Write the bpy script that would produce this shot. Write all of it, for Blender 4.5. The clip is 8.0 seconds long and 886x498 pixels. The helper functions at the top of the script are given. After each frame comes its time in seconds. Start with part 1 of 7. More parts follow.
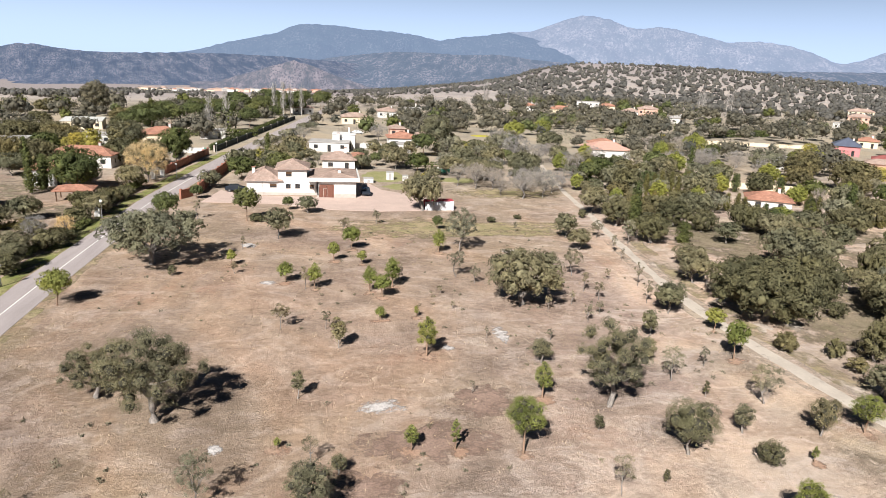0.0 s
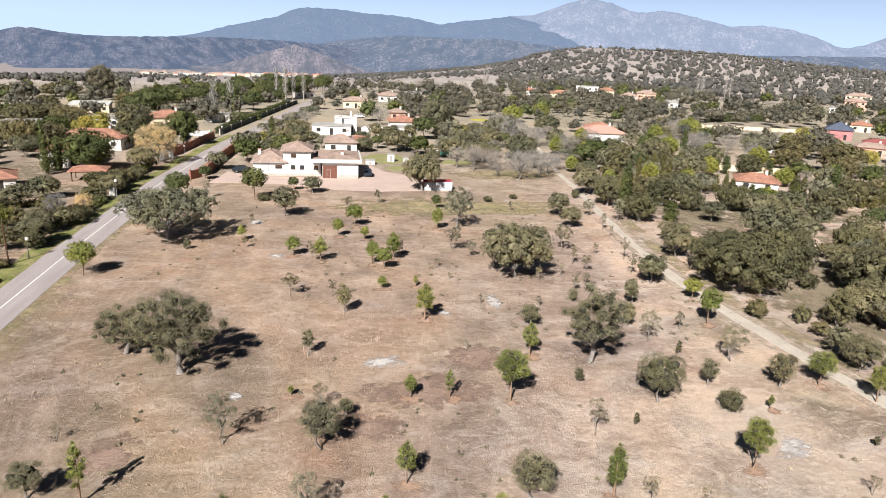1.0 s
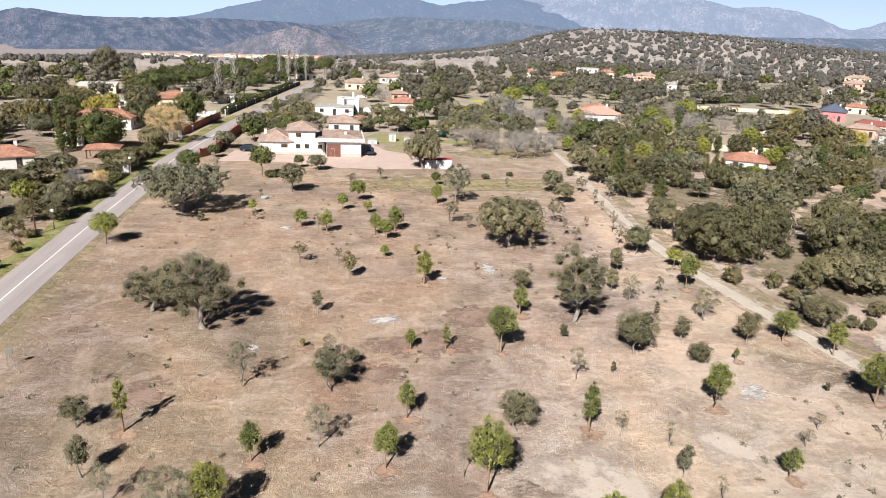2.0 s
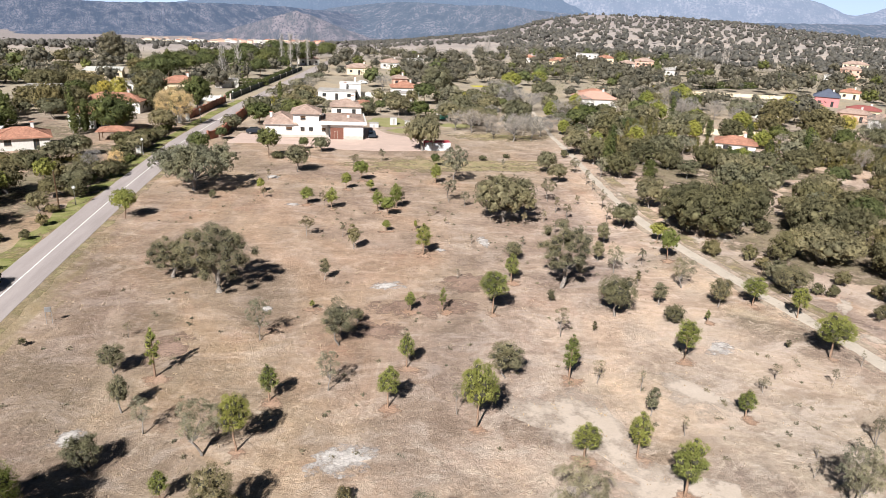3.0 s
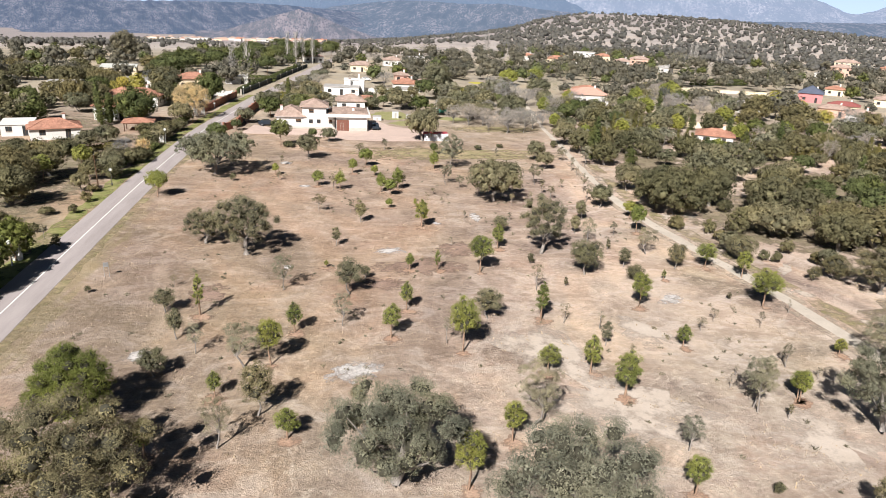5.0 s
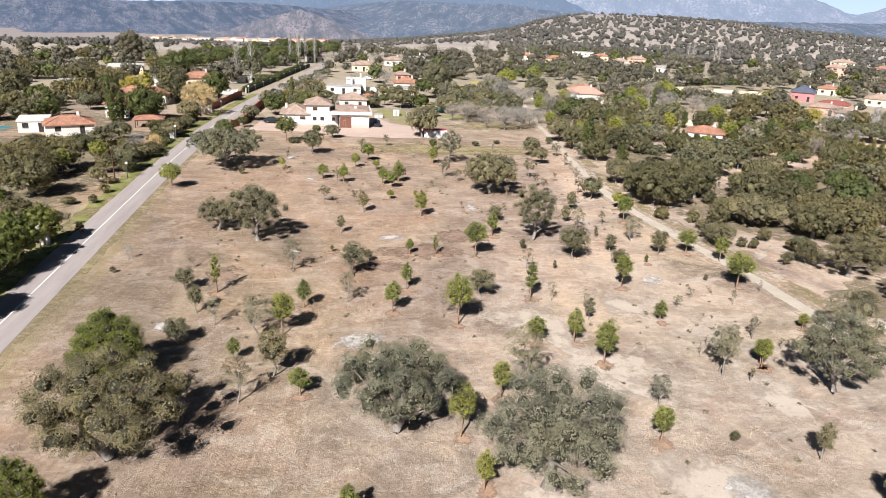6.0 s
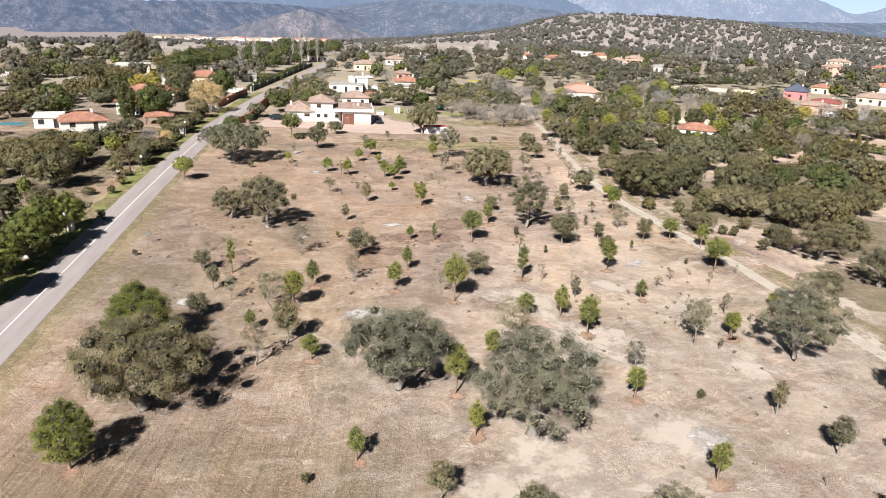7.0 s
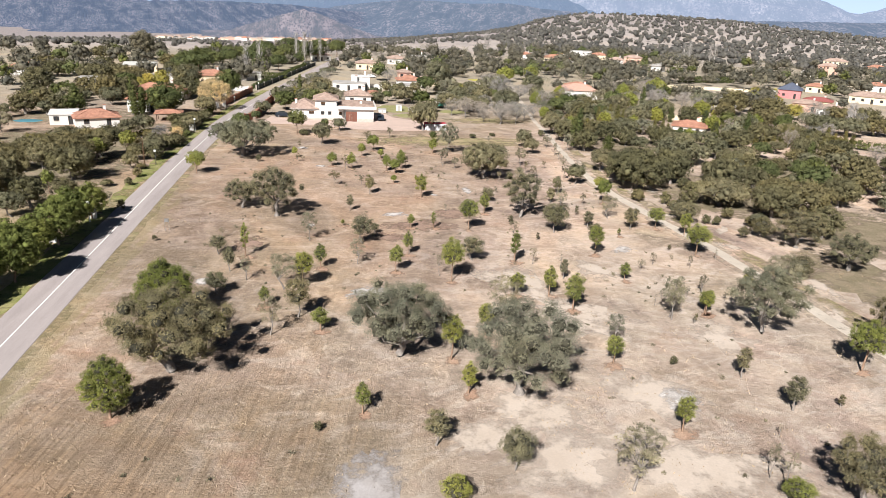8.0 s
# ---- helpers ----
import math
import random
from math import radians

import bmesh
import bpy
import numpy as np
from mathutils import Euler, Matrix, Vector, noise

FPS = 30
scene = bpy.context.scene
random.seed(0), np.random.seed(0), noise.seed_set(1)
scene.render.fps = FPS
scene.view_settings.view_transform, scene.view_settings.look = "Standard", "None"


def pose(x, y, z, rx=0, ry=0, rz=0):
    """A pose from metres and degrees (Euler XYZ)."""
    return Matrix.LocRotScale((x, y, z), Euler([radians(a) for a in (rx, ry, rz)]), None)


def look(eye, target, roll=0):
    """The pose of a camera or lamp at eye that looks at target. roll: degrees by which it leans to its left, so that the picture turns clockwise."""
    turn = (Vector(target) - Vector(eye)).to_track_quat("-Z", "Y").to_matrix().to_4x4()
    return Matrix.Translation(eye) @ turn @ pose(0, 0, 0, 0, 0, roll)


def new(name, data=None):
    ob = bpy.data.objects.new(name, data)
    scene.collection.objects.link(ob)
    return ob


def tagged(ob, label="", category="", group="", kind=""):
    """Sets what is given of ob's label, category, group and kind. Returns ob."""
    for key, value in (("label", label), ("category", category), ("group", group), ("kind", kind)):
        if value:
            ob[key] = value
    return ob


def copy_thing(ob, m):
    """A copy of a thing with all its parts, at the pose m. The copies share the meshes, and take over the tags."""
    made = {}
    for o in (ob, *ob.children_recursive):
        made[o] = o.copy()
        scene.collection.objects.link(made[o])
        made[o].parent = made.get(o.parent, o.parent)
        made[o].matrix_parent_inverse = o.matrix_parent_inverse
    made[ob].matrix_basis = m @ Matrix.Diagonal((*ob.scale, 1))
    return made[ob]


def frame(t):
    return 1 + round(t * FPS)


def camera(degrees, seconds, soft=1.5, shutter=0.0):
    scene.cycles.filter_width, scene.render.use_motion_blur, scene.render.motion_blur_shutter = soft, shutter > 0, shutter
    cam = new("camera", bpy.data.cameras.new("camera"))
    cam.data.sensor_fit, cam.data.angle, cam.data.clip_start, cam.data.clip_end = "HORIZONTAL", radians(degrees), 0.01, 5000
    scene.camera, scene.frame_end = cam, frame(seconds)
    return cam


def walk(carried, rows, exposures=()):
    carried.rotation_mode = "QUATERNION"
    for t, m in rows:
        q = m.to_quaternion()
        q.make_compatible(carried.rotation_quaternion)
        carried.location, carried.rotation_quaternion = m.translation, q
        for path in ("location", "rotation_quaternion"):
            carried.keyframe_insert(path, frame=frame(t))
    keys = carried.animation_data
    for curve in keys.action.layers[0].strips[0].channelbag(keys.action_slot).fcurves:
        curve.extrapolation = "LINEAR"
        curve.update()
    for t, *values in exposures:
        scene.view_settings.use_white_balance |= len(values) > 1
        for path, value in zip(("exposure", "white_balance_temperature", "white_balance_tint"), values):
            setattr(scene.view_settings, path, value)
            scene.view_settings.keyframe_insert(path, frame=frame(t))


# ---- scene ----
cam = camera(66.5, 8.0, soft=0.8)
METRES, EYE, TILT, LEAN, TURN = 49.56, 28.0, 0.0, 0.0, -10.1
ROWS = [
    (0.0, 0.0, 0.0, 0.0, 0.66, -15.5, -2.37),
    (0.5, 0.005, -0.0605, 0.0025, 0.72, -16.09, -2.39),
    (1.0, 0.0102, -0.121, 0.0054, 0.75, -16.75, -2.39),
    (1.5, 0.015, -0.1826, 0.008, 0.82, -17.43, -2.4),
    (3.0, 0.0289, -0.367, 0.0164, 0.98, -19.34, -2.5),
    (3.5, 0.0336, -0.4293, 0.0196, 1.01, -19.41, -2.5),
    (4.0, 0.0385, -0.4915, 0.0217, 1.06, -19.44, -2.53),
    (4.5, 0.0436, -0.5543, 0.0243, 1.09, -19.47, -2.53),
    (6.0, 0.0593, -0.743, 0.0325, 1.19, -19.46, -2.54),
    (6.5, 0.0642, -0.8058, 0.0353, 1.22, -19.49, -2.54),
    (7.0, 0.069, -0.8693, 0.0381, 1.27, -19.5, -2.54),
    (7.5, 0.0742, -0.9326, 0.0413, 1.34, -19.5, -2.53),
    (8.0, 0.0792, -0.9958, 0.0445, 1.39, -19.53, -2.53),
]
walk(cam, [(t, pose(0, 0, EYE, TILT, LEAN, TURN) @ pose(METRES * x, METRES * y, METRES * z, 90 + pitch, roll, yaw)) for t, x, y, z, yaw, pitch, roll in ROWS], ((0.0, 0.78), (1.5, 0.79), (3.5, 0.82), (8.0, 0.84)))

# ---- light: a clear winter afternoon, sun behind the left shoulder ----
SUN_AZ, SUN_EL = 242.0, 39.0
scene.view_settings.exposure = 0.8
world = bpy.data.worlds.new("sky")
scene.world = world
world.use_nodes = True
wn, wl = world.node_tree.nodes, world.node_tree.links
sky = wn.new("ShaderNodeTexSky")
sky.sky_type, sky.sun_disc = "NISHITA", False
sky.sun_elevation, sky.sun_rotation = radians(SUN_EL), radians(90 - SUN_AZ)
sky.air_density, sky.dust_density, sky.ozone_density, sky.altitude = 0.7, 0.0, 2.0, 900
# pale haze low over the horizon, clear blue above
where, split, low = wn.new("ShaderNodeTexCoord"), wn.new("ShaderNodeSeparateXYZ"), wn.new("ShaderNodeMapRange")
wl.new(where.outputs["Generated"], split.inputs[0])
wl.new(split.outputs["Z"], low.inputs["Value"])
low.interpolation_type = "SMOOTHSTEP"
low.inputs["From Min"].default_value, low.inputs["From Max"].default_value = 0.0, 0.21
low.inputs["To Min"].default_value, low.inputs["To Max"].default_value = 0.9, 0.0
haze = wn.new("ShaderNodeMix")
haze.data_type = "RGBA"
haze.inputs[7].default_value = (29.0, 37.2, 52.0, 1)
wl.new(low.outputs[0], haze.inputs[0])
wl.new(sky.outputs[0], haze.inputs[6])
wl.new(haze.outputs[2], wn["Background"].inputs["Color"])
wn["Background"].inputs["Strength"].default_value = 0.0145
sun = new("sun", bpy.data.lights.new("sun", "SUN"))
sun.data.energy, sun.data.angle, sun.data.color = 5.0, radians(0.53), (1.0, 0.965, 0.93)
toward = Vector((math.cos(radians(SUN_AZ)) * math.cos(radians(SUN_EL)), math.sin(radians(SUN_AZ)) * math.cos(radians(SUN_EL)), math.sin(radians(SUN_EL))))
sun.matrix_world = look(toward * 300, (0, 0, 0))


# ---- materials ----
class Nodes:
    """Short hand for a node material."""

    def __init__(self, name):
        self.mat = bpy.data.materials.new(name)
        self.mat.use_nodes = True
        self.n, self.l = self.mat.node_tree.nodes, self.mat.node_tree.links
        self.bsdf = self.n["Principled BSDF"]
        self.out = self.n["Material Output"]
        self.where = self.n.new("ShaderNodeNewGeometry")

    def put(self, socket, value):
        if isinstance(value, bpy.types.NodeSocket):
            self.l.new(value, socket)
        else:
            socket.default_value = (*value, 1) if isinstance(value, tuple) and len(value) == 3 and socket.type == "RGBA" else value

    def mapped(self, scale=(1, 1, 1), turn=0.0):
        m = self.n.new("ShaderNodeMapping")
        m.inputs["Scale"].default_value, m.inputs["Rotation"].default_value = scale, (0, 0, radians(turn))
        self.l.new(self.where.outputs["Position"], m.inputs["Vector"])
        return m.outputs[0]

    def along(self, turn, long, wide):
        """Coordinates stretched along one direction, for streaks."""
        m = self.n.new("ShaderNodeMapping")
        m.vector_type = "TEXTURE"
        m.inputs["Scale"].default_value, m.inputs["Rotation"].default_value = (long, wide, 1), (0, 0, radians(turn))
        self.l.new(self.where.outputs["Position"], m.inputs["Vector"])
        return m.outputs[0]

    def noise(self, scale, detail=4, rough=0.55, vector=None, warp=0.0):
        t = self.n.new("ShaderNodeTexNoise")
        t.inputs["Scale"].default_value, t.inputs["Detail"].default_value, t.inputs["Roughness"].default_value = scale, detail, rough
        t.inputs["Distortion"].default_value = warp
        self.l.new(vector or self.where.outputs["Position"], t.inputs["Vector"])
        return t.outputs["Fac"]

    def cells(self, scale, vector=None, what="Distance"):
        t = self.n.new("ShaderNodeTexVoronoi")
        t.inputs["Scale"].default_value = scale
        self.l.new(vector or self.where.outputs["Position"], t.inputs["Vector"])
        return t.outputs[what]

    def ramp(self, fac, *stops):
        r = self.n.new("ShaderNodeValToRGB")
        e = r.color_ramp.elements
        while len(e) < len(stops):
            e.new(0.5)
        for i, (p, c) in enumerate(stops):
            e[i].position = p
            e[i].color = (c, c, c, 1) if isinstance(c, (int, float)) else (*c, 1)
        self.l.new(fac, r.inputs[0])
        return r.outputs[0]

    def mix(self, fac, a, b, how="MIX"):
        m = self.n.new("ShaderNodeMix")
        m.data_type, m.blend_type = "RGBA", how
        self.put(m.inputs[0], fac)
        self.put(m.inputs[6], a)
        self.put(m.inputs[7], b)
        return m.outputs[2]

    def math(self, how, a, b=0.0):
        m = self.n.new("ShaderNodeMath")
        m.operation = how
        self.put(m.inputs[0], a)
        self.put(m.inputs[1], b)
        return m.outputs[0]

    def bump(self, height, strength, distance):
        b = self.n.new("ShaderNodeBump")
        b.inputs["Strength"].default_value, b.inputs["Distance"].default_value = strength, distance
        self.l.new(height, b.inputs["Height"])
        self.l.new(b.outputs[0], self.bsdf.inputs["Normal"])

    def finish(self, colour, rough=0.9, metal=0.0, specular=0.3):
        self.put(self.bsdf.inputs["Base Color"], colour)
        self.put(self.bsdf.inputs["Roughness"], rough)
        self.put(self.bsdf.inputs["Metallic"], metal)
        self.put(self.bsdf.inputs["Specular IOR Level"], specular)
        return self.mat


def worn(name, colour, dark=0.75, scale=1.0, rough=0.85, bump=0.2, metal=0.0, specular=0.3):
    """Paint, plaster, plastic or metal: one colour with blotches and grain."""
    k = Nodes(name)
    broad = k.ramp(k.noise(0.7 * scale, 5), (0.35, dark), (0.65, 1.0))
    fine = k.ramp(k.noise(9 * scale, 3), (0.3, 0.86), (0.7, 1.06))
    k.bump(k.noise(22 * scale, 3), bump, 0.01)
    return k.finish(k.mix(1.0, k.mix(1.0, colour, broad, "MULTIPLY"), fine, "MULTIPLY"), rough, metal, specular)


def leafy(name, dark, light, through_leaf=0.06, rough=0.7):
    """Leaves: each leaf and each plant has its own tone."""
    k = Nodes(name)
    mid = tuple(0.45 * a + 0.55 * b for a, b in zip(dark, light))
    each = k.ramp(k.where.outputs["Random Per Island"], (0.0, tuple(0.5 * (a + b) for a, b in zip(dark, mid))), (0.75, tuple(0.35 * a + 0.65 * b for a, b in zip(mid, light))), (1.0, tuple(min(1, 1.05 * c) for c in light)))
    info = k.n.new("ShaderNodeObjectInfo")
    plant_tone = k.ramp(info.outputs["Random"], (0.0, (0.72, 0.76, 0.74)), (0.5, (1, 1, 1)), (1.0, (1.14, 1.06, 0.96)))
    clump = k.ramp(k.noise(1.1, 3), (0.32, 0.66), (0.68, 1.22))
    tone = k.mix(1.0, k.mix(1.0, each, plant_tone, "MULTIPLY"), clump, "MULTIPLY")
    grove = k.ramp(k.noise(0.19, 3, 0.6), (0.36, (0.72, 0.75, 0.78)), (0.5, (1, 1, 1)), (0.64, (1.13, 1.1, 1.0)))
    tone = k.mix(1.0, tone, grove, "MULTIPLY")
    k.finish(tone, rough, 0, 0.12)
    t, m = k.n.new("ShaderNodeBsdfTranslucent"), k.n.new("ShaderNodeMixShader")
    m.inputs[0].default_value = through_leaf
    k.l.new(tone, t.inputs[0])
    k.l.new(k.bsdf.outputs[0], m.inputs[1])
    k.l.new(t.outputs[0], m.inputs[2])
    k.l.new(m.outputs[0], k.out.inputs[0])
    return k.mat


def bark(name, colour):
    k = Nodes(name)
    rings = k.noise(1.0, 5, 0.6, k.mapped((9, 9, 2.5)))
    k.bump(rings, 0.7, 0.03)
    return k.finish(k.mix(1.0, colour, k.ramp(rings, (0.3, 0.5), (0.7, 1.15)), "MULTIPLY"), 0.95)


def tiled(name, light, dark, across=4.0):
    """Curved roof tiles: rows down the slope, each tile weathered by itself."""
    k = Nodes(name)
    spots = k.cells(3.2, what="Color")
    grey = k.n.new("ShaderNodeRGBToBW")
    k.l.new(spots, grey.inputs[0])
    tone = k.ramp(grey.outputs[0], (0.1, dark), (0.9, light))
    stain = k.ramp(k.noise(0.5, 6, 0.65), (0.35, 0.72), (0.62, 1.05))
    wave = k.n.new("ShaderNodeTexWave")
    wave.inputs["Scale"].default_value, wave.inputs["Distortion"].default_value = across, 0.4
    k.l.new(k.mapped((1, 0.7, 0.3)), wave.inputs["Vector"])
    k.bump(wave.outputs["Fac"], 0.6, 0.06)
    return k.finish(k.mix(1.0, tone, stain, "MULTIPLY"), 0.9)


def field_material():
    """Dry pasture: straw, bare pinkish soil, thin green and darker weeds at several scales."""
    k = Nodes("dry_field")
    straw, soil, bare = (0.475, 0.38, 0.303), (0.385, 0.293, 0.243), (0.56, 0.475, 0.405)
    col = k.mix(k.ramp(k.noise(0.045, 6, 0.6), (0.4, 0.0), (0.6, 1.0)), straw, soil)
    green = k.ramp(k.noise(0.025, 5, 0.62, k.mapped((1, 1, 1), 40)), (0.48, 0.0), (0.64, 0.55))
    col = k.mix(green, col, (0.315, 0.275, 0.175))
    axes = k.n.new("ShaderNodeSeparateXYZ")
    k.l.new(k.where.outputs["Position"], axes.inputs[0])
    side = k.math("ADD", k.math("MULTIPLY", axes.outputs["X"], 0.02), k.math("MULTIPLY", axes.outputs["Y"], -0.008))
    side = k.math("MAXIMUM", k.math("MINIMUM", side, 0.2), -0.55)
    side = k.math("MULTIPLY", side, k.ramp(k.math("MULTIPLY", axes.outputs["Y"], 0.005), (0.55, 1.0), (0.95, 0.0)))
    mottle = k.noise(0.16, 9, 0.7, None, 1.0)
    col = k.mix(1.0, col, k.ramp(mottle, (0.34, 0.58), (0.5, 0.98), (0.64, 1.34)), "MULTIPLY")
    lines = k.noise(0.5, 8, 0.7, k.mapped((0.8, 1.2, 1), 10), 1.5)
    col = k.mix(1.0, col, k.ramp(lines, (0.34, 0.86), (0.5, 1.0), (0.64, 1.09)), "MULTIPLY")
    # rougher, browner mown grass on the western side, with the rows of the mower
    west = k.ramp(k.math("ADD", k.math("MULTIPLY", k.noise(0.05, 6, 0.65), 1.2), k.math("MULTIPLY", side, -1.0)), (0.45, 0.0), (0.85, 0.85))
    west = k.math("MULTIPLY", west, k.ramp(k.math("ADD", k.math("MULTIPLY", axes.outputs["Y"], 0.01), 0.2), (0.15, 1.0), (0.25, 0.5), (0.8, 0.6)))
    col = k.mix(west, col, (0.245, 0.178, 0.122))
    rows = k.noise(1.0, 4, 0.6, k.along(81, 14, 0.36), 0.25)
    fade = k.ramp(k.math("MULTIPLY", axes.outputs["Y"], 0.01), (0.0, 1.0), (0.5, 0.25))
    col = k.mix(k.math("MULTIPLY", west, fade), col, k.mix(1.0, col, k.ramp(rows, (0.36, (0.68, 0.65, 0.62)), (0.5, (1, 1, 1)), (0.64, (1.26, 1.22, 1.14))), "MULTIPLY"))
    # trodden sandy ground on the eastern side
    sandy = k.math("ADD", k.math("MULTIPLY", k.noise(0.07, 7, 0.66, k.mapped((1.2, 0.8, 1), 30), 0.8), 1.7), k.math("SUBTRACT", side, 0.53))
    sand = k.ramp(sandy, (0.36, 0.0), (0.8, 0.85))
    col = k.mix(sand, col, (0.475, 0.395, 0.318))
    streak = k.noise(0.16, 9, 0.7, k.mapped((0.8, 1.2, 1), 12), 1.6)
    east = k.math("SUBTRACT", 1.0, k.math("MULTIPLY", west, 1.05))
    col = k.mix(k.math("MULTIPLY", east, k.ramp(streak, (0.5, 0.0), (0.6, 0.8))), col, bare)
    weeds = k.noise(0.12, 9, 0.74, k.mapped((0.9, 1.2, 1), -10), 0.6)
    col = k.mix(k.ramp(weeds, (0.53, 0.0), (0.64, 0.55)), col, (0.26, 0.19, 0.14))
    rust = k.noise(0.1, 7, 0.7, k.mapped((1, 1, 1), 130))
    col = k.mix(k.ramp(rust, (0.57, 0.0), (0.7, 0.5)), col, (0.40, 0.25, 0.18))
    scar = k.noise(0.45, 8, 0.75, k.mapped((1.1, 0.75, 1), 80), 1.8)
    col = k.mix(k.math("MULTIPLY", east, k.ramp(scar, (0.575, 0.0), (0.64, 0.85))), col, (0.57, 0.475, 0.38))
    # short pale streaks of mown straw and scraped sand
    for turn, seed_turn, much in ((-14, 0, 0.5), (20, 3, 0.35)):
        mulch = k.noise(1.0, 5, 0.62, k.along(turn, 2.2, 0.7), 1.2)
        spots = k.ramp(k.noise(0.11 + 0.01 * seed_turn, 5, 0.6), (0.4, 0.0), (0.53, much))
        col = k.mix(k.math("MULTIPLY", k.math("MULTIPLY", east, spots), k.ramp(mulch, (0.54, 0.0), (0.64, 1.0))), col, (0.585, 0.495, 0.405))
        col = k.mix(k.math("MULTIPLY", k.math("MULTIPLY", east, spots), k.ramp(mulch, (0.34, 0.45), (0.44, 0.0))), col, (0.27, 0.195, 0.145))
    # wheel marks
    ruts = k.n.new("ShaderNodeTexWave")
    ruts.inputs["Scale"].default_value, ruts.inputs["Distortion"].default_value, ruts.inputs["Detail"].default_value, ruts.inputs["Detail Scale"].default_value = 0.03, 16.0, 3, 0.35
    k.l.new(k.mapped((1, 0.5, 1), -25), ruts.inputs["Vector"])
    col = k.mix(k.math("MULTIPLY", k.ramp(ruts.outputs["Fac"], (0.94, 0.0), (0.99, 0.25)), k.ramp(k.noise(0.08, 4), (0.45, 0.0), (0.6, 1.0))), col, (0.60, 0.49, 0.385))
    # paler, greyer land far beyond the houses; distance haze is in the colour
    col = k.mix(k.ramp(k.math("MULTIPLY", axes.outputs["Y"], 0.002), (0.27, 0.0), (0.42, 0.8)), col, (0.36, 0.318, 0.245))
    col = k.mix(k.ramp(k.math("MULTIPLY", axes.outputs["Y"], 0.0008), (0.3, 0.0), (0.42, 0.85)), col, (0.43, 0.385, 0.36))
    # thin green grass in a band along the road
    band = k.math("ADD", k.math("MULTIPLY", k.math("ADD", axes.outputs["X"], 30.6), -0.2), k.math("MULTIPLY", k.noise(1.0, 6, 0.7, k.along(86, 7, 1.2)), 2.2))
    near_road = k.math("MULTIPLY", k.ramp(band, (0.75, 0.0), (1.25, 0.5)), k.ramp(k.math("MULTIPLY", axes.outputs["Y"], 0.01), (0.5, 1.0), (0.9, 0.0)))
    col = k.mix(near_road, col, (0.29, 0.25, 0.13))
    # wide faint drifts of greyer and redder soil
    drift = k.noise(0.035, 7, 0.68, k.mapped((1.2, 0.8, 1), 62), 1.2)
    col = k.mix(1.0, col, k.ramp(drift, (0.38, (0.80, 0.80, 0.82)), (0.5, (1, 1, 1)), (0.6, (1.12, 1.06, 1.0))), "MULTIPLY")
    # farthest soil greyed most, again with haze mixed into its colour
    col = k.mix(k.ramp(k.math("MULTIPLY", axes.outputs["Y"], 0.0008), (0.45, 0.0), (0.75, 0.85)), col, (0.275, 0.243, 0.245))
    # redder, barer soil higher up the pasture
    upper = k.math("MULTIPLY", k.ramp(k.math("MULTIPLY", axes.outputs["Y"], 0.005), (0.08, 0.0), (0.2, 1.0), (0.6, 0.8), (0.8, 0.0)), k.ramp(k.noise(0.03, 5, 0.6), (0.3, 0.45), (0.6, 1.0)))
    col = k.mix(upper, col, k.mix(1.0, col, (1.02, 0.975, 0.975), "MULTIPLY"))
    rough_cover = k.math("SUBTRACT", 1.0, k.math("MULTIPLY", sand, 0.62))
    tuft = k.noise(1.7, 7, 0.78)
    col = k.mix(rough_cover, col, k.mix(1.0, col, k.ramp(tuft, (0.3, 0.72), (0.5, 1.0), (0.7, 1.16)), "MULTIPLY"))
    grain = k.noise(5.0, 5, 0.8)
    col = k.mix(rough_cover, col, k.mix(1.0, col, k.ramp(grain, (0.3, 0.84), (0.7, 1.13)), "MULTIPLY"))
    k.bump(k.math("MULTIPLY", rough_cover, k.math("ADD", tuft, k.math("MULTIPLY", grain, 0.4))), 0.9, 0.2)
    return k.finish(col, 0.95, 0, 0.1)


def grass_material(name, a, b, relief=0.8, grain=(0.65, 1.25)):
    k = Nodes(name)
    col = k.mix(k.ramp(k.noise(0.35, 6, 0.65), (0.38, 0.0), (0.62, 1.0)), a, b)
    fine = k.noise(5, 4, 0.7)
    col = k.mix(1.0, col, k.ramp(fine, (0.3, grain[0]), (0.7, grain[1])), "MULTIPLY")
    k.bump(fine, relief, 0.1)
    return k.finish(col, 0.95, 0, 0.1)


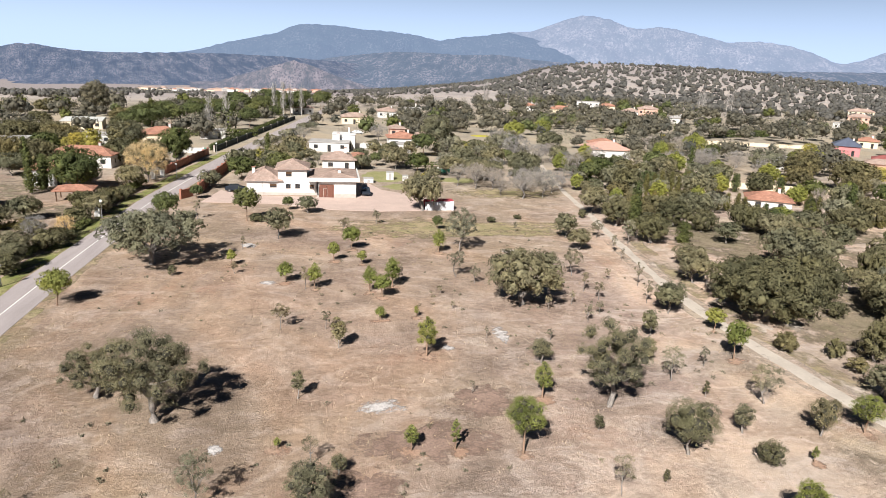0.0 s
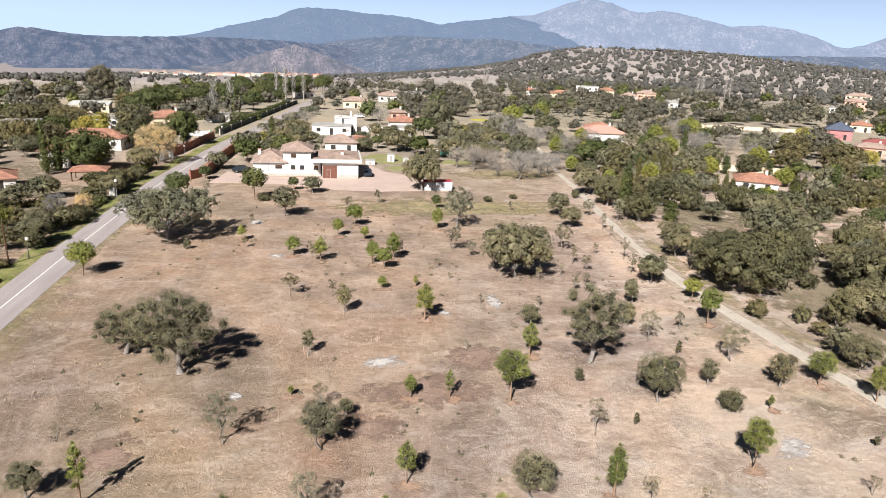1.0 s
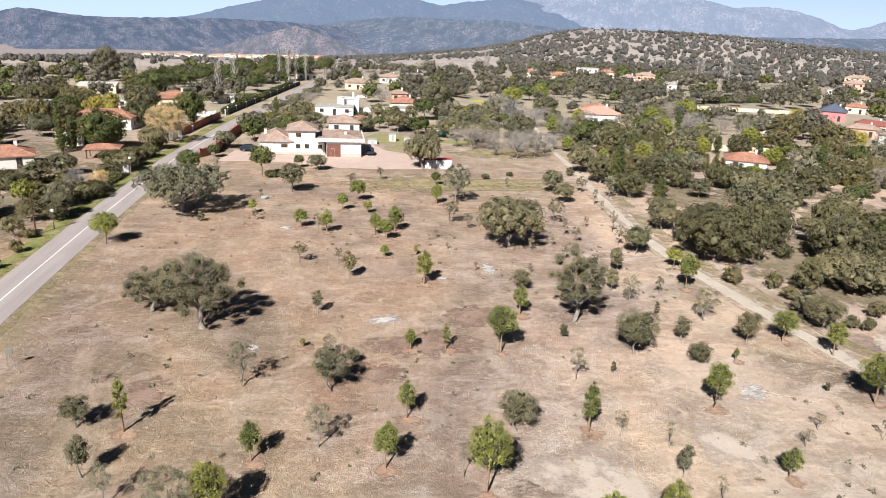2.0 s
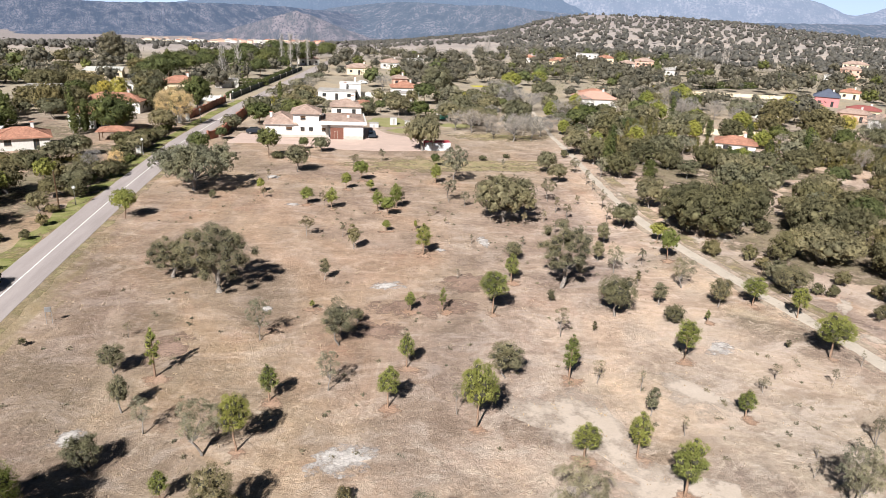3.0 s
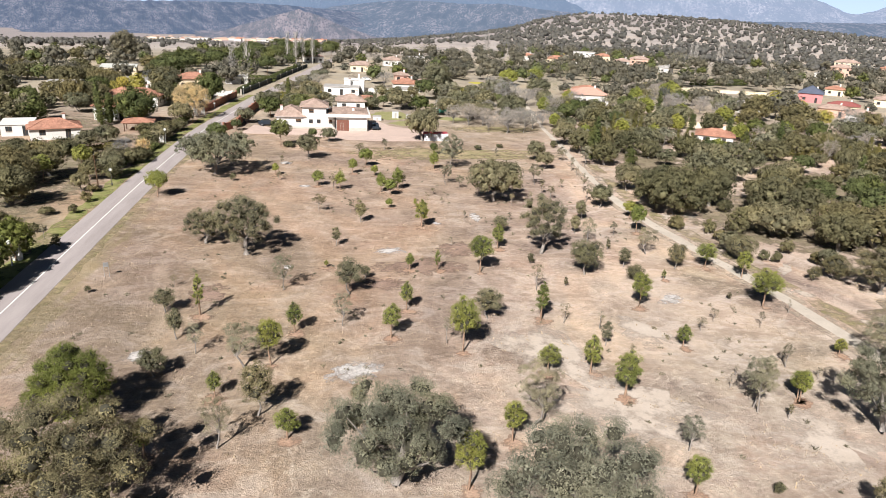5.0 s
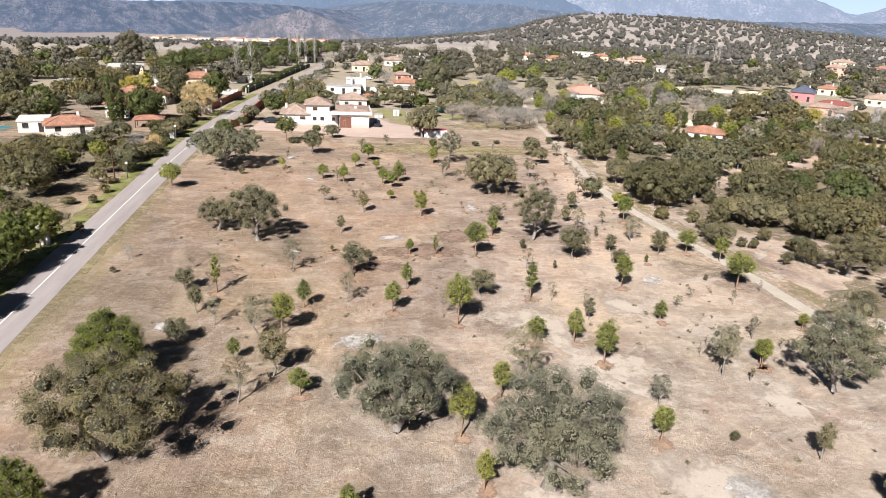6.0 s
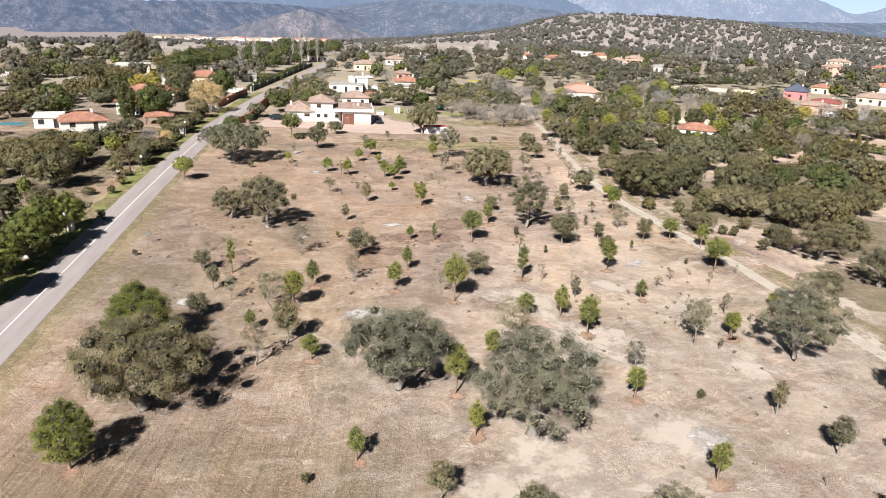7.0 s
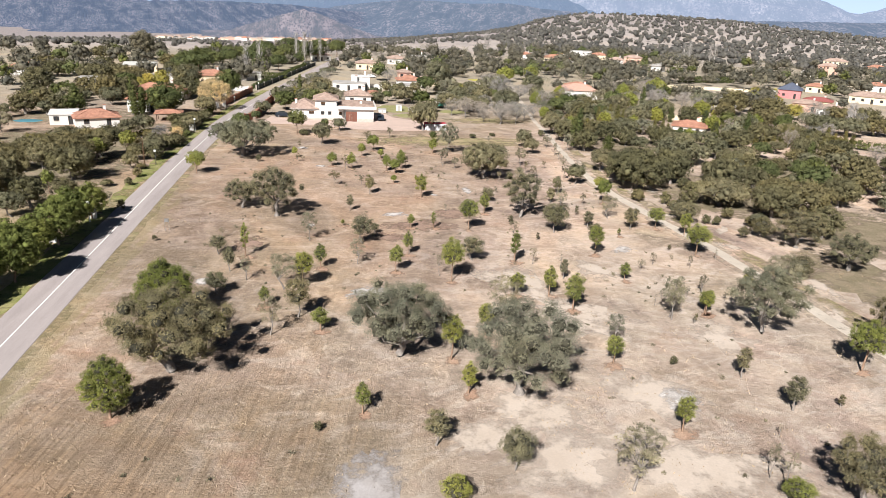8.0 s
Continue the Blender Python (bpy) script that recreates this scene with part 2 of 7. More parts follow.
def soft_patch(name, a, b, scale=0.7, relief=0.8, grain=(0.65, 1.25)):
    """Thin cover that frays out towards the rim of its patch."""
    mat = grass_material(name, a, b, relief, grain)
    n, l = mat.node_tree.nodes, mat.node_tree.links
    co, sub, length = n.new("ShaderNodeTexCoord"), n.new("ShaderNodeVectorMath"), n.new("ShaderNodeVectorMath")
    flat = n.new("ShaderNodeVectorMath")
    flat.operation, flat.inputs[1].default_value = "MULTIPLY", (1, 1, 0)
    sub.operation, sub.inputs[1].default_value, length.operation = "SUBTRACT", (0.5, 0.5, 0), "LENGTH"
    l.new(co.outputs["Generated"], flat.inputs[0])
    l.new(flat.outputs[0], sub.inputs[0])
    l.new(sub.outputs[0], length.inputs[0])
    rag = n.new("ShaderNodeTexNoise")
    rag.inputs["Scale"].default_value, rag.inputs["Detail"].default_value, rag.inputs["Roughness"].default_value = scale, 8, 0.72
    geo = n.new("ShaderNodeNewGeometry")
    l.new(geo.outputs["Position"], rag.inputs["Vector"])
    m1, m2, ramp = n.new("ShaderNodeMath"), n.new("ShaderNodeMath"), n.new("ShaderNodeValToRGB")
    m1.operation, m1.inputs[1].default_value, m2.operation = "MULTIPLY", 1.9, "SUBTRACT"
    l.new(length.outputs["Value"], m1.inputs[0])
    rough_rim = n.new("ShaderNodeMapRange")
    rough_rim.clamp = False
    rough_rim.inputs["To Min"].default_value, rough_rim.inputs["To Max"].default_value = -0.95, 1.95
    l.new(rag.outputs["Fac"], rough_rim.inputs["Value"])
    l.new(rough_rim.outputs[0], m2.inputs[0])
    l.new(m1.outputs[0], m2.inputs[1])
    ramp.color_ramp.elements[0].position, ramp.color_ramp.elements[1].position = 0.02, 0.6
    add = n.new("ShaderNodeMath")
    add.inputs[1].default_value = 0.35
    l.new(m2.outputs[0], add.inputs[0])
    l.new(add.outputs[0], ramp.inputs[0])
    l.new(ramp.outputs[0], n["Principled BSDF"].inputs["Alpha"])
    return mat


def frayed(mat, scale, low, high):
    """Gaps in a thin cover of grass or sand."""
    n, l = mat.node_tree.nodes, mat.node_tree.links
    rag, ramp, geo = n.new("ShaderNodeTexNoise"), n.new("ShaderNodeValToRGB"), n.new("ShaderNodeNewGeometry")
    rag.inputs["Scale"].default_value, rag.inputs["Detail"].default_value, rag.inputs["Roughness"].default_value = scale, 8, 0.72
    ramp.color_ramp.elements[0].position, ramp.color_ramp.elements[1].position = low, high
    l.new(geo.outputs["Position"], rag.inputs["Vector"])
    l.new(rag.outputs["Fac"], ramp.inputs[0])
    l.new(ramp.outputs[0], n["Principled BSDF"].inputs["Alpha"])
    return mat


def asphalt_material():
    k = Nodes("worn_asphalt")
    col = k.mix(k.ramp(k.noise(0.3, 6, 0.6, k.mapped((2.5, 0.25, 1))), (0.35, 0.0), (0.65, 1.0)), (0.325, 0.285, 0.278), (0.40, 0.352, 0.342))
    crack = k.ramp(k.noise(0.9, 8, 0.8, None, 1.5), (0.485, 1.0), (0.5, 0.86), (0.515, 1.0))
    col = k.mix(1.0, col, crack, "MULTIPLY")
    fine = k.noise(30, 2)
    k.bump(fine, 0.3, 0.01)
    return k.finish(k.mix(1.0, col, k.ramp(fine, (0.3, 0.85), (0.7, 1.1)), "MULTIPLY"), 0.85)


def far_slope(name, wood, open_land, haze_glow, cell, amount, rock=0.0, turn=90, long=8.0):
    """A slope kilometres away, wooded in spots; its blue haze is painted as glow."""
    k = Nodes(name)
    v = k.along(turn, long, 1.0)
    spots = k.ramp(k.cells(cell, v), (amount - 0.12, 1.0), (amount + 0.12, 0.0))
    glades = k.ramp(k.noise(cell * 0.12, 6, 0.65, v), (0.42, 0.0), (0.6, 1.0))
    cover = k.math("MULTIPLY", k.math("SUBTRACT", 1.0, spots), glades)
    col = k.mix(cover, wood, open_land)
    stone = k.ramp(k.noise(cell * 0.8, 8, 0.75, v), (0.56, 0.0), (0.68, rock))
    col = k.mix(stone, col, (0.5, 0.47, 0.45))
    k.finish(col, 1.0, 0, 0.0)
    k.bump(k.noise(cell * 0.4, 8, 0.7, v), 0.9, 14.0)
    # the slope itself emits the blue of the air in front of it
    k.bsdf.inputs["Emission Color"].default_value = (*haze_glow, 1)
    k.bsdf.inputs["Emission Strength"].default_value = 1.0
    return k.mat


FENCE_DARK = worn("dark_green_fence", (0.05, 0.06, 0.05), 0.8, 2)
FIELD, ASPHALT = field_material(), asphalt_material()
TRACK = frayed(grass_material("sandy_track", (0.44, 0.385, 0.325), (0.52, 0.46, 0.39), 0.12, (0.88, 1.08)), 0.5, 0.28, 0.42)
MARGIN = frayed(grass_material("scuffed_soil", (0.46, 0.385, 0.31), (0.41, 0.335, 0.26), 0.3, (0.85, 1.1)), 0.35, 0.44, 0.6)
VERGE = frayed(grass_material("thin_green_grass", (0.25, 0.225, 0.115), (0.40, 0.315, 0.21)), 0.25, 0.42, 0.6)
ROADGRASS = frayed(grass_material("green_verge", (0.17, 0.195, 0.055), (0.30, 0.275, 0.13)), 0.22, 0.38, 0.52)
MEADOW = soft_patch("thin_meadow", (0.27, 0.24, 0.125), (0.38, 0.30, 0.19), 0.4)
LAWN = grass_material("lawn", (0.25, 0.25, 0.105), (0.31, 0.285, 0.15))
DIRT = soft_patch("garden_earth", (0.29, 0.235, 0.17), (0.21, 0.185, 0.12), 0.4)
SAND = soft_patch("bare_pale_soil", (0.52, 0.445, 0.38), (0.47, 0.395, 0.33), 0.3, 0.12, (0.9, 1.07))
REDSOIL = soft_patch("dug_red_soil", (0.37, 0.235, 0.165), (0.43, 0.30, 0.22), 1.0)
# green-brown woodland ground, darkened so that it carries the oaks' shade
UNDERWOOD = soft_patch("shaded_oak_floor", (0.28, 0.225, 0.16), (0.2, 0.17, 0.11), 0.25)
DARKSOIL = soft_patch("dug_dark_soil", (0.25, 0.172, 0.135), (0.34, 0.24, 0.19), 0.6)
OLD_ASH = soft_patch("old_ash", (0.40, 0.375, 0.37), (0.34, 0.31, 0.295), 0.4, 0.2, (0.88, 1.1))
ASH = soft_patch("ash", (0.62, 0.585, 0.56), (0.44, 0.405, 0.38), 1.0)
PAVING = worn("pink_concrete", (0.56, 0.43, 0.37), 0.86, 0.4)
LINE = worn("road_paint", (0.78, 0.77, 0.74), 0.85, 2)
WHITE = worn("white_plaster", (0.66, 0.645, 0.62), 0.93, 0.5)
STONE = worn("stone_plinth", (0.52, 0.47, 0.42), 0.8, 2)
CREAM = worn("cream_plaster", (0.78, 0.66, 0.48), 0.9, 0.5)
ROSE = worn("rose_plaster", (0.66, 0.42, 0.33), 0.9, 0.5)
CRIMSON = worn("crimson_plaster", (0.55, 0.22, 0.22), 0.9, 0.5)
BRICK = worn("red_brick", (0.36, 0.165, 0.115), 0.75, 2)
SLATE = worn("slate_roof", (0.10, 0.115, 0.16), 0.8, 1)
CONCRETE = worn("grey_concrete", (0.42, 0.40, 0.38), 0.8, 1)
DARKWOOD = worn("dark_wood", (0.10, 0.055, 0.03), 0.75, 3)
DOORRED = worn("brown_door_paint", (0.20, 0.085, 0.06), 0.85, 3, 0.6)
STEEL = worn("galvanised_steel", (0.45, 0.46, 0.47), 0.9, 3, 0.5, 0.1, 0.8)
REDCLOTH = worn("red_tarpaulin", (0.45, 0.06, 0.08), 0.8, 2)
GREYCLOTH = worn("pale_tarpaulin", (0.66, 0.67, 0.70), 0.75, 2, 0.6, 0.6)
GLOBE = worn("opal_glass", (0.88, 0.88, 0.86), 0.97, 2, 0.25, 0.0)
BLACK = worn("black_paint", (0.03, 0.03, 0.035), 0.9, 3, 0.35)
TEAL = worn("teal_awning", (0.06, 0.30, 0.25), 0.85, 2)
WATER = worn("pool_water", (0.12, 0.34, 0.42), 0.9, 1, 0.08, 0.05)
ROOF_MAIN = tiled("weathered_tiles", (0.50, 0.375, 0.31), (0.36, 0.255, 0.21))
ROOF_ORANGE = tiled("orange_tiles", (0.52, 0.27, 0.19), (0.38, 0.185, 0.125))
glass = Nodes("window_glass")
GLASS = glass.finish((0.03, 0.035, 0.04), 0.08, 0, 0.6)
LEAF = {
    "oak": leafy("oak_leaves", (0.098, 0.092, 0.052), (0.205, 0.19, 0.118)),
    "greyoak": leafy("grey_oak_leaves", (0.12, 0.116, 0.08), (0.255, 0.245, 0.175)),
    "olive": leafy("grey_green_leaves", (0.16, 0.15, 0.1), (0.255, 0.238, 0.165)),
    "pine": leafy("pine_needles", (0.118, 0.132, 0.036), (0.255, 0.27, 0.078)),
    "fullpine": leafy("full_pine_needles", (0.125, 0.14, 0.034), (0.275, 0.285, 0.075)),
    # darker copy of the full pine needles, with the shaded side painted in
    "shadepine": leafy("shaded_pine_needles", (0.078, 0.094, 0.027), (0.178, 0.196, 0.055)),
    "darkpine": leafy("dark_pine_needles", (0.04, 0.052, 0.02), (0.115, 0.128, 0.045)),
    "twiggy": leafy("dry_twigs_and_leaves", (0.127, 0.109, 0.075), (0.241, 0.213, 0.144), 0.1),
    "pale": leafy("pale_bare_twigs", (0.22, 0.20, 0.185), (0.36, 0.33, 0.305), 0.1),
    "gold": leafy("yellow_leaves", (0.24, 0.21, 0.05), (0.38, 0.33, 0.09)),
    "straw": leafy("straw_yellow_twigs", (0.43, 0.325, 0.17), (0.6, 0.475, 0.275)),
    "hedge": leafy("hedge_leaves", (0.060, 0.072, 0.030), (0.120, 0.132, 0.048)),
    "thuja": leafy("bronze_hedge_leaves", (0.099, 0.094, 0.033), (0.187, 0.160, 0.061)),
    # browner oak leaves, darkened as well to stand for shaded gaps in the woods
    "shadeoak": leafy("shaded_brown_oak_leaves", (0.075, 0.07, 0.036), (0.165, 0.148, 0.08)),
    # oak leaves greyed in the colour itself to imitate a kilometre of haze
    "hill": leafy("hazed_hillside_oak_foliage", (0.06, 0.06, 0.054), (0.118, 0.114, 0.106), 0.05),
    # darkened, greyed copy of the oak leaves; distance haze is in the colour
    "wood": leafy("hazed_distant_oak_foliage", (0.055, 0.056, 0.045), (0.125, 0.122, 0.1), 0.06),
    "woodpine": leafy("distant_pine_foliage", (0.06, 0.07, 0.03), (0.135, 0.15, 0.06), 0.08),
    "dry": leafy("dry_grass_blades", (0.30, 0.215, 0.14), (0.44, 0.34, 0.24)),
}
# inner twig mass, coloured dark to pass for shade between the clumps
TWIG_SHADE = worn("inner_twig_shade", (0.06, 0.056, 0.038), 0.7, 4, 0.95)
BARK_OAK, BARK_PINE, BARK_PALE = bark("oak_bark", (0.26, 0.23, 0.205)), bark("pine_bark", (0.30, 0.20, 0.14)), bark("pale_bark", (0.42, 0.39, 0.36))
BARK_TWIG = bark("grey_twig_bark", (0.26, 0.235, 0.215))


# ---- building blocks ----
def mesh_of(name, verts, faces, material, smooth=False):
    me = bpy.data.meshes.new(name)
    me.from_pydata([tuple(v) for v in verts], [], [tuple(f) for f in faces])
    me.materials.append(material)
    if smooth:
        me.polygons.foreach_set("use_smooth", [True] * len(me.polygons))
    me.update()
    return me


def part(name, shape, material, parent=None, label=""):
    """Links a bmesh, or a finished mesh, as one object under its thing."""
    if isinstance(shape, bmesh.types.BMesh):
        me = bpy.data.meshes.new(name)
        bmesh.ops.recalc_face_normals(shape, faces=shape.faces)
        shape.to_mesh(me)
        shape.free()
        me.materials.append(material)
    else:
        me = shape
    ob = new(name, me)
    ob.parent = parent
    if label:
        tagged(ob, label)
    return ob


def thing(name, m, label, category, group="", kind=""):
    ob = new(name)
    ob.empty_display_size = 0.2
    ob.matrix_basis = m
    return tagged(ob, label, category, group, kind)


def add_box(bm, x0, x1, y0, y1, z0, z1, bevel=0.0):
    made = bmesh.ops.create_cube(bm, size=1)["verts"]
    bmesh.ops.scale(bm, vec=(x1 - x0, y1 - y0, z1 - z0), verts=made)
    bmesh.ops.translate(bm, vec=((x0 + x1) / 2, (y0 + y1) / 2, (z0 + z1) / 2), verts=made)
    if bevel:
        bmesh.ops.bevel(bm, geom=list({e for v in made for e in v.link_edges}), offset=bevel, segments=1, affect="EDGES")
    return bm


def box(*a, bevel=0.0):
    return add_box(bmesh.new(), *a, bevel=bevel)


def add_rod(bm, a, b, r0, r1, sides=8):
    a, b = Vector(a), Vector(b)
    turn = (b - a).to_track_quat("Z", "Y").to_matrix().to_4x4()
    bmesh.ops.create_cone(bm, cap_ends=True, segments=sides, radius1=r0, radius2=r1, depth=(b - a).length, matrix=Matrix.Translation((a + b) / 2) @ turn)
    return bm


def rod(*a):
    return add_rod(bmesh.new(), *a)


def smoothstep(a, b, v):
    f = np.clip((v - a) / (b - a), 0, 1)
    return f * f * (3 - 2 * f)
# ---- the land: a level plateau, a wooded rise on one side, a lower plain on the other ----
RISE_AZ = [20, 40, 48, 54, 58, 62, 66, 69, 71, 73, 75, 77.5, 81, 84.5, 87, 89, 93, 100, 115, 140]
RISE_Z = [0, 12, 18, 25, 31, 33, 34, 33, 28, 21, 9, 0, -8, -16, -20, -22, -26, -28, -28, 0]


def land(x, y):
    """Height of the ground."""
    r, az = np.hypot(x, y), np.degrees(np.arctan2(y, x))
    crest = np.interp(az, RISE_AZ, RISE_Z)
    low = np.interp(az, [25, 30, 68, 78, 90, 145, 150], [0, -18, -18, -46, -52, -52, 0])
    z = crest * np.where(crest > 0, np.clip((r - 540) / 460, 0, 1) ** 1.1, np.clip((r - 380) / 620, 0, 1) ** 1.1)
    return z + (low - crest) * smoothstep(1000, 1600, r)


def ground_sheet():
    rings = [0.0] + list(np.linspace(8, 400, 50)) + list(np.linspace(425, 1700, 52)) + [2000, 2500, 3200, 4000, 4900]
    n = 240
    verts, faces = [(0, 0, 0)], []
    for r in rings[1:]:
        for i in range(n):
            a = 2 * math.pi * i / n
            x, y = r * math.cos(a), r * math.sin(a)
            bump = 0.0 if r < 420 else 2.5 * min(1, (r - 420) / 300) * noise.noise((x * 0.008, y * 0.008, 0))
            verts.append((x, y, float(land(x, y)) + bump))
    for i in range(n):
        faces.append((0, 1 + i, 1 + (i + 1) % n))
    for k in range(len(rings) - 2):
        for i in range(n):
            a, b = 1 + k * n + i, 1 + k * n + (i + 1) % n
            faces.append((a, a + n, b + n, b))
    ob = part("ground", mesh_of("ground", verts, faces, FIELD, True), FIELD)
    return tagged(ob, "dry straw-coloured pasture with bare pinkish soil and thin weeds", "ground", kind="structure")


ground_sheet()


def ridge(name, label, az, crest, r0, r1, base, material, roughness, seed, back=250):
    """A range of hills as a sheet that climbs from r0 to its crest at r1, with gullies and spurs."""
    lo, hi = min(az), max(az)
    na, nr = int((hi - lo) * 9), 30
    order = np.argsort(az)
    azs, crs = np.array(az)[order], np.array(crest)[order]
    verts, faces = [], []
    for i in range(na + 1):
        a = lo + (hi - lo) * i / na
        top = float(np.interp(a, azs, crs))
        for j in range(nr + 4):
            f = j / nr
            r = r0 + (r1 - r0) * f if f <= 1 else r1 + back * (j - nr)
            x, y = r * math.cos(radians(a)), r * math.sin(radians(a))
            v = (x * 0.0022, y * 0.0022, seed)
            spur = 1 - 2 * abs(noise.noise(v)) + 0.5 * noise.noise((v[0] * 2.7, v[1] * 2.7, seed + 3)) + 0.25 * noise.noise((v[0] * 7, v[1] * 7, seed + 5))
            g = f if f <= 1 else max(0.0, 1 - 0.35 * (j - nr))
            z = base + (top - base) * g ** 1.25 + roughness * (top - base) * (spur - 0.55) * (4 * g * (1 - g) if f <= 1 else 0)
            z += (2.0 + 0.012 * (top - base)) * noise.noise((a * 2.2, seed, 1)) * min(1, f)
            verts.append((x, y, z))
    m = nr + 4
    for i in range(na):
        for j in range(m - 1):
            faces.append((i * m + j, (i + 1) * m + j, (i + 1) * m + j + 1, i * m + j + 1))
    return tagged(part(name, mesh_of(name, verts, faces, material, True), material), label, "hill", kind="structure")


# the third colour of each slope is its painted haze
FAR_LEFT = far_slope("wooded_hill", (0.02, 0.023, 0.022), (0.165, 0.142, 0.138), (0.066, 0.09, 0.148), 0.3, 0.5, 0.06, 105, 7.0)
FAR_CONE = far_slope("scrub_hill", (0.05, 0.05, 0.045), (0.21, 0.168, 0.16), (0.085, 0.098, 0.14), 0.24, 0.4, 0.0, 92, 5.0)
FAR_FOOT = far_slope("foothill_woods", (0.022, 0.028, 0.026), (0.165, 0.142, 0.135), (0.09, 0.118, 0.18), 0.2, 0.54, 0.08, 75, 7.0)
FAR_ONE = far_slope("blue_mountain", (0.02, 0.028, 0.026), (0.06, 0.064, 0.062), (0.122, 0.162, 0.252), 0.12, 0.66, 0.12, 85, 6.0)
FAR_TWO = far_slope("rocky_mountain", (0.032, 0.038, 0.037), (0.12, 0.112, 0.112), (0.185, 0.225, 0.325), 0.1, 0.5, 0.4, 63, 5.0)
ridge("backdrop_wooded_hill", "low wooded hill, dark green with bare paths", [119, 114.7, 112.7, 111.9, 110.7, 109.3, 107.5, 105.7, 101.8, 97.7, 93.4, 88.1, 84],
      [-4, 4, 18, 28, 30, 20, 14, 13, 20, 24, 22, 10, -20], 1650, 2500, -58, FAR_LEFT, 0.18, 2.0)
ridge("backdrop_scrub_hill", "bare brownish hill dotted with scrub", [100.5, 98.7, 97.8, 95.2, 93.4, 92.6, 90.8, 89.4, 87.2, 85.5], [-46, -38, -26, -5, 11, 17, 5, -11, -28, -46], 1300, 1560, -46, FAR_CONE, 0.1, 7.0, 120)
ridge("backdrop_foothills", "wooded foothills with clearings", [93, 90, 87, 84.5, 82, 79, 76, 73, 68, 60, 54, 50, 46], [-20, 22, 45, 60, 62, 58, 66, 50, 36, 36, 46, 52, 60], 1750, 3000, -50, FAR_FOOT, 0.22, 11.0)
ridge("backdrop_blue_mountain", "long wooded mountain, blue from its painted haze glow", [104, 101.8, 99.8, 97.7, 95.6, 93.8, 92.5, 91.4, 89, 87.2, 84.5, 82.7, 81, 79, 77.6, 75.4, 73.5, 71, 68, 64, 60],
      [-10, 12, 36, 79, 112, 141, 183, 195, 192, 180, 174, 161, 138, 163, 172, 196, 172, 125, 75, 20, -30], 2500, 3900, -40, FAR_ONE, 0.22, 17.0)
ridge("backdrop_rocky_mountain", "high pale rocky mountain with blue haze put on as glow", [81, 79, 77.5, 75.4, 73.6, 72.7, 71, 69.7, 68.8, 67.5, 66.1, 65.3, 63.6, 62.6, 61.5, 60.2, 58.6, 57.8, 56.3, 54.4, 52.8, 51.3, 50.7, 49.6, 48.4, 45.9, 42],
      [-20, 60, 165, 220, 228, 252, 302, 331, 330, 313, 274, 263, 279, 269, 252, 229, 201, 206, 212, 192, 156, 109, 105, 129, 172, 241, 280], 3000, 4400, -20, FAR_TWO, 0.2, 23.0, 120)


# ---- strips and patches laid on the ground ----
def strip(name, line, half, z, material, label, category, rag=0.0, kind="structure", thick=0.0, step=2.5):
    """A band along a line (x, y), with ragged edges."""
    p = [Vector((x, y, 0)) for x, y in line]
    pts = []
    for a, b in zip(p, p[1:]):
        k = max(1, int((b - a).length / step))
        pts += [a.lerp(b, i / k) for i in range(k)]
    pts.append(p[-1])
    for _ in range(6):
        pts = [pts[0]] + [(pts[i - 1] + pts[i] * 2 + pts[i + 1]) / 4 for i in range(1, len(pts) - 1)] + [pts[-1]]
    verts, faces = [], []
    for i, q in enumerate(pts):
        d = (pts[min(i + 1, len(pts) - 1)] - pts[max(i - 1, 0)]).normalized()
        s = Vector((d.y, -d.x, 0))
        l = half + rag * noise.noise((q.x * 0.35, q.y * 0.35, 5))
        r = half + rag * noise.noise((q.x * 0.35, q.y * 0.35, 9))
        for v in (q - s * (l + 0.12), q - s * l, q + s * r, q + s * (r + 0.12)):
            verts.append([v.x, v.y, float(land(v.x, v.y)) + z])
        verts[-1][2] -= z + 0.03
        verts[-4][2] -= z + 0.03
    for i in range(len(pts) - 1):
        for j in range(3):
            a = i * 4 + j
            faces.append((a, a + 1, a + 5, a + 4))
    return tagged(part(name, mesh_of(name, verts, faces, material), material), label, category, kind=kind)


def patch(name, x, y, rx, ry, z, material, label, category, seed=0, turn=0, rag=0.25, kind="structure", dome=0.0):
    """A flat, uneven-edged area on the ground."""
    n, rings = 40, 5
    verts, faces = [], []
    for j in range(rings + 1):
        f = j / rings
        for i in range(n):
            a = 2 * math.pi * i / n
            k = f * (1 + rag * noise.noise((math.cos(a) * 1.6, math.sin(a) * 1.6, seed)) + 0.6 * rag * noise.noise((math.cos(a) * 5, math.sin(a) * 5, seed + 2)))
            u, v = rx * k * math.cos(a), ry * k * math.sin(a)
            c, s = math.cos(radians(turn)), math.sin(radians(turn))
            hump = dome * (1 - f * f) * (0.6 + 0.8 * noise.noise((u * 1.5, v * 1.5, seed + 4)))
            verts.append((x + u * c - v * s, y + u * s + v * c, float(land(x, y)) + (z + hump if j < rings else -0.02)))
    for j in range(rings):
        for i in range(n):
            faces.append((j * n + i, j * n + (i + 1) % n, (j + 1) * n + (i + 1) % n, (j + 1) * n + i))
    return tagged(part(name, mesh_of(name, verts, faces, material, True), material), label, category, kind=kind)


ROAD = [(-34.5, -140), (-34.5, 60), (-34.4, 85), (-33.8, 110), (-33.0, 135), (-29.5, 170), (-25.3, 205), (-9.6, 318), (8, 440), (20, 560)]
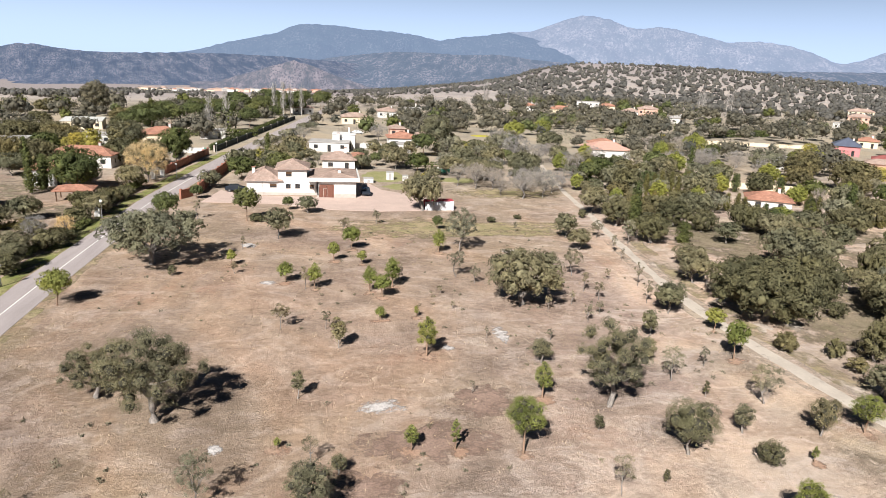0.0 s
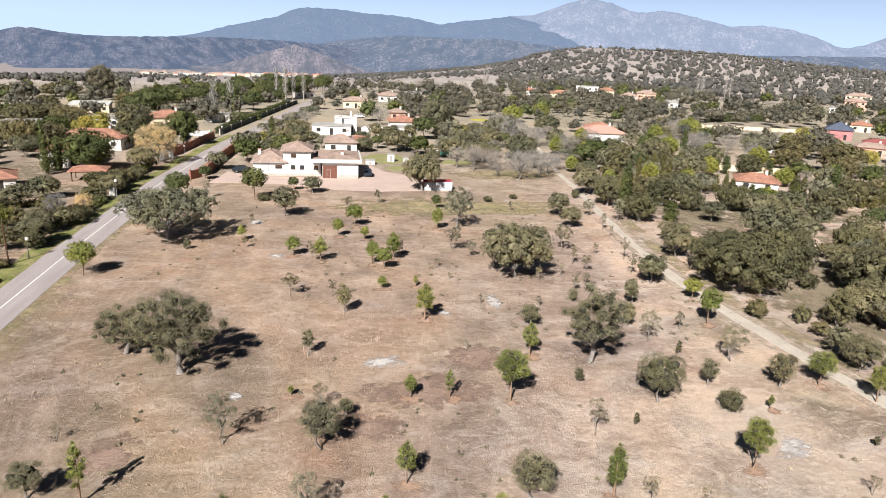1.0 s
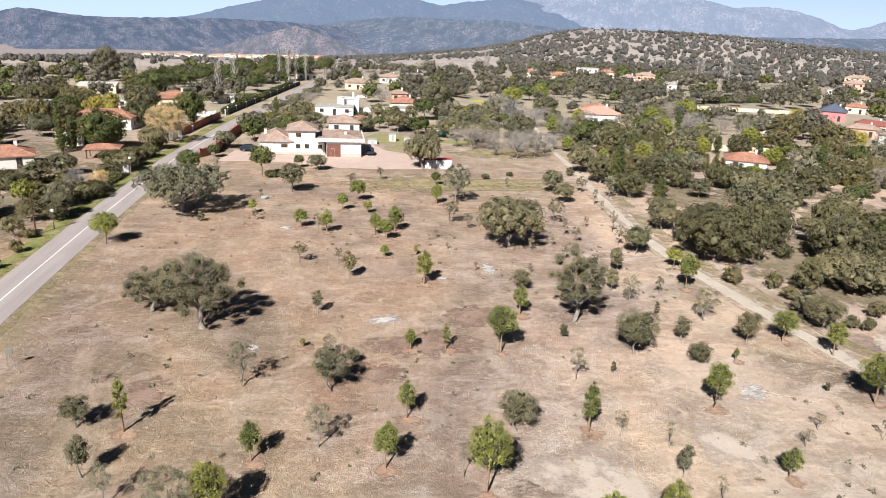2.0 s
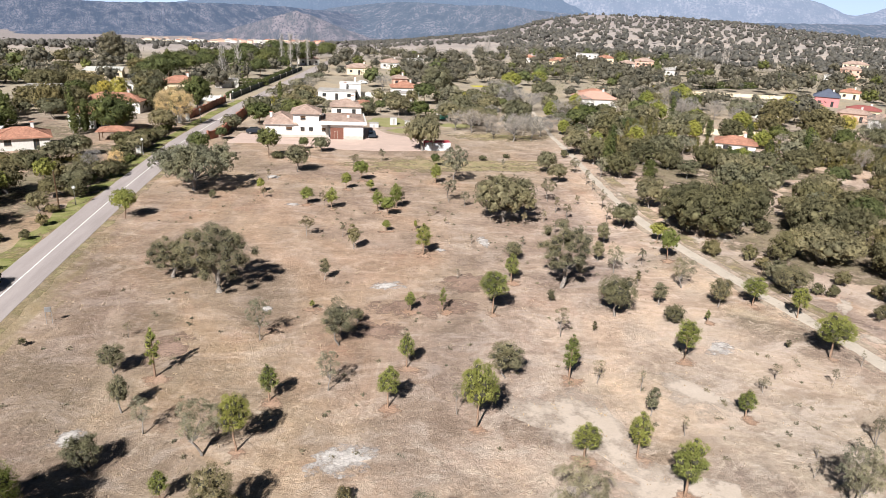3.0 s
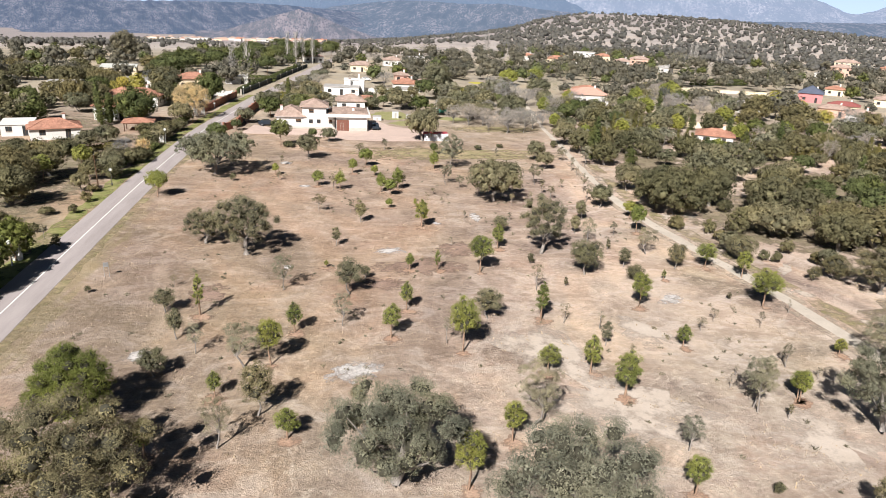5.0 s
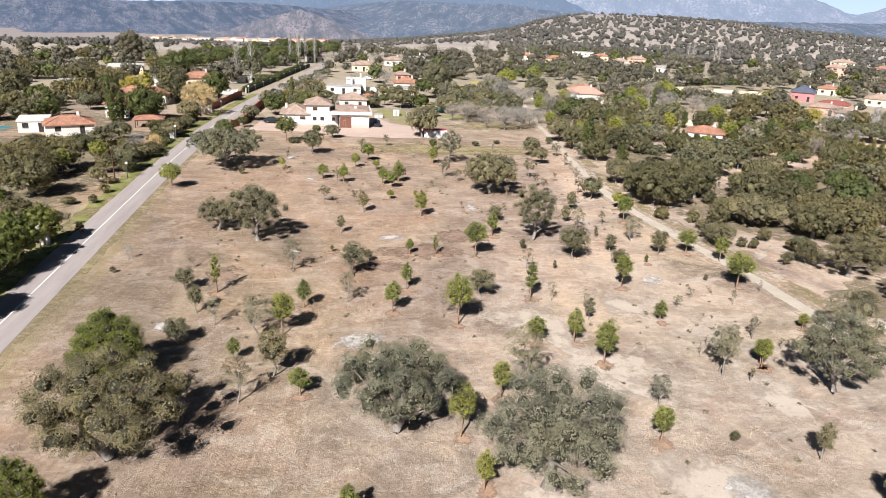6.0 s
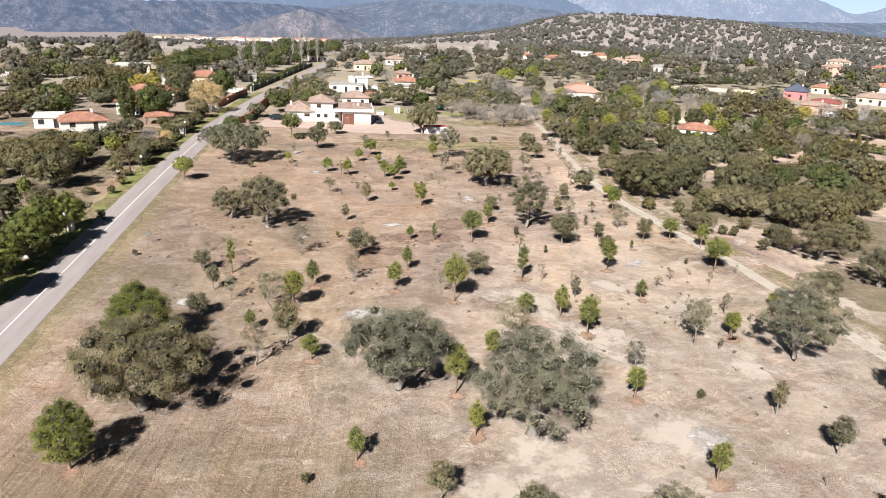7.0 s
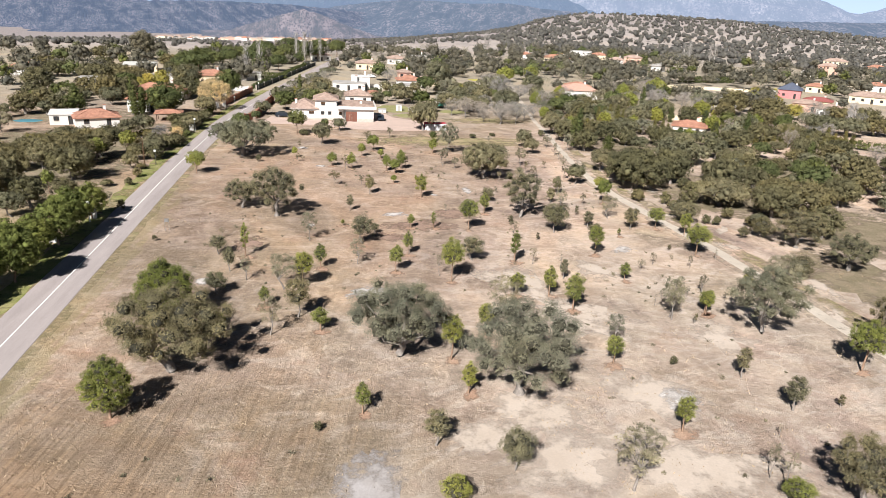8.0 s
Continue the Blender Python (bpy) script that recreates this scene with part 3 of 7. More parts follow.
strip("verge", [(x - 4.0, y) for x, y in ROAD[:7]], 1.3, 0.02, ROADGRASS, "green grass verge along the road", "verge", 1.0)
strip("verge", [(x + 0.1, y) for x, y in ROAD[:7]], 3.5, 0.012, VERGE, "patchy green grass verge beside the road", "verge", 0.9)
strip("road", ROAD[:7], 2.5, 0.035, ASPHALT, "worn pinkish-grey asphalt country road", "road", 0.08)
strip("road", ROAD[6:], 2.2, 0.036, ASPHALT, "worn asphalt lane between garden fences", "road", 0.1)
strip("centre_line", ROAD[:6], 0.07, 0.042, LINE, "faded white painted centre line", "road marking", 0.012)
TRACKLINE = [(49.5, -120), (49.2, -30), (49, 1), (48.4, 16), (48.2, 32), (46.6, 46), (45.2, 58), (44.6, 70), (45.6, 84), (48.2, 104), (51, 122), (54, 146), (59, 175), (72, 245)]
strip("track_margin", TRACKLINE[:10], 1.9, 0.01, MARGIN, "scuffed pale soil along both sides of the track", "track", 0.8)
strip("dirt_track", TRACKLINE[:9], 0.85, 0.02, TRACK, "pale sandy dirt track with ragged edges", "track", 0.45)
strip("dirt_track", TRACKLINE[8:12], 0.6, 0.022, TRACK, "narrow pale dirt track between pasture and oaks", "track", 0.35)
for i in range(22):
    yy = -20 + 5.2 * i + 3 * math.sin(i * 2.1)
    patch("bare_soil", 52.5 + 2.8 * math.sin(i * 1.7) - 0.02 * yy, yy, 2.2 + 1.2 * math.sin(i * 3.3), 1.1 + 0.5 * math.cos(i * 2.3), 0.008, SAND, "bare pale soil beside the track", "soil", 70 + i, 60 + 20 * math.sin(i), 0.9)
for i, (x, y, rx, ry, turn) in enumerate(((13, -10.5, 6, 2.8, 10), (20, -12, 5, 2.6, -20), (22, -2, 4.6, 2.4, -50), (20.5, 13.5, 6, 3.4, -40), (16, 23, 4.6, 2.6, -50), (11, -4, 3, 2, -30), (34, 8, 3.6, 2, -50), (28, 26, 3, 1.5, -60), (6, -7, 3.4, 1.2, 25),)):
    patch("bare_soil", x, y, 1.5 * rx, 1.6 * ry, 0.005 + 0.0003 * i, SAND, "bare trodden pale soil in the pasture", "soil", 130 + i, turn, 0.8)
for i, (x, y, rx, ry, turn) in enumerate(((7.5, 45, 5.5, 4, 10), (3, 40, 4, 2.5, -20), (13, 51, 4, 3, 30), (-16, 38, 4, 2, 60))):
    patch("dug_soil", x, y, rx, ry, 0.004 + 0.0004 * i, DARKSOIL, "dark reddish scraped soil in the pasture", "soil", 160 + i, turn, 0.8)
strip("track_grass", [(x + 3.2, y) for x, y in TRACKLINE[1:10]], 1.2, 0.012, VERGE, "green grass strip beside the track", "verge", 0.9)
strip("lane", TRACKLINE[11:], 0.5, 0.02, TRACK, "narrow sandy lane between gardens", "track", 0.4)
# ---- plants ----
ICO = bmesh.new()
bmesh.ops.create_icosphere(ICO, subdivisions=1, radius=1)
ICO_V = np.array([v.co[:] for v in ICO.verts])
ICO_F = np.array([[v.index for v in f.verts] for f in ICO.faces])
ICO.free()


def crown_mesh(name, rng, lumps, leaf, cover, core, material, spread=0.5, heart=0.58, blade="leaf"):
    """Leaves in clumps: every leaf a small blade of its own, over a lumpy heart, dark in near crowns as painted shade.
    """
    c, r = lumps[:, :3], lumps[:, 3]
    leaf /= 1.38
    n = int(cover * (4 * math.pi * r * r).sum() / (leaf * leaf))
    which = rng.choice(len(r), n, p=r * r / (r * r).sum())
    u = rng.normal(size=(n, 3))
    u /= np.linalg.norm(u, axis=1)[:, None]
    tufts = rng.normal(size=(len(r), 15, 3))
    tufts[:, :, 2] += 0.35
    tufts /= np.linalg.norm(tufts, axis=2)[:, :, None]
    u = tufts[which, rng.integers(15, size=n)] + 0.36 * u
    u /= np.linalg.norm(u, axis=1)[:, None]
    p = c[which] + u * (r[which] * (0.78 + 0.34 * rng.random(n) ** 1.5))[:, None] * np.array([1, 1, 0.88])
    keep = np.ones(n, bool)
    for i in range(len(r)):
        keep &= (np.linalg.norm(p - c[i], axis=1) > 0.72 * r[i]) | (which == i)
    keep &= (p[:, 2] > 0.03) & ((u[:, 2] > -0.55) | (rng.random(n) < 0.3))
    p, u = p[keep], u[keep]
    n = len(p)
    w = u + spread * rng.normal(size=(n, 3))
    w /= np.linalg.norm(w, axis=1)[:, None]
    a = np.cross(w, rng.normal(size=(n, 3)))
    a /= np.linalg.norm(a, axis=1)[:, None]
    b = np.cross(w, a)
    s = leaf * (0.55 + 0.75 * rng.random(n))[:, None]
    long, wide = 1.0, 0.4
    if blade != "leaf":
        # needle tufts and bare twigs point outwards and up
        a = u + np.array([0, 0, 0.35]) + (0.55 if blade == "needle" else 0.8) * rng.normal(size=(n, 3))
        a /= np.linalg.norm(a, axis=1)[:, None]
        b = np.cross(a, rng.normal(size=(n, 3)))
        b /= np.linalg.norm(b, axis=1)[:, None]
        long, wide = (1.6, 0.17) if blade == "needle" else (2.6, 0.13)
    verts = np.stack([p - a * s * 0.85 * long - b * s * wide, p - a * s * 0.85 * long + b * s * wide, p + a * s * 1.15 * long], 1).reshape(-1, 3)
    faces = np.arange(3 * n).reshape(-1, 3).tolist()
    if core > 0:
        # older, larger sprays fill the inside of each clump
        m = int((0.07 if heart > 0.5 else 0.16) * n)
        i = rng.choice(len(r), m, p=r * r / (r * r).sum())
        d = rng.normal(size=(m, 3))
        d *= (0.62 * r[i] * rng.random(m) ** 0.4 / np.linalg.norm(d, axis=1))[:, None]
        e, g = rng.normal(size=(m, 3)), rng.normal(size=(m, 3))
        e *= 1.8 * leaf / np.linalg.norm(e, axis=1)[:, None]
        g = np.cross(e, g)
        g *= 1.15 * leaf / np.linalg.norm(g, axis=1)[:, None]
        q = c[i] + d
        faces += (np.arange(3 * m).reshape(-1, 3) + 3 * n).tolist()
        verts = np.concatenate([verts, np.stack([q - e - g, q - e + g, q + e], 1).reshape(-1, 3)])
    leaves = len(faces)
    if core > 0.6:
        # twig lumps inside; in near crowns a dark colour paints shade into the gaps
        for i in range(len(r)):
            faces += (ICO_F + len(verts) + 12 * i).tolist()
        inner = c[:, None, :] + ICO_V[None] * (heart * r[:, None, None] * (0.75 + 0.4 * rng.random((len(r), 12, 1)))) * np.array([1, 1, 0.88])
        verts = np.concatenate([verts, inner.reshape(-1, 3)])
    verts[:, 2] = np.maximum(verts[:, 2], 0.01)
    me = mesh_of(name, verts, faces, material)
    me.materials.append(TWIG_SHADE)
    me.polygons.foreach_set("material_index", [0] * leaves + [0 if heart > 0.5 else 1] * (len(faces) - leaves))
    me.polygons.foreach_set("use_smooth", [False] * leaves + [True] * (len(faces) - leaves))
    return me


def tubes_mesh(name, paths, material, sides=6):
    """Tapered trunk and limbs: each path is a list of (x, y, z, radius)."""
    verts, faces = [], []
    for number, path in enumerate(paths):
        k0 = len(verts)
        share = None
        if number:
            share = min(range(len(paths[0])), key=lambda i: abs(paths[0][i][2] - path[0][2]))
            k0 -= sides
        for i, (x, y, z, r) in enumerate(path):
            if number and i == 0:
                continue
            a, b = Vector(path[max(i - 1, 0)][:3]), Vector(path[min(i + 1, len(path) - 1)][:3])
            q = (b - a).to_track_quat("Z", "Y")
            for j in range(sides):
                t = 2 * math.pi * j / sides
                verts.append(Vector((x, y, z)) + q @ Vector((r * math.cos(t), r * math.sin(t), 0)))
        for i in range(len(path) - 1):
            for j in range(sides):
                a, b = k0 + i * sides + j, k0 + i * sides + (j + 1) % sides
                c, d = b + sides, a + sides
                if number and i == 0:
                    a, b = share * sides + j, share * sides + (j + 1) % sides
                faces.append((a, b, c, d))
        faces.append(tuple(range(len(verts) - sides, len(verts))))
    return mesh_of(name, verts, faces, material, True)


def limbs(rng, lumps, w, h, r, fork, count, lean=0.05):
    """Trunk to the fork, then limbs that bend out to the clumps."""
    top = Vector((lean * w * rng.normal(), lean * w * rng.normal(), fork))
    mid = top * 0.5 + Vector((lean * w * 0.5 * rng.normal(), lean * w * 0.5 * rng.normal(), 0))
    out = [[(0, 0, -0.1, r * 1.5), (0, 0, 0.12 * fork, r * 1.1), (mid.x, mid.y, fork * 0.55, r * 0.92), (top.x, top.y, fork, r * 0.8)]]
    for i in rng.permutation(len(lumps))[:count]:
        e = Vector(lumps[i][:3])
        m = top.lerp(e, 0.5) + Vector((0, 0, 0.1 * (e.z - fork))) + Vector(rng.normal(size=3)) * 0.05 * w
        out.append([(top.x, top.y, fork * 0.97, r * 0.5), (m.x, m.y, m.z, r * 0.16), (e.x, e.y, e.z, r * 0.05)])
    return out


def ball_lumps(rng, w, z0, z1, k, size, up=0.0, jitter=0.25):
    """Clump centres over an uneven ellipsoid of width w between z0 and z1."""
    i = np.arange(k) + 0.5
    z = 1 - (2 - 0.5 * up) * i / k
    a = i * 2.39996 + rng.random() * 6
    s = np.sqrt(np.clip(1 - z * z, 0, 1))
    r = w * size * (0.75 + 0.5 * rng.random(k))
    ch = (z1 - z0) / 2
    depth = 0.72 + jitter * rng.random(k)
    x = np.cos(a) * s * np.maximum(w / 2 - r, 0.1 * w) * depth * 1.15
    y = np.sin(a) * s * np.maximum(w / 2 - r, 0.1 * w) * depth * 1.15
    zz = (z0 + z1) / 2 + z * np.maximum(ch - r * 0.85, 0.1 * ch) * depth * 1.15
    return np.stack([x, y, zz, r], 1)


def cone_lumps(rng, w, z0, z1, k, size, power=0.8):
    f = (np.arange(k) + 0.4) / k
    a = np.arange(k) * 2.39996 + rng.random() * 6
    rad = (1 - f) ** power * (0.35 + 0.65 * np.minimum(1, f * 6))
    r = w * size * (0.5 + 0.8 * rad) * (0.8 + 0.4 * rng.random(k))
    out = np.maximum(rad * w / 2 - 0.6 * r, 0)
    return np.stack([np.cos(a) * out, np.sin(a) * out, z0 + (z1 - z0) * f, r], 1)


LABELS = {
    "stone_pine": ("stone pine, round bright green crown on a slim trunk", "pine tree"),
    "bushy_pine": ("full pine with dense green crown almost down to the ground", "pine tree"),
    "roadside_pine": ("full dark green pine standing close beside the road", "pine tree"),
    "young_pine": ("young pine with a dense upright yellow-green crown", "pine tree"),
    "holm_oak": ("old holm oak with a broad dark grey-green crown", "oak tree"),
    "grey_oak": ("old holm oak with a broad pale grey-green crown", "oak tree"),
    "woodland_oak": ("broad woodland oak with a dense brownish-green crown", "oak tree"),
    "row_conifer": ("upright bronze-green garden conifer planted in a row", "conifer"),
    "spreading_oak": ("old spreading oak with thin grey foliage and bare limbs", "oak tree"),
    "small_oak": ("small holm oak with a dense rounded olive-green crown", "oak tree"),
    "olive_tree": ("thin grey-green tree with branches showing through", "tree"),
    "sapling": ("sapling with sparse dull leaves on a thin stem", "sapling"),
    "shrub": ("low dull green shrub growing from dry ground", "shrub"),
    "cypress": ("tall narrow dark green cypress", "cypress"),
    "cedar": ("dark blue-green cedar with drooping tiers", "conifer"),
    "dark_pine": ("dense dark green garden pine", "pine tree"),
    "golden_shrub": ("shrub in yellow leaf", "shrub"),
    "golden_willow": ("leafless willow with straw-yellow twigs", "willow"),
    "bare_poplar": ("tall leafless poplar with pale grey branches", "poplar"),
    "bare_tree": ("leafless garden tree with brown twigs", "tree"),
    "eucalyptus": ("tall eucalyptus with thin brownish crown", "eucalyptus"),
}


def grow(kind, w, h, rng, far):
    """Builds one plant of that kind, w wide and h high, at the origin."""
    leaf = (0.05 + 0.0145 * math.sqrt(w)) * far
    cover, core, wood, leaves, blade = 0.5, 0.74, BARK_OAK, LEAF["oak"], "leaf"
    if kind in ("stone_pine", "dark_pine", "bushy_pine", "roadside_pine"):
        if kind in ("bushy_pine", "roadside_pine"):
            cover, leaf = 0.42, 0.85 * leaf
            lumps = np.vstack([ball_lumps(rng, w, h * 0.06, 0.97 * h, 44, 0.12, 0.2, 0.12), ball_lumps(rng, 0.72 * w, h * 0.15, 0.95 * h, 7, 0.26, 0.3, 0.1), [[0, 0, 0.93 * h, 0.1 * w]]])
        else:
            lumps = ball_lumps(rng, w, h * {"stone_pine": 0.3, "dark_pine": 0.14}[kind], h, 17, 0.22, 0.4, 0.3)
        stems = limbs(rng, lumps, w, h, 0.014 * h + 0.022, 0.5 * h, 6, 0.03)
        blade = "needle" if far < 1.5 else "leaf"
        wood, leaves = BARK_PINE, LEAF[{"stone_pine": "pine", "dark_pine": "darkpine", "bushy_pine": "fullpine", "roadside_pine": "shadepine"}[kind]]
        if kind == "stone_pine" and far > 2:
            leaves = LEAF["woodpine"]
    elif kind in ("young_pine", "cedar"):
        if kind == "cedar":
            lumps = cone_lumps(rng, w, h * 0.1, h * 0.97, 18, 0.24)
        else:
            lumps = ball_lumps(rng, w, h * 0.24, h * 0.9, 12, 0.23, 0.2, 0.3)
            lumps = np.vstack([lumps, [0.05 * w, 0, h * 0.88 - 0.1 * w, 0.2 * w], [0, 0.03 * w, h * 0.97 - 0.1 * w, 0.12 * w]])
        stems = [[(0, 0, -0.1, 0.02 * h + 0.02), (0, 0, 0.4 * h, 0.016 * h + 0.01), (0, 0, 0.9 * h, 0.01)]]
        blade = "needle"
        wood, leaves, cover = BARK_PINE, LEAF["pine" if kind == "young_pine" else "darkpine"], 0.55
    elif kind == "row_conifer":
        lumps = cone_lumps(rng, w, h * 0.05, h * 0.96, 15, 0.3, 0.6)
        stems = [[(0, 0, -0.1, 0.1), (0, 0, 0.5 * h, 0.06), (0, 0, 0.92 * h, 0.02)]]
        leaves, cover, blade = LEAF["thuja"], 0.5, "needle"
    elif kind in ("holm_oak", "woodland_oak", "grey_oak"):
        leaves = LEAF[{"holm_oak": "oak", "woodland_oak": "shadeoak", "grey_oak": "greyoak"}[kind]]
        cover, leaf = 0.36, leaf * (0.84 if far == 1.0 else 1)
        lumps = np.vstack([ball_lumps(rng, w, h * 0.24, h, 32, 0.118, 0.3, 0.45), ball_lumps(rng, 0.62 * w, h * 0.34, 0.94 * h, 10, 0.18, 0.3, 0.3)])
        if far > 1.5:
            many = int(np.clip(3.4 * w, 14, 44))
            lumps = np.vstack([ball_lumps(rng, w, h * (0.17 if kind == "holm_oak" else 0.03), h, many, 0.8 / math.sqrt(many), 0.3, 0.3), ball_lumps(rng, 0.62 * w, h * 0.25, 0.92 * h, many // 4, 0.95 / math.sqrt(many), 0.3, 0.3)])
        stems = limbs(rng, lumps, w, h, 0.042 * w, 0.27 * h, 9)
        core = 0.66
    elif kind == "spreading_oak":
        lumps = np.vstack([ball_lumps(rng, w, h * 0.3, h, 40, 0.098, 0.3, 0.4), ball_lumps(rng, 0.66 * w, h * 0.45, 0.95 * h, 12, 0.14, 0.3, 0.3)])
        stems = limbs(rng, lumps, w, h, 0.03 * w, 0.26 * h, 12, 0.03)
        core, cover, leaves, wood = 0.5, 0.5, LEAF["olive"], BARK_TWIG
    elif kind == "small_oak":
        lumps = ball_lumps(rng, w, h * 0.2, h, 12, 0.24, 0.3)
        stems = limbs(rng, lumps, w, h, 0.018 * w + 0.03, 0.3 * h, 6)
    elif kind == "olive_tree":
        lumps = ball_lumps(rng, w, h * 0.27, h, 15, 0.165, 0.2)
        stems = limbs(rng, lumps, w, h, 0.016 * w + 0.03, 0.3 * h, 14, 0.06)
        core, cover, leaves = 0.0, 0.5, LEAF["olive"]
    elif kind == "sapling":
        lumps = ball_lumps(rng, w, h * 0.36, h, 7, 0.2, 0.2)
        stems = limbs(rng, lumps, w, h, 0.014 * h + 0.012, 0.42 * h, 7, 0.08)
        core, cover, leaves = 0.0, 0.5, LEAF["twiggy"]
    elif kind == "shrub":
        lumps = ball_lumps(rng, w, -0.1 * h, h, 9, 0.25, 1.2)
        stems = limbs(rng, lumps, w, h, 0.03, 0.2 * h, 5)
        leaves = LEAF["shadeoak"]
    elif kind == "cypress":
        lumps = cone_lumps(rng, w, h * 0.05, h * 0.97, 22, 0.42, 0.35)
        stems = [[(0, 0, -0.1, 0.16), (0, 0, h * 0.5, 0.1), (0, 0, h * 0.9, 0.03)]]
        leaves, cover = LEAF["darkpine"], 0.3
    elif kind == "golden_shrub":
        lumps = ball_lumps(rng, w, 0.05 * h, h, 11, 0.23, 0.6)
        stems = limbs(rng, lumps, w, h, 0.06, 0.25 * h, 6)
        leaves = LEAF["gold"]
    elif kind == "golden_willow":
        lumps = ball_lumps(rng, w, 0.12 * h, h, 26, 0.13, 0.4)
        stems = limbs(rng, lumps, w, h, 0.2, 0.25 * h, 20)
        core, cover, leaves, blade = 0.0, 1.0, LEAF["straw"], "twig"
    elif kind == "eucalyptus":
        lumps = np.vstack([ball_lumps(rng, w, 0.08 * h, h, 34, 0.13, 0.2), ball_lumps(rng, 0.6 * w, 0.2 * h, 0.92 * h, 12, 0.18, 0.2)])
        stems = limbs(rng, lumps, w, h, 0.4, 0.35 * h, 14)
        core, leaves, cover = 0.7, LEAF["twiggy"], 0.6
    elif kind == "bare_tree":
        lumps = np.vstack([ball_lumps(rng, w, 0.2 * h, h, 22, 0.14, 0.2), ball_lumps(rng, 0.6 * w, 0.3 * h, 0.9 * h, 8, 0.16, 0.2)])
        stems = limbs(rng, lumps, w, h, 0.02 * w, 0.25 * h, 24)
        wood = BARK_TWIG
        core, cover, leaves, blade = 0.0, 0.42, LEAF["pale"], "twig"
    else:  # bare_poplar
        lumps = cone_lumps(rng, w, 0.25 * h, 0.98 * h, 20, 0.22, 0.5)
        stems = [[(0, 0, -0.1, 0.26), (0, 0, 0.25 * h, 0.2), (0, 0, 0.5 * h, 0.14), (0, 0, 0.75 * h, 0.08), (0, 0, 0.98 * h, 0.02)]]
        for i in range(46):
            z, a, o = h * rng.uniform(0.15, 0.9), rng.random() * 6.3, 0.5 * w * rng.uniform(0.4, 1)
            stems.append([(0, 0, z, 0.07), (0.6 * o * math.cos(a), 0.6 * o * math.sin(a), z + 0.08 * h, 0.05), (o * math.cos(a), o * math.sin(a), z + 0.2 * h, 0.02)])
        core, cover, leaves, wood, blade = 0.0, 0.3, LEAF["pale"], BARK_PALE, "twig"
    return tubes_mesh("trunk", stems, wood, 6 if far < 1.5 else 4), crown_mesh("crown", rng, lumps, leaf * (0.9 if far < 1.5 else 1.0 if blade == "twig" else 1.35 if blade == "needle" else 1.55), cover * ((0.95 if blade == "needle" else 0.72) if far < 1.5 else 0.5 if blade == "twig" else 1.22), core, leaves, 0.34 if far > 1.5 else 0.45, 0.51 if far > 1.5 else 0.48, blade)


GROWN = {}
turner = np.random.default_rng(5)


def plant(kind, x, y, h, w, far=1.0, variants=4, z=None):
    """Plants a tree or shrub; alike ones of a size share their meshes."""
    if far == 1.0 and (y > 72 or x < -36):
        far = 1.3 if y > 72 else 1.7
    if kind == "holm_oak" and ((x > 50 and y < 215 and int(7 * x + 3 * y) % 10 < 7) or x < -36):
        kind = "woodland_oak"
    # roadside pines show their shaded side, so they take the darkened needles
    if kind == "bushy_pine" and x < -36 and y < 60:
        kind = "roadside_pine"
    size = round(math.log(max(w, 0.2)) / 0.55)
    key = (kind, size, far, int(turner.integers(variants)))
    angle = turner.random() * 360
    z = float(land(x, y)) if z is None else z
    if key not in GROWN:
        rng = np.random.default_rng(abs(hash((LABELS[kind][0][:4] == "old ", size, key[3], int(far * 10)))) % 9999 + 17 * len(kind))
        trunk, crown = grow(kind, w, h, rng, far)
        ob = thing(kind, pose(x, y, z, 0, 0, angle), *LABELS[kind])
        part("trunk", trunk, None, ob)
        part("crown", crown, None, ob)
        GROWN[key] = (ob, w, h)
        return ob
    ob, w0, h0 = GROWN[key]
    return copy_thing(ob, Matrix.LocRotScale((x, y, z), Euler((0, 0, radians(angle))), (w / w0, w / w0, h / h0)))


# ---- buildings ----
def wall_part(parent, a, b, z0, z1, holes, material, thick=0.28, label=""):
    """A wall from a to b (x, y), standing inwards to its left, with openings (u0, u1, v0, v1) that go through."""
    a, b = Vector((*a, 0)), Vector((*b, 0))
    length = (b - a).length
    us = sorted({0.0, length, *[h[0] for h in holes], *[h[1] for h in holes]})
    vs = sorted({z0, z1, *[h[2] for h in holes], *[h[3] for h in holes]})
    bm = bmesh.new()
    for u0, u1 in zip(us, us[1:]):
        for v0, v1 in zip(vs, vs[1:]):
            u, v = (u0 + u1) / 2, (v0 + v1) / 2
            if not any(h[0] < u < h[1] and h[2] < v < h[3] for h in holes):
                add_box(bm, u0, u1, 0, thick, v0, v1)
    bmesh.ops.remove_doubles(bm, verts=bm.verts, dist=0.001)
    d = (b - a).normalized()
    bm.transform(Matrix.Translation(a) @ Matrix(((d.x, -d.y, 0, 0), (d.y, d.x, 0, 0), (0, 0, 1, 0), (0, 0, 0, 1))))
    return part("wall", bm, material, parent, label)


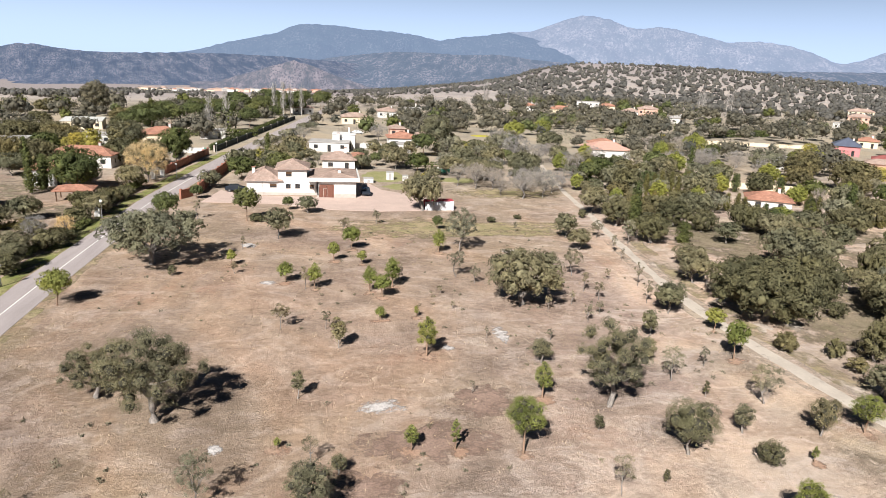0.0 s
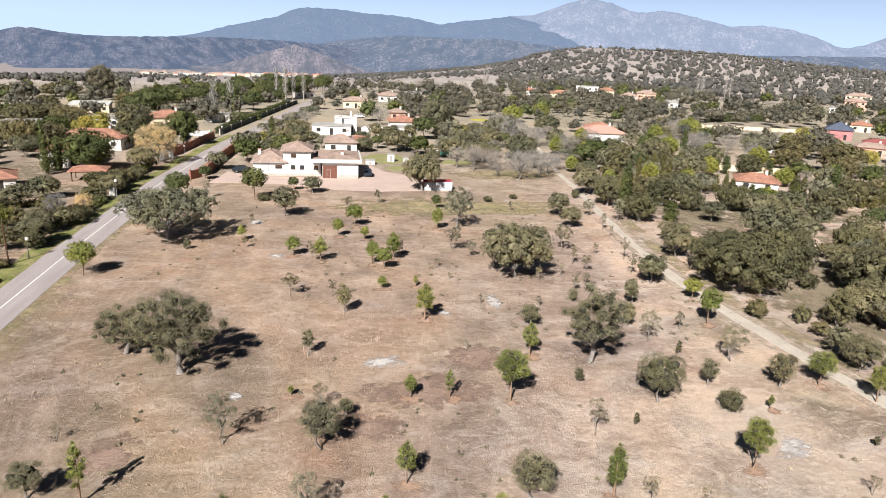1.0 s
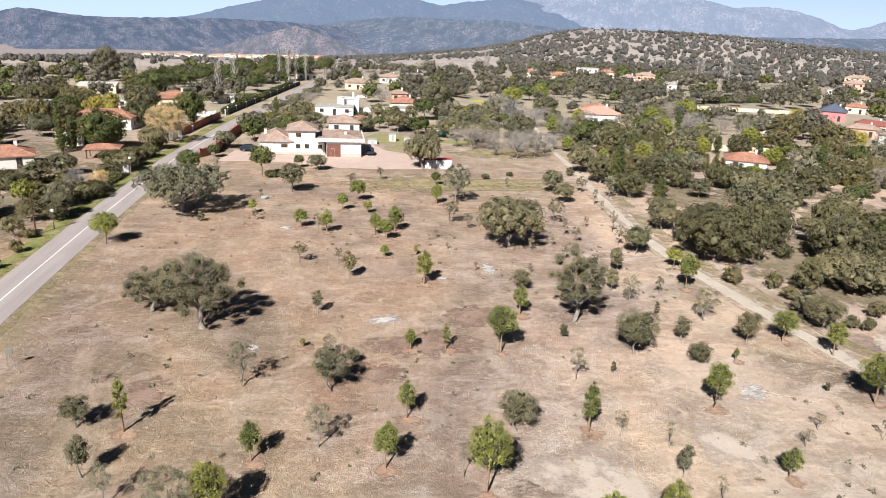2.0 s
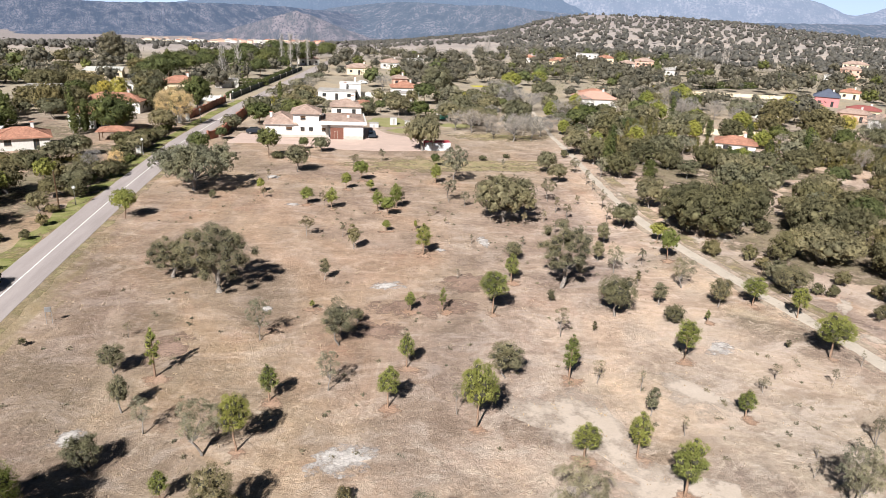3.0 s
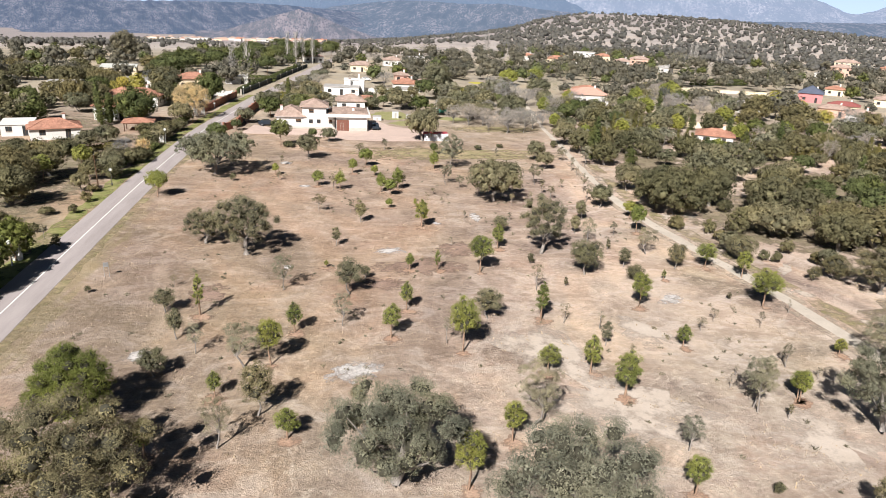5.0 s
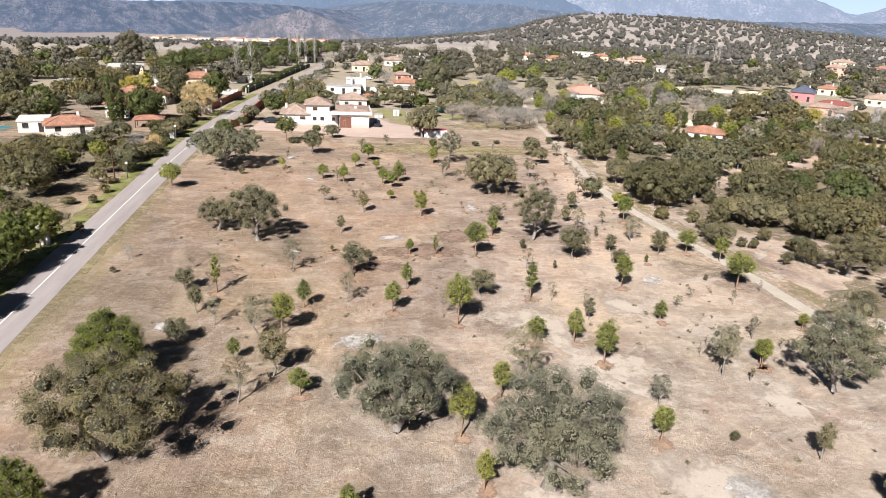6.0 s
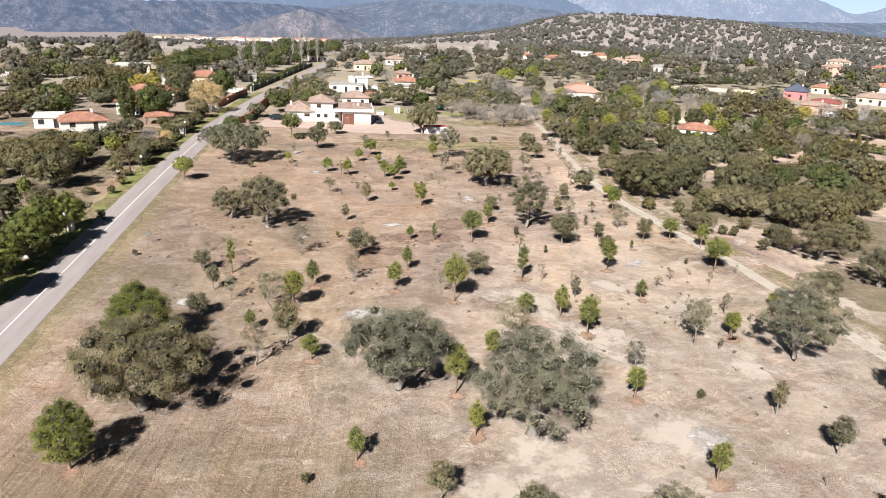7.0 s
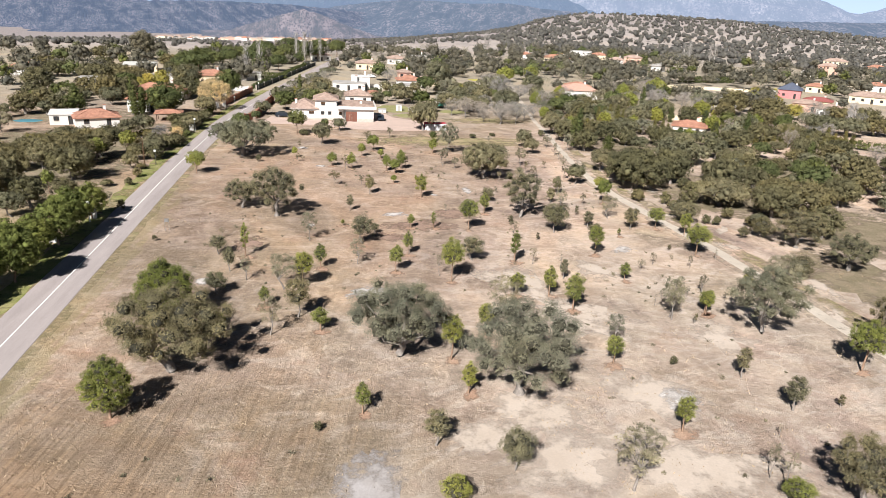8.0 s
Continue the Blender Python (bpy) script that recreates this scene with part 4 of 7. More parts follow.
def window_part(parent, a, b, hole, frame_mat=DARKWOOD, shutter=False):
    """A framed pane set back in the opening of the wall from a to b, with a sill."""
    a, b = Vector((*a, 0)), Vector((*b, 0))
    d = (b - a).normalized()
    m = Matrix.Translation(a) @ Matrix(((d.x, -d.y, 0, 0), (d.y, d.x, 0, 0), (0, 0, 1, 0), (0, 0, 0, 1)))
    u0, u1, v0, v1 = hole
    bm = bmesh.new()
    for q in ((u0, u0 + 0.07, v0, v1), (u1 - 0.07, u1, v0, v1), (u0 + 0.07, u1 - 0.07, v0, v0 + 0.07), (u0 + 0.07, u1 - 0.07, v1 - 0.07, v1), ((u0 + u1) / 2 - 0.03, (u0 + u1) / 2 + 0.03, v0 + 0.07, v1 - 0.07)):
        add_box(bm, q[0], q[1], 0.1, 0.16, q[2], q[3])
    bm.transform(m)
    w = part("window", bm, frame_mat, parent)
    for p0, p1 in ((u0 + 0.07, (u0 + u1) / 2 - 0.03), ((u0 + u1) / 2 + 0.03, u1 - 0.07)):
        g = box(p0, p1, 0.12, 0.135, v0 + 0.07, v1 - 0.07)
        g.transform(m)
        part("pane", g, GLASS, w)
    s = box(u0 - 0.06, u1 + 0.06, -0.08, 0.09, v0 - 0.08, v0 - 0.002)
    s.transform(m)
    part("sill", s, STONE, w)
    if shutter:
        c = box(u0 + 0.01, u1 - 0.01, 0.05, 0.09, v0 + 0.45 * (v1 - v0), v1 - 0.01)
        c.transform(m)
        part("roller_shutter", c, DARKWOOD, w)
    return w


def hip_roof(parent, x0, x1, y0, y1, z, rise, material, over=0.45, inset=None, name="roof"):
    """A hipped roof over a rectangle, with eaves of some thickness."""
    x0, x1, y0, y1 = x0 - over, x1 + over, y0 - over, y1 + over
    w, d = x1 - x0, y1 - y0
    k = inset if inset is not None else min(w, d) / 2 * 0.95
    if w >= d:
        r0, r1 = (x0 + k, (y0 + y1) / 2), (x1 - k, (y0 + y1) / 2)
    else:
        r0, r1 = ((x0 + x1) / 2, y0 + k), ((x0 + x1) / 2, y1 - k)
    t = 0.16
    v = [(x0, y0, z), (x1, y0, z), (x1, y1, z), (x0, y1, z), (x0, y0, z + t), (x1, y0, z + t), (x1, y1, z + t), (x0, y1, z + t), (*r0, z + t + rise), (*r1, z + t + rise)]
    f = [(3, 2, 1, 0), (0, 1, 5, 4), (1, 2, 6, 5), (2, 3, 7, 6), (3, 0, 4, 7)]
    f += [(4, 5, 9, 8), (5, 6, 9), (6, 7, 8, 9), (7, 4, 8)] if w >= d else [(4, 5, 8), (5, 6, 9, 8), (6, 7, 9), (7, 4, 8, 9)]
    ob = part(name, mesh_of(name, v, f, material), material, parent)
    ridge_bm = bmesh.new()
    rim = [Vector(p) for p in v[4:8]]
    tops = [Vector(v[8]), Vector(v[9])]
    for i, c in enumerate(rim):
        e = tops[0] if (i in (0, 3) if w >= d else i in (0, 1)) else tops[1]
        add_rod(ridge_bm, c, e, 0.09, 0.09, 6)
    if (tops[0] - tops[1]).length > 0.1:
        add_rod(ridge_bm, tops[0], tops[1], 0.1, 0.1, 6)
    part("ridge_tiles", ridge_bm, material, ob)
    return ob


def chimney_part(parent, x, y, z0, z1, material=None):
    material = material or WHITE
    c = part("chimney", box(x - 0.3, x + 0.3, y - 0.3, y + 0.3, z0, z1, bevel=0.02), material, parent)
    part("chimney_cap", box(x - 0.4, x + 0.4, y - 0.4, y + 0.4, z1 + 0.002, z1 + 0.12, bevel=0.02), ROOF_ORANGE, c)


def farmhouse():
    """The long white house: a low wing, a two-storey block and a garage wing."""
    h = thing("farmhouse", pose(0, 0, 0), "long white plastered house with weathered tile roofs and brown garage door", "house")
    lx0, lx1, fy, by = -16.2, -9.9, 141.4, 151.0
    # low wing
    low_win = [(4.6, 6.0, 1.55, 2.35)]
    wall_part(h, (lx0, fy), (lx1, fy), 0, 2.95, low_win, WHITE)
    window_part(h, (lx0, fy), (lx1, fy), low_win[0], shutter=True)
    wall_part(h, (lx0, by), (lx0, fy + 0.28), 0, 2.95, [], WHITE)
    wall_part(h, (lx1, by - 0.001), (lx0 + 0.28, by), 0, 2.95, [], WHITE)
    hip_roof(h, lx0, lx1 + 0.4, fy, by, 2.95, 1.9, ROOF_MAIN, 0.5)
    chimney_part(h, lx0 + 1.0, 146, 3.2, 5.0)
    # two-storey block
    tx0, tx1, ty1 = -9.9, -4.1, 148.5
    wins = [(1.55, 2.5, 1.4, 2.35), (3.45, 4.4, 1.4, 2.35), (1.6, 2.75, 3.95, 4.85)]
    wall_part(h, (tx0, fy - 0.05), (tx1, fy - 0.05), 0, 5.35, wins, WHITE)
    for q in wins:
        window_part(h, (tx0, fy - 0.05), (tx1, fy - 0.05), q, shutter=q[2] > 3)
    side = [(1.0, 2.2, 3.9, 5.0)]
    wall_part(h, (tx1, fy + 0.23), (tx1, ty1), 0, 5.35, side, WHITE)
    window_part(h, (tx1, fy + 0.23), (tx1, ty1), side[0])
    wall_part(h, (tx0, ty1), (tx0, fy + 0.23), 0, 5.35, [], WHITE)
    wall_part(h, (tx1 - 0.28, ty1), (tx0 + 0.28, ty1), 0, 5.35, [], WHITE)
    hip_roof(h, tx0, tx1, fy, ty1, 5.35, 1.5, ROOF_MAIN, 0.65)
    # link and garage wing
    gx1, gy, gb = 5.95, 139.0, 152.0
    link = [(0.55, 1.45, 1.35, 2.25)]
    wall_part(h, (tx1, fy), (-1.95, fy), 0, 3.5, link, WHITE)
    window_part(h, (tx1, fy), (-1.95, fy), link[0], shutter=True)
    wall_part(h, (-1.95, fy + 0.28), (-1.95, gy), 0, 3.5, [], WHITE)
    door = [(0.35, 3.4, 0.0, 2.75)]
    wall_part(h, (-1.95, gy), (gx1, gy), 0, 3.5, door, WHITE)
    side = [(4, 5, 1.4, 2.4), (8, 9, 1.4, 2.4)]
    wall_part(h, (gx1, gy + 0.28), (gx1, gb), 0, 3.5, side, WHITE)
    for q in side:
        window_part(h, (gx1, gy + 0.28), (gx1, gb), q)
    wall_part(h, (gx1 - 0.28, gb), (tx1, gb), 0, 3.5, [], WHITE)
    part("parapet", box(tx1 + 0.02, gx1 + 0.75, gy - 0.75, gy - 0.5, 3.42, 4.2, bevel=0.02), WHITE, h)
    part("parapet", box(gx1 + 0.5, gx1 + 0.75, gy - 0.498, gb, 3.42, 4.2, bevel=0.02), WHITE, h)
    part("canopy_slab", box(tx1 + 0.02, gx1 + 0.5, gy - 0.5, gb, 3.5, 3.7), WHITE, h)
    hip_roof(h, tx1 + 0.6, gx1 + 0.2, gy + 0.8, gb, 3.72, 0.95, ROOF_MAIN, 0.2)
    chimney_part(h, 2.6, 143, 4.1, 5.2)
    g = part("garage_door", box(-1.6, -0.09, gy + 0.1, gy + 0.17, 0.02, 2.75), DOORRED, h, "brown panelled garage door")
    part("garage_leaf", box(-0.07, 1.45, gy + 0.1, gy + 0.17, 0.02, 2.75), DOORRED, g)
    for i in range(9):
        part("batten", box(-1.55 + i * 0.335, -1.53 + i * 0.335, gy + 0.08, gy + 0.1, 0.05, 2.7), DARKWOOD, g)
    bm = bmesh.new()
    for q in ((-0.72, -0.67, 0.05, 1.85), (0.02, 0.07, 0.05, 1.85), (-0.72, 0.07, 1.85, 1.9)):
        add_box(bm, q[0], q[1], gy + 0.06, gy + 0.08, q[2], q[3])
    part("wicket_door", bm, STONE, g)
    for x0, x1, y in ((lx0, tx0, fy), (tx0, -1.96, fy - 0.05), (1.5, gx1, gy), (-1.95, -1.62, gy)):
        part("stone_plinth", box(x0, x1, y - 0.06, y - 0.003, 0, 0.55 if x0 < 0 else 0.8), STONE, h)
    dish = bmesh.new()
    bmesh.ops.create_uvsphere(dish, u_segments=16, v_segments=8, radius=0.5)
    bmesh.ops.delete(dish, geom=[v for v in dish.verts if v.co.z > -0.2], context="VERTS")
    dish.transform(Matrix.Translation((-3.3, 141.2, 5.6)) @ pose(0, 0, 0, -60, 0, 20).to_3x3().to_4x4())
    part("satellite_dish", dish, STEEL, h)
    part("dish_bracket", rod((-3.95, 141.4, 4.9), (-3.3, 141.2, 5.2), 0.03, 0.03, 6), STEEL, h)
    part("gutter", rod((lx0 - 0.5, fy - 0.52, 2.93), (lx1, fy - 0.52, 2.93), 0.06, 0.06, 6), CONCRETE, h)
    for x in (-13.0, -2.2):
        part("drainpipe", rod((x, fy - 0.1, 0), (x, fy - 0.1, 2.9), 0.05, 0.05, 6), CONCRETE, h)


farmhouse()


def villa(x, y, w, d, h, angle, wall, roof, label, rise=None, flat=False, chimney=True, z=None, floors=1):
    """A detached house: four walls with windows and a door, roof, chimney."""
    z = float(land(x, y)) if z is None else z
    ob = thing("house", pose(x, y, z, 0, 0, angle), label, "house")
    n = max(2, int(w / 3.2))
    holes = []
    for s in range(floors):
        for i in range(n):
            u = (i + 0.5) * w / n
            v = s * 2.9
            holes.append((u - 0.5, u + 0.5, 0.02, 2.1) if s == 0 and i == n // 2 else (u - 0.6, u + 0.6, v + 1.0, v + 2.1))
    a, b = (-w / 2, -d / 2), (w / 2, -d / 2)
    wall_part(ob, a, b, 0, h, holes, wall)
    for q in holes:
        window_part(ob, a, b, q)
    for s in (-1, 1):
        p, q = ((w / 2, -d / 2 + 0.28), (w / 2, d / 2)) if s > 0 else ((-w / 2, d / 2), (-w / 2, -d / 2 + 0.28))
        hs = [(d * 0.3 - 0.5, d * 0.3 + 0.5, 1.0, 2.1), (d * 0.65 - 0.5, d * 0.65 + 0.5, 1.0, 2.1)]
        wall_part(ob, p, q, 0, h, hs, wall)
        for k in hs:
            window_part(ob, p, q, k)
    wall_part(ob, (w / 2 - 0.28, d / 2), (-w / 2 + 0.28, d / 2), 0, h, [], wall)
    if flat:
        part("roof", box(-w / 2 - 0.2, w / 2 + 0.2, -d / 2 - 0.2, d / 2 + 0.2, h, h + 0.3, bevel=0.03), roof, ob)
    else:
        hip_roof(ob, -w / 2, w / 2, -d / 2, d / 2, h, rise or 0.2 * min(w, d), roof, 0.5)
    if chimney:
        chimney_part(ob, w * 0.22, d * 0.12, h, h + 0.2 * min(w, d) + 0.9)
    return ob


ORANGE_HOUSE = "white house with an orange tiled hip roof among trees"
villa(-61.6, 126.0, 9.5, 7.5, 2.3, 22, WHITE, ROOF_ORANGE, "low white bungalow with bright orange tile roof in a garden")
villa(-70.0, 129.5, 6, 8, 2.4, 16, WHITE, WHITE, "flat-roofed white annexe of a bungalow", flat=True, chimney=False)
villa(-56.3, 152.5, 8.5, 8, 3.4, 0, WHITE, ROOF_ORANGE, ORANGE_HOUSE)
villa(-58, 177, 15, 8, 3.0, -6, WHITE, ROOF_ORANGE, "long white house with an orange tiled roof")
villa(97.2, 134.3, 9.0, 7.0, 2.5, -30, WHITE, ROOF_ORANGE, "white bungalow with orange tiled roof standing in dense oaks", z=-0.9)
villa(3.0, 178, 8.2, 8, 2.7, 0, WHITE, ROOF_MAIN, "cream outbuilding with brown tiled hip roof behind the farmhouse")
villa(8.2, 181, 2.6, 6, 3.0, 0, CONCRETE, ROOF_ORANGE, "narrow grey annexe with an orange roof", chimney=False)
villa(1, 214, 12, 8, 2.7, -4, WHITE, CONCRETE, "modern white villa with flat grey roof", flat=True)
villa(5.5, 219, 7, 6, 4.6, -4, WHITE, WHITE, "tall white block with a flat roof", flat=True)
villa(25, 228, 9.5, 8, 3.0, 0, WHITE, ROOF_ORANGE, "rose house with orange roof in an orchard")
villa(23.5, 232, 5, 6, 5.6, 0, ROSE, ROOF_MAIN, "rose plastered upper house with tiled roof", floors=2)
villa(36, 238, 9, 6, 3.0, 0, CREAM, ROOF_MAIN, "low cream house with a brown roof", chimney=False)
villa(23, 213, 5.5, 5, 2.6, 0, WHITE, CONCRETE, "pale garden shed with a grey flat roof", flat=True, chimney=False)
villa(12, 306, 11, 8, 3.0, 0, CREAM, ROOF_MAIN, "cream house with a weathered brown roof")
villa(-50, 221, 11, 9, 3.4, 14, CREAM, ROOF_ORANGE, "cream yellow house with an orange tiled roof")
villa(-86, 264, 13, 16, 2.7, 12, CREAM, worn("pale_sheet_roof", (0.62, 0.62, 0.58), 0.85, 0.6), "large pale hall with a flat light roof", flat=True, chimney=False)
villa(-69, 219, 11, 7, 2.8, 10, WHITE, CONCRETE, "low white house with a flat roof", flat=True, chimney=False)
villa(-87, 207.5, 9, 6, 2.6, 10, WHITE, CONCRETE, "low white house with a flat roof", flat=True, chimney=False)
villa(-38, 240, 8, 6, 2.6, 10, WHITE, CONCRETE, "white pool house with a flat roof", flat=True, chimney=False)
villa(88, 206, 13.5, 10, 3.4, -8, WHITE, worn("rose_tiles", (0.55, 0.33, 0.26), 0.8, 3), "white villa with a faded rose tiled roof")
villa(93, 220, 9, 7, 3.4, -8, CREAM, ROOF_ORANGE, "cream wing with an orange roof", chimney=False)
villa(195.5, 230, 9, 10, 3.6, -38, CRIMSON, SLATE, "crimson house with a steep dark slate roof", rise=2.8)
villa(185, 232, 8, 5, 2.4, -38, WHITE, CONCRETE, "white annexe with a flat roof", flat=True, chimney=False)
villa(168.5, 169, 8, 7, 3.2, -40, WHITE, ROOF_MAIN, "white house with a brown roof among gardens")
villa(172, 186, 9.5, 6, 2.8, -40, ROSE, ROOF_MAIN, "low rose house with a brown tiled roof")
villa(184, 196, 10, 6, 2.8, -40, CREAM, worn("wine_tiles", (0.3, 0.1, 0.09), 0.8, 3), "low house with a wine-red roof")
villa(223, 216, 14, 8, 3.0, -42, CREAM, ROOF_MAIN, "cream house with a wide brown roof")
villa(228, 257, 8, 7, 2.9, -40, CREAM, ROOF_ORANGE, ORANGE_HOUSE)
villa(273, 271, 9, 7, 3.0, -40, WHITE, ROOF_ORANGE, ORANGE_HOUSE)
villa(299, 355, 14, 8, 3.0, -40, WHITE, CONCRETE, "low white house with a flat roof", flat=True, chimney=False)
villa(326, 378, 12, 9, 5.6, -40, ROSE, ROOF_MAIN, "two-storey rose house with brown roof", floors=2)
villa(370, 428, 16, 9, 5.6, -40, CREAM, ROOF_MAIN, "two-storey cream house with brown roof", floors=2)
villa(392, 412, 11, 8, 3.2, -40, ROSE, ROOF_ORANGE, "rose house with an orange roof")
villa(186.5, 380, 11, 8, 6.2, -25, ROSE, ROOF_MAIN, "two-storey salmon pink house", floors=2)
villa(172, 372, 9, 8, 5.0, -25, WHITE, ROOF_MAIN, "white house with a brown roof", floors=2)
villa(194, 358, 8, 7, 3.0, -25, WHITE, CONCRETE, "white cottage with a pale roof")
villa(175, 446, 15, 9, 5.8, -20, WHITE, CONCRETE, "large white house with flat roofs", flat=True, floors=2, chimney=False)
villa(190, 449, 11, 9, 3.4, -20, CREAM, ROOF_ORANGE, ORANGE_HOUSE)
villa(143, 405, 16, 9, 3.0, -20, CREAM, ROOF_ORANGE, ORANGE_HOUSE)
villa(152, 398, 7, 7, 3.0, -20, WHITE, ROOF_ORANGE, ORANGE_HOUSE)
villa(128, 428, 9, 8, 3.0, -20, WHITE, ROOF_ORANGE, ORANGE_HOUSE)
villa(-12, 352, 10, 8, 3.0, 10, WHITE, ROOF_MAIN, "white house with a brown roof")
villa(30, 345, 10, 8, 3.0, 0, WHITE, ROOF_MAIN, "white house with a brown roof")
villa(46, 372, 9, 8, 3.0, 0, WHITE, CONCRETE, "white cottage with a pale roof", flat=True)
villa(-120, 236, 10, 8, 2.9, 15, WHITE, ROOF_ORANGE, ORANGE_HOUSE)
villa(-100, 244, 12, 7, 2.8, 15, WHITE, CONCRETE, "low white house with a flat roof", flat=True, chimney=False)


# ---- the distant town on the plain ----
def town():
    rng = np.random.default_rng(31)
    for i in range(130):
        az = rng.uniform(90, 104) if i > 60 else rng.uniform(92, 98)
        r = rng.uniform(1050, 1330)
        x, y = r * math.cos(radians(az)), r * math.sin(radians(az))
        z = float(land(x, y)) - 0.3
        w, d, h = rng.uniform(6, 12), rng.uniform(6, 9), rng.uniform(2.6, 5.0)
        ob = thing("town_house", pose(x, y, z, 0, 0, rng.uniform(-15, 25)), "small pale house in a distant town", "house", "houses of the town")
        part("wall", box(-w / 2, w / 2, -d / 2, d / 2, 0, h), (WHITE, WHITE, CREAM, ROSE)[int(rng.integers(4))], ob)
        if rng.random() < 0.6:
            hip_roof(ob, -w / 2, w / 2, -d / 2, d / 2, h, 1.6, ROOF_MAIN if rng.random() < 0.75 else ROOF_ORANGE, 0.2)
        else:
            part("roof", box(-w / 2 - 0.2, w / 2 + 0.2, -d / 2 - 0.2, d / 2 + 0.2, h, h + 0.4), CONCRETE, ob)


town()


# ---- yard, garden walls, lamps and other fixtures ----
def yard():
    v = [(-24, 133.5), (-10, 132.5), (1, 127.2), (10, 126.0), (19, 127), (25, 130), (21, 140), (12, 148), (9.5, 156), (6.5, 156), (6.0, 138.3), (-16.4, 141.0), (-22, 146)]
    bm = bmesh.new()
    f = bm.faces.new([bm.verts.new((x, y, 0.05)) for x, y in v])
    ext = bmesh.ops.extrude_face_region(bm, geom=[f])["geom"]
    bmesh.ops.translate(bm, vec=(0, 0, -0.12), verts=[g for g in ext if isinstance(g, bmesh.types.BMVert)])
    tagged(part("pavement", bm, PAVING), "pinkish concrete yard in front of the house", "pavement", kind="structure")


yard()
patch("lawn", 14, 166, 6, 9, 0.02, LAWN, "short green garden lawn", "lawn", 1)
patch("lawn", 19, 152, 7, 4, 0.03, LAWN, "short green garden lawn", "lawn", 2)
patch("lawn", 32, 162, 5, 4, 0.03, LAWN, "short green garden lawn", "lawn", 12)
patch("lawn", 40, 146, 16, 7, 0.012, MEADOW, "thin green meadow beyond the yard", "meadow", 3)
patch("lawn", 61, 266, 5, 4, 0.02, worn("mustard_field", (0.5, 0.45, 0.05), 0.8, 0.5), "plot of yellow flowering mustard", "crop", 4)
patch("lawn", 54, 240, 11, 4, 0.02, LAWN, "green kitchen garden plot", "crop", 5)
patch("lawn", 56, 286, 8, 9, 0.015, DIRT, "fallow brown garden plot", "garden", 6)
patch("meadow", -52, 125, 11, 8, 0.012, DIRT, "pale worn garden ground", "garden", 7)
patch("meadow", -58, 78, 22, 26, 0.006, DIRT, "brown scrubby plot beside the road", "garden", 8)
for i, (x, y, rx, ry) in enumerate(((-66, 108, 20, 16), (-84, 78, 22, 30), (-74, 140, 22, 16), (-105, 120, 24, 34), (-48, 100, 8, 20))):
    patch("meadow", x, y, rx, ry, 0.007 + 0.0006 * i, DIRT, "brown scrubby plot beside the road", "garden", 20 + i)
patch("meadow", 20, 112, 26, 9, 0.006, MEADOW, "thinly green pasture below the yard", "pasture", 9, 0, 0.5)
# patches with tree shade painted into the ground below the oaks
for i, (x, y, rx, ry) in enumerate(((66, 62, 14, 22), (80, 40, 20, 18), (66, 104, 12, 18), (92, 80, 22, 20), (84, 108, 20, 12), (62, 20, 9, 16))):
    patch("woodland_floor", x, y, rx, ry, 0.004 + 0.0006 * i, UNDERWOOD, "green-brown ground below the oaks, their shade in its colour", "ground", 90 + i, 0, 0.5)
patch("swimming_pool", -79, 131, 3.6, 2.4, 0.05, WATER, "blue garden pool beside a bungalow", "pool", 13, 0, 0.05)
patch("swimming_pool", 29.8, 174.5, 3.2, 1.6, 0.05, WATER, "small blue garden pool", "pool", 11, 0, 0.05)
for i, (x, y, rx, ry) in enumerate(((4.5, 50.8, 1.6, 0.9), (-1.2, 20.4, 1.8, 1.3), (-19.7, 24.8, 1.0, 0.7), (34.4, 33.9, 1.3, 0.9), (24.1, -3.3, 1.8, 1.2), (-2.4, -11.5, 3.4, 1.6), (18.4, 65.8, 1.7, 0.6), (-8.2, 45.5, 0.7, 0.5), (-11.5, 102, 1.4, 0.9), (12.0, 62.5, 0.9, 0.5), (28, 98, 1.6, 0.7), (-7.5, 84, 1.0, 0.7))):
    patch("ash_patch", x, y, 1.5 * rx, 1.5 * ry, 0.02, OLD_ASH if i == 5 else ASH, "pale ash left by a brush fire on bare soil", "ash patch", 40 + i, 15 * i, 0.6, dome=0.08)


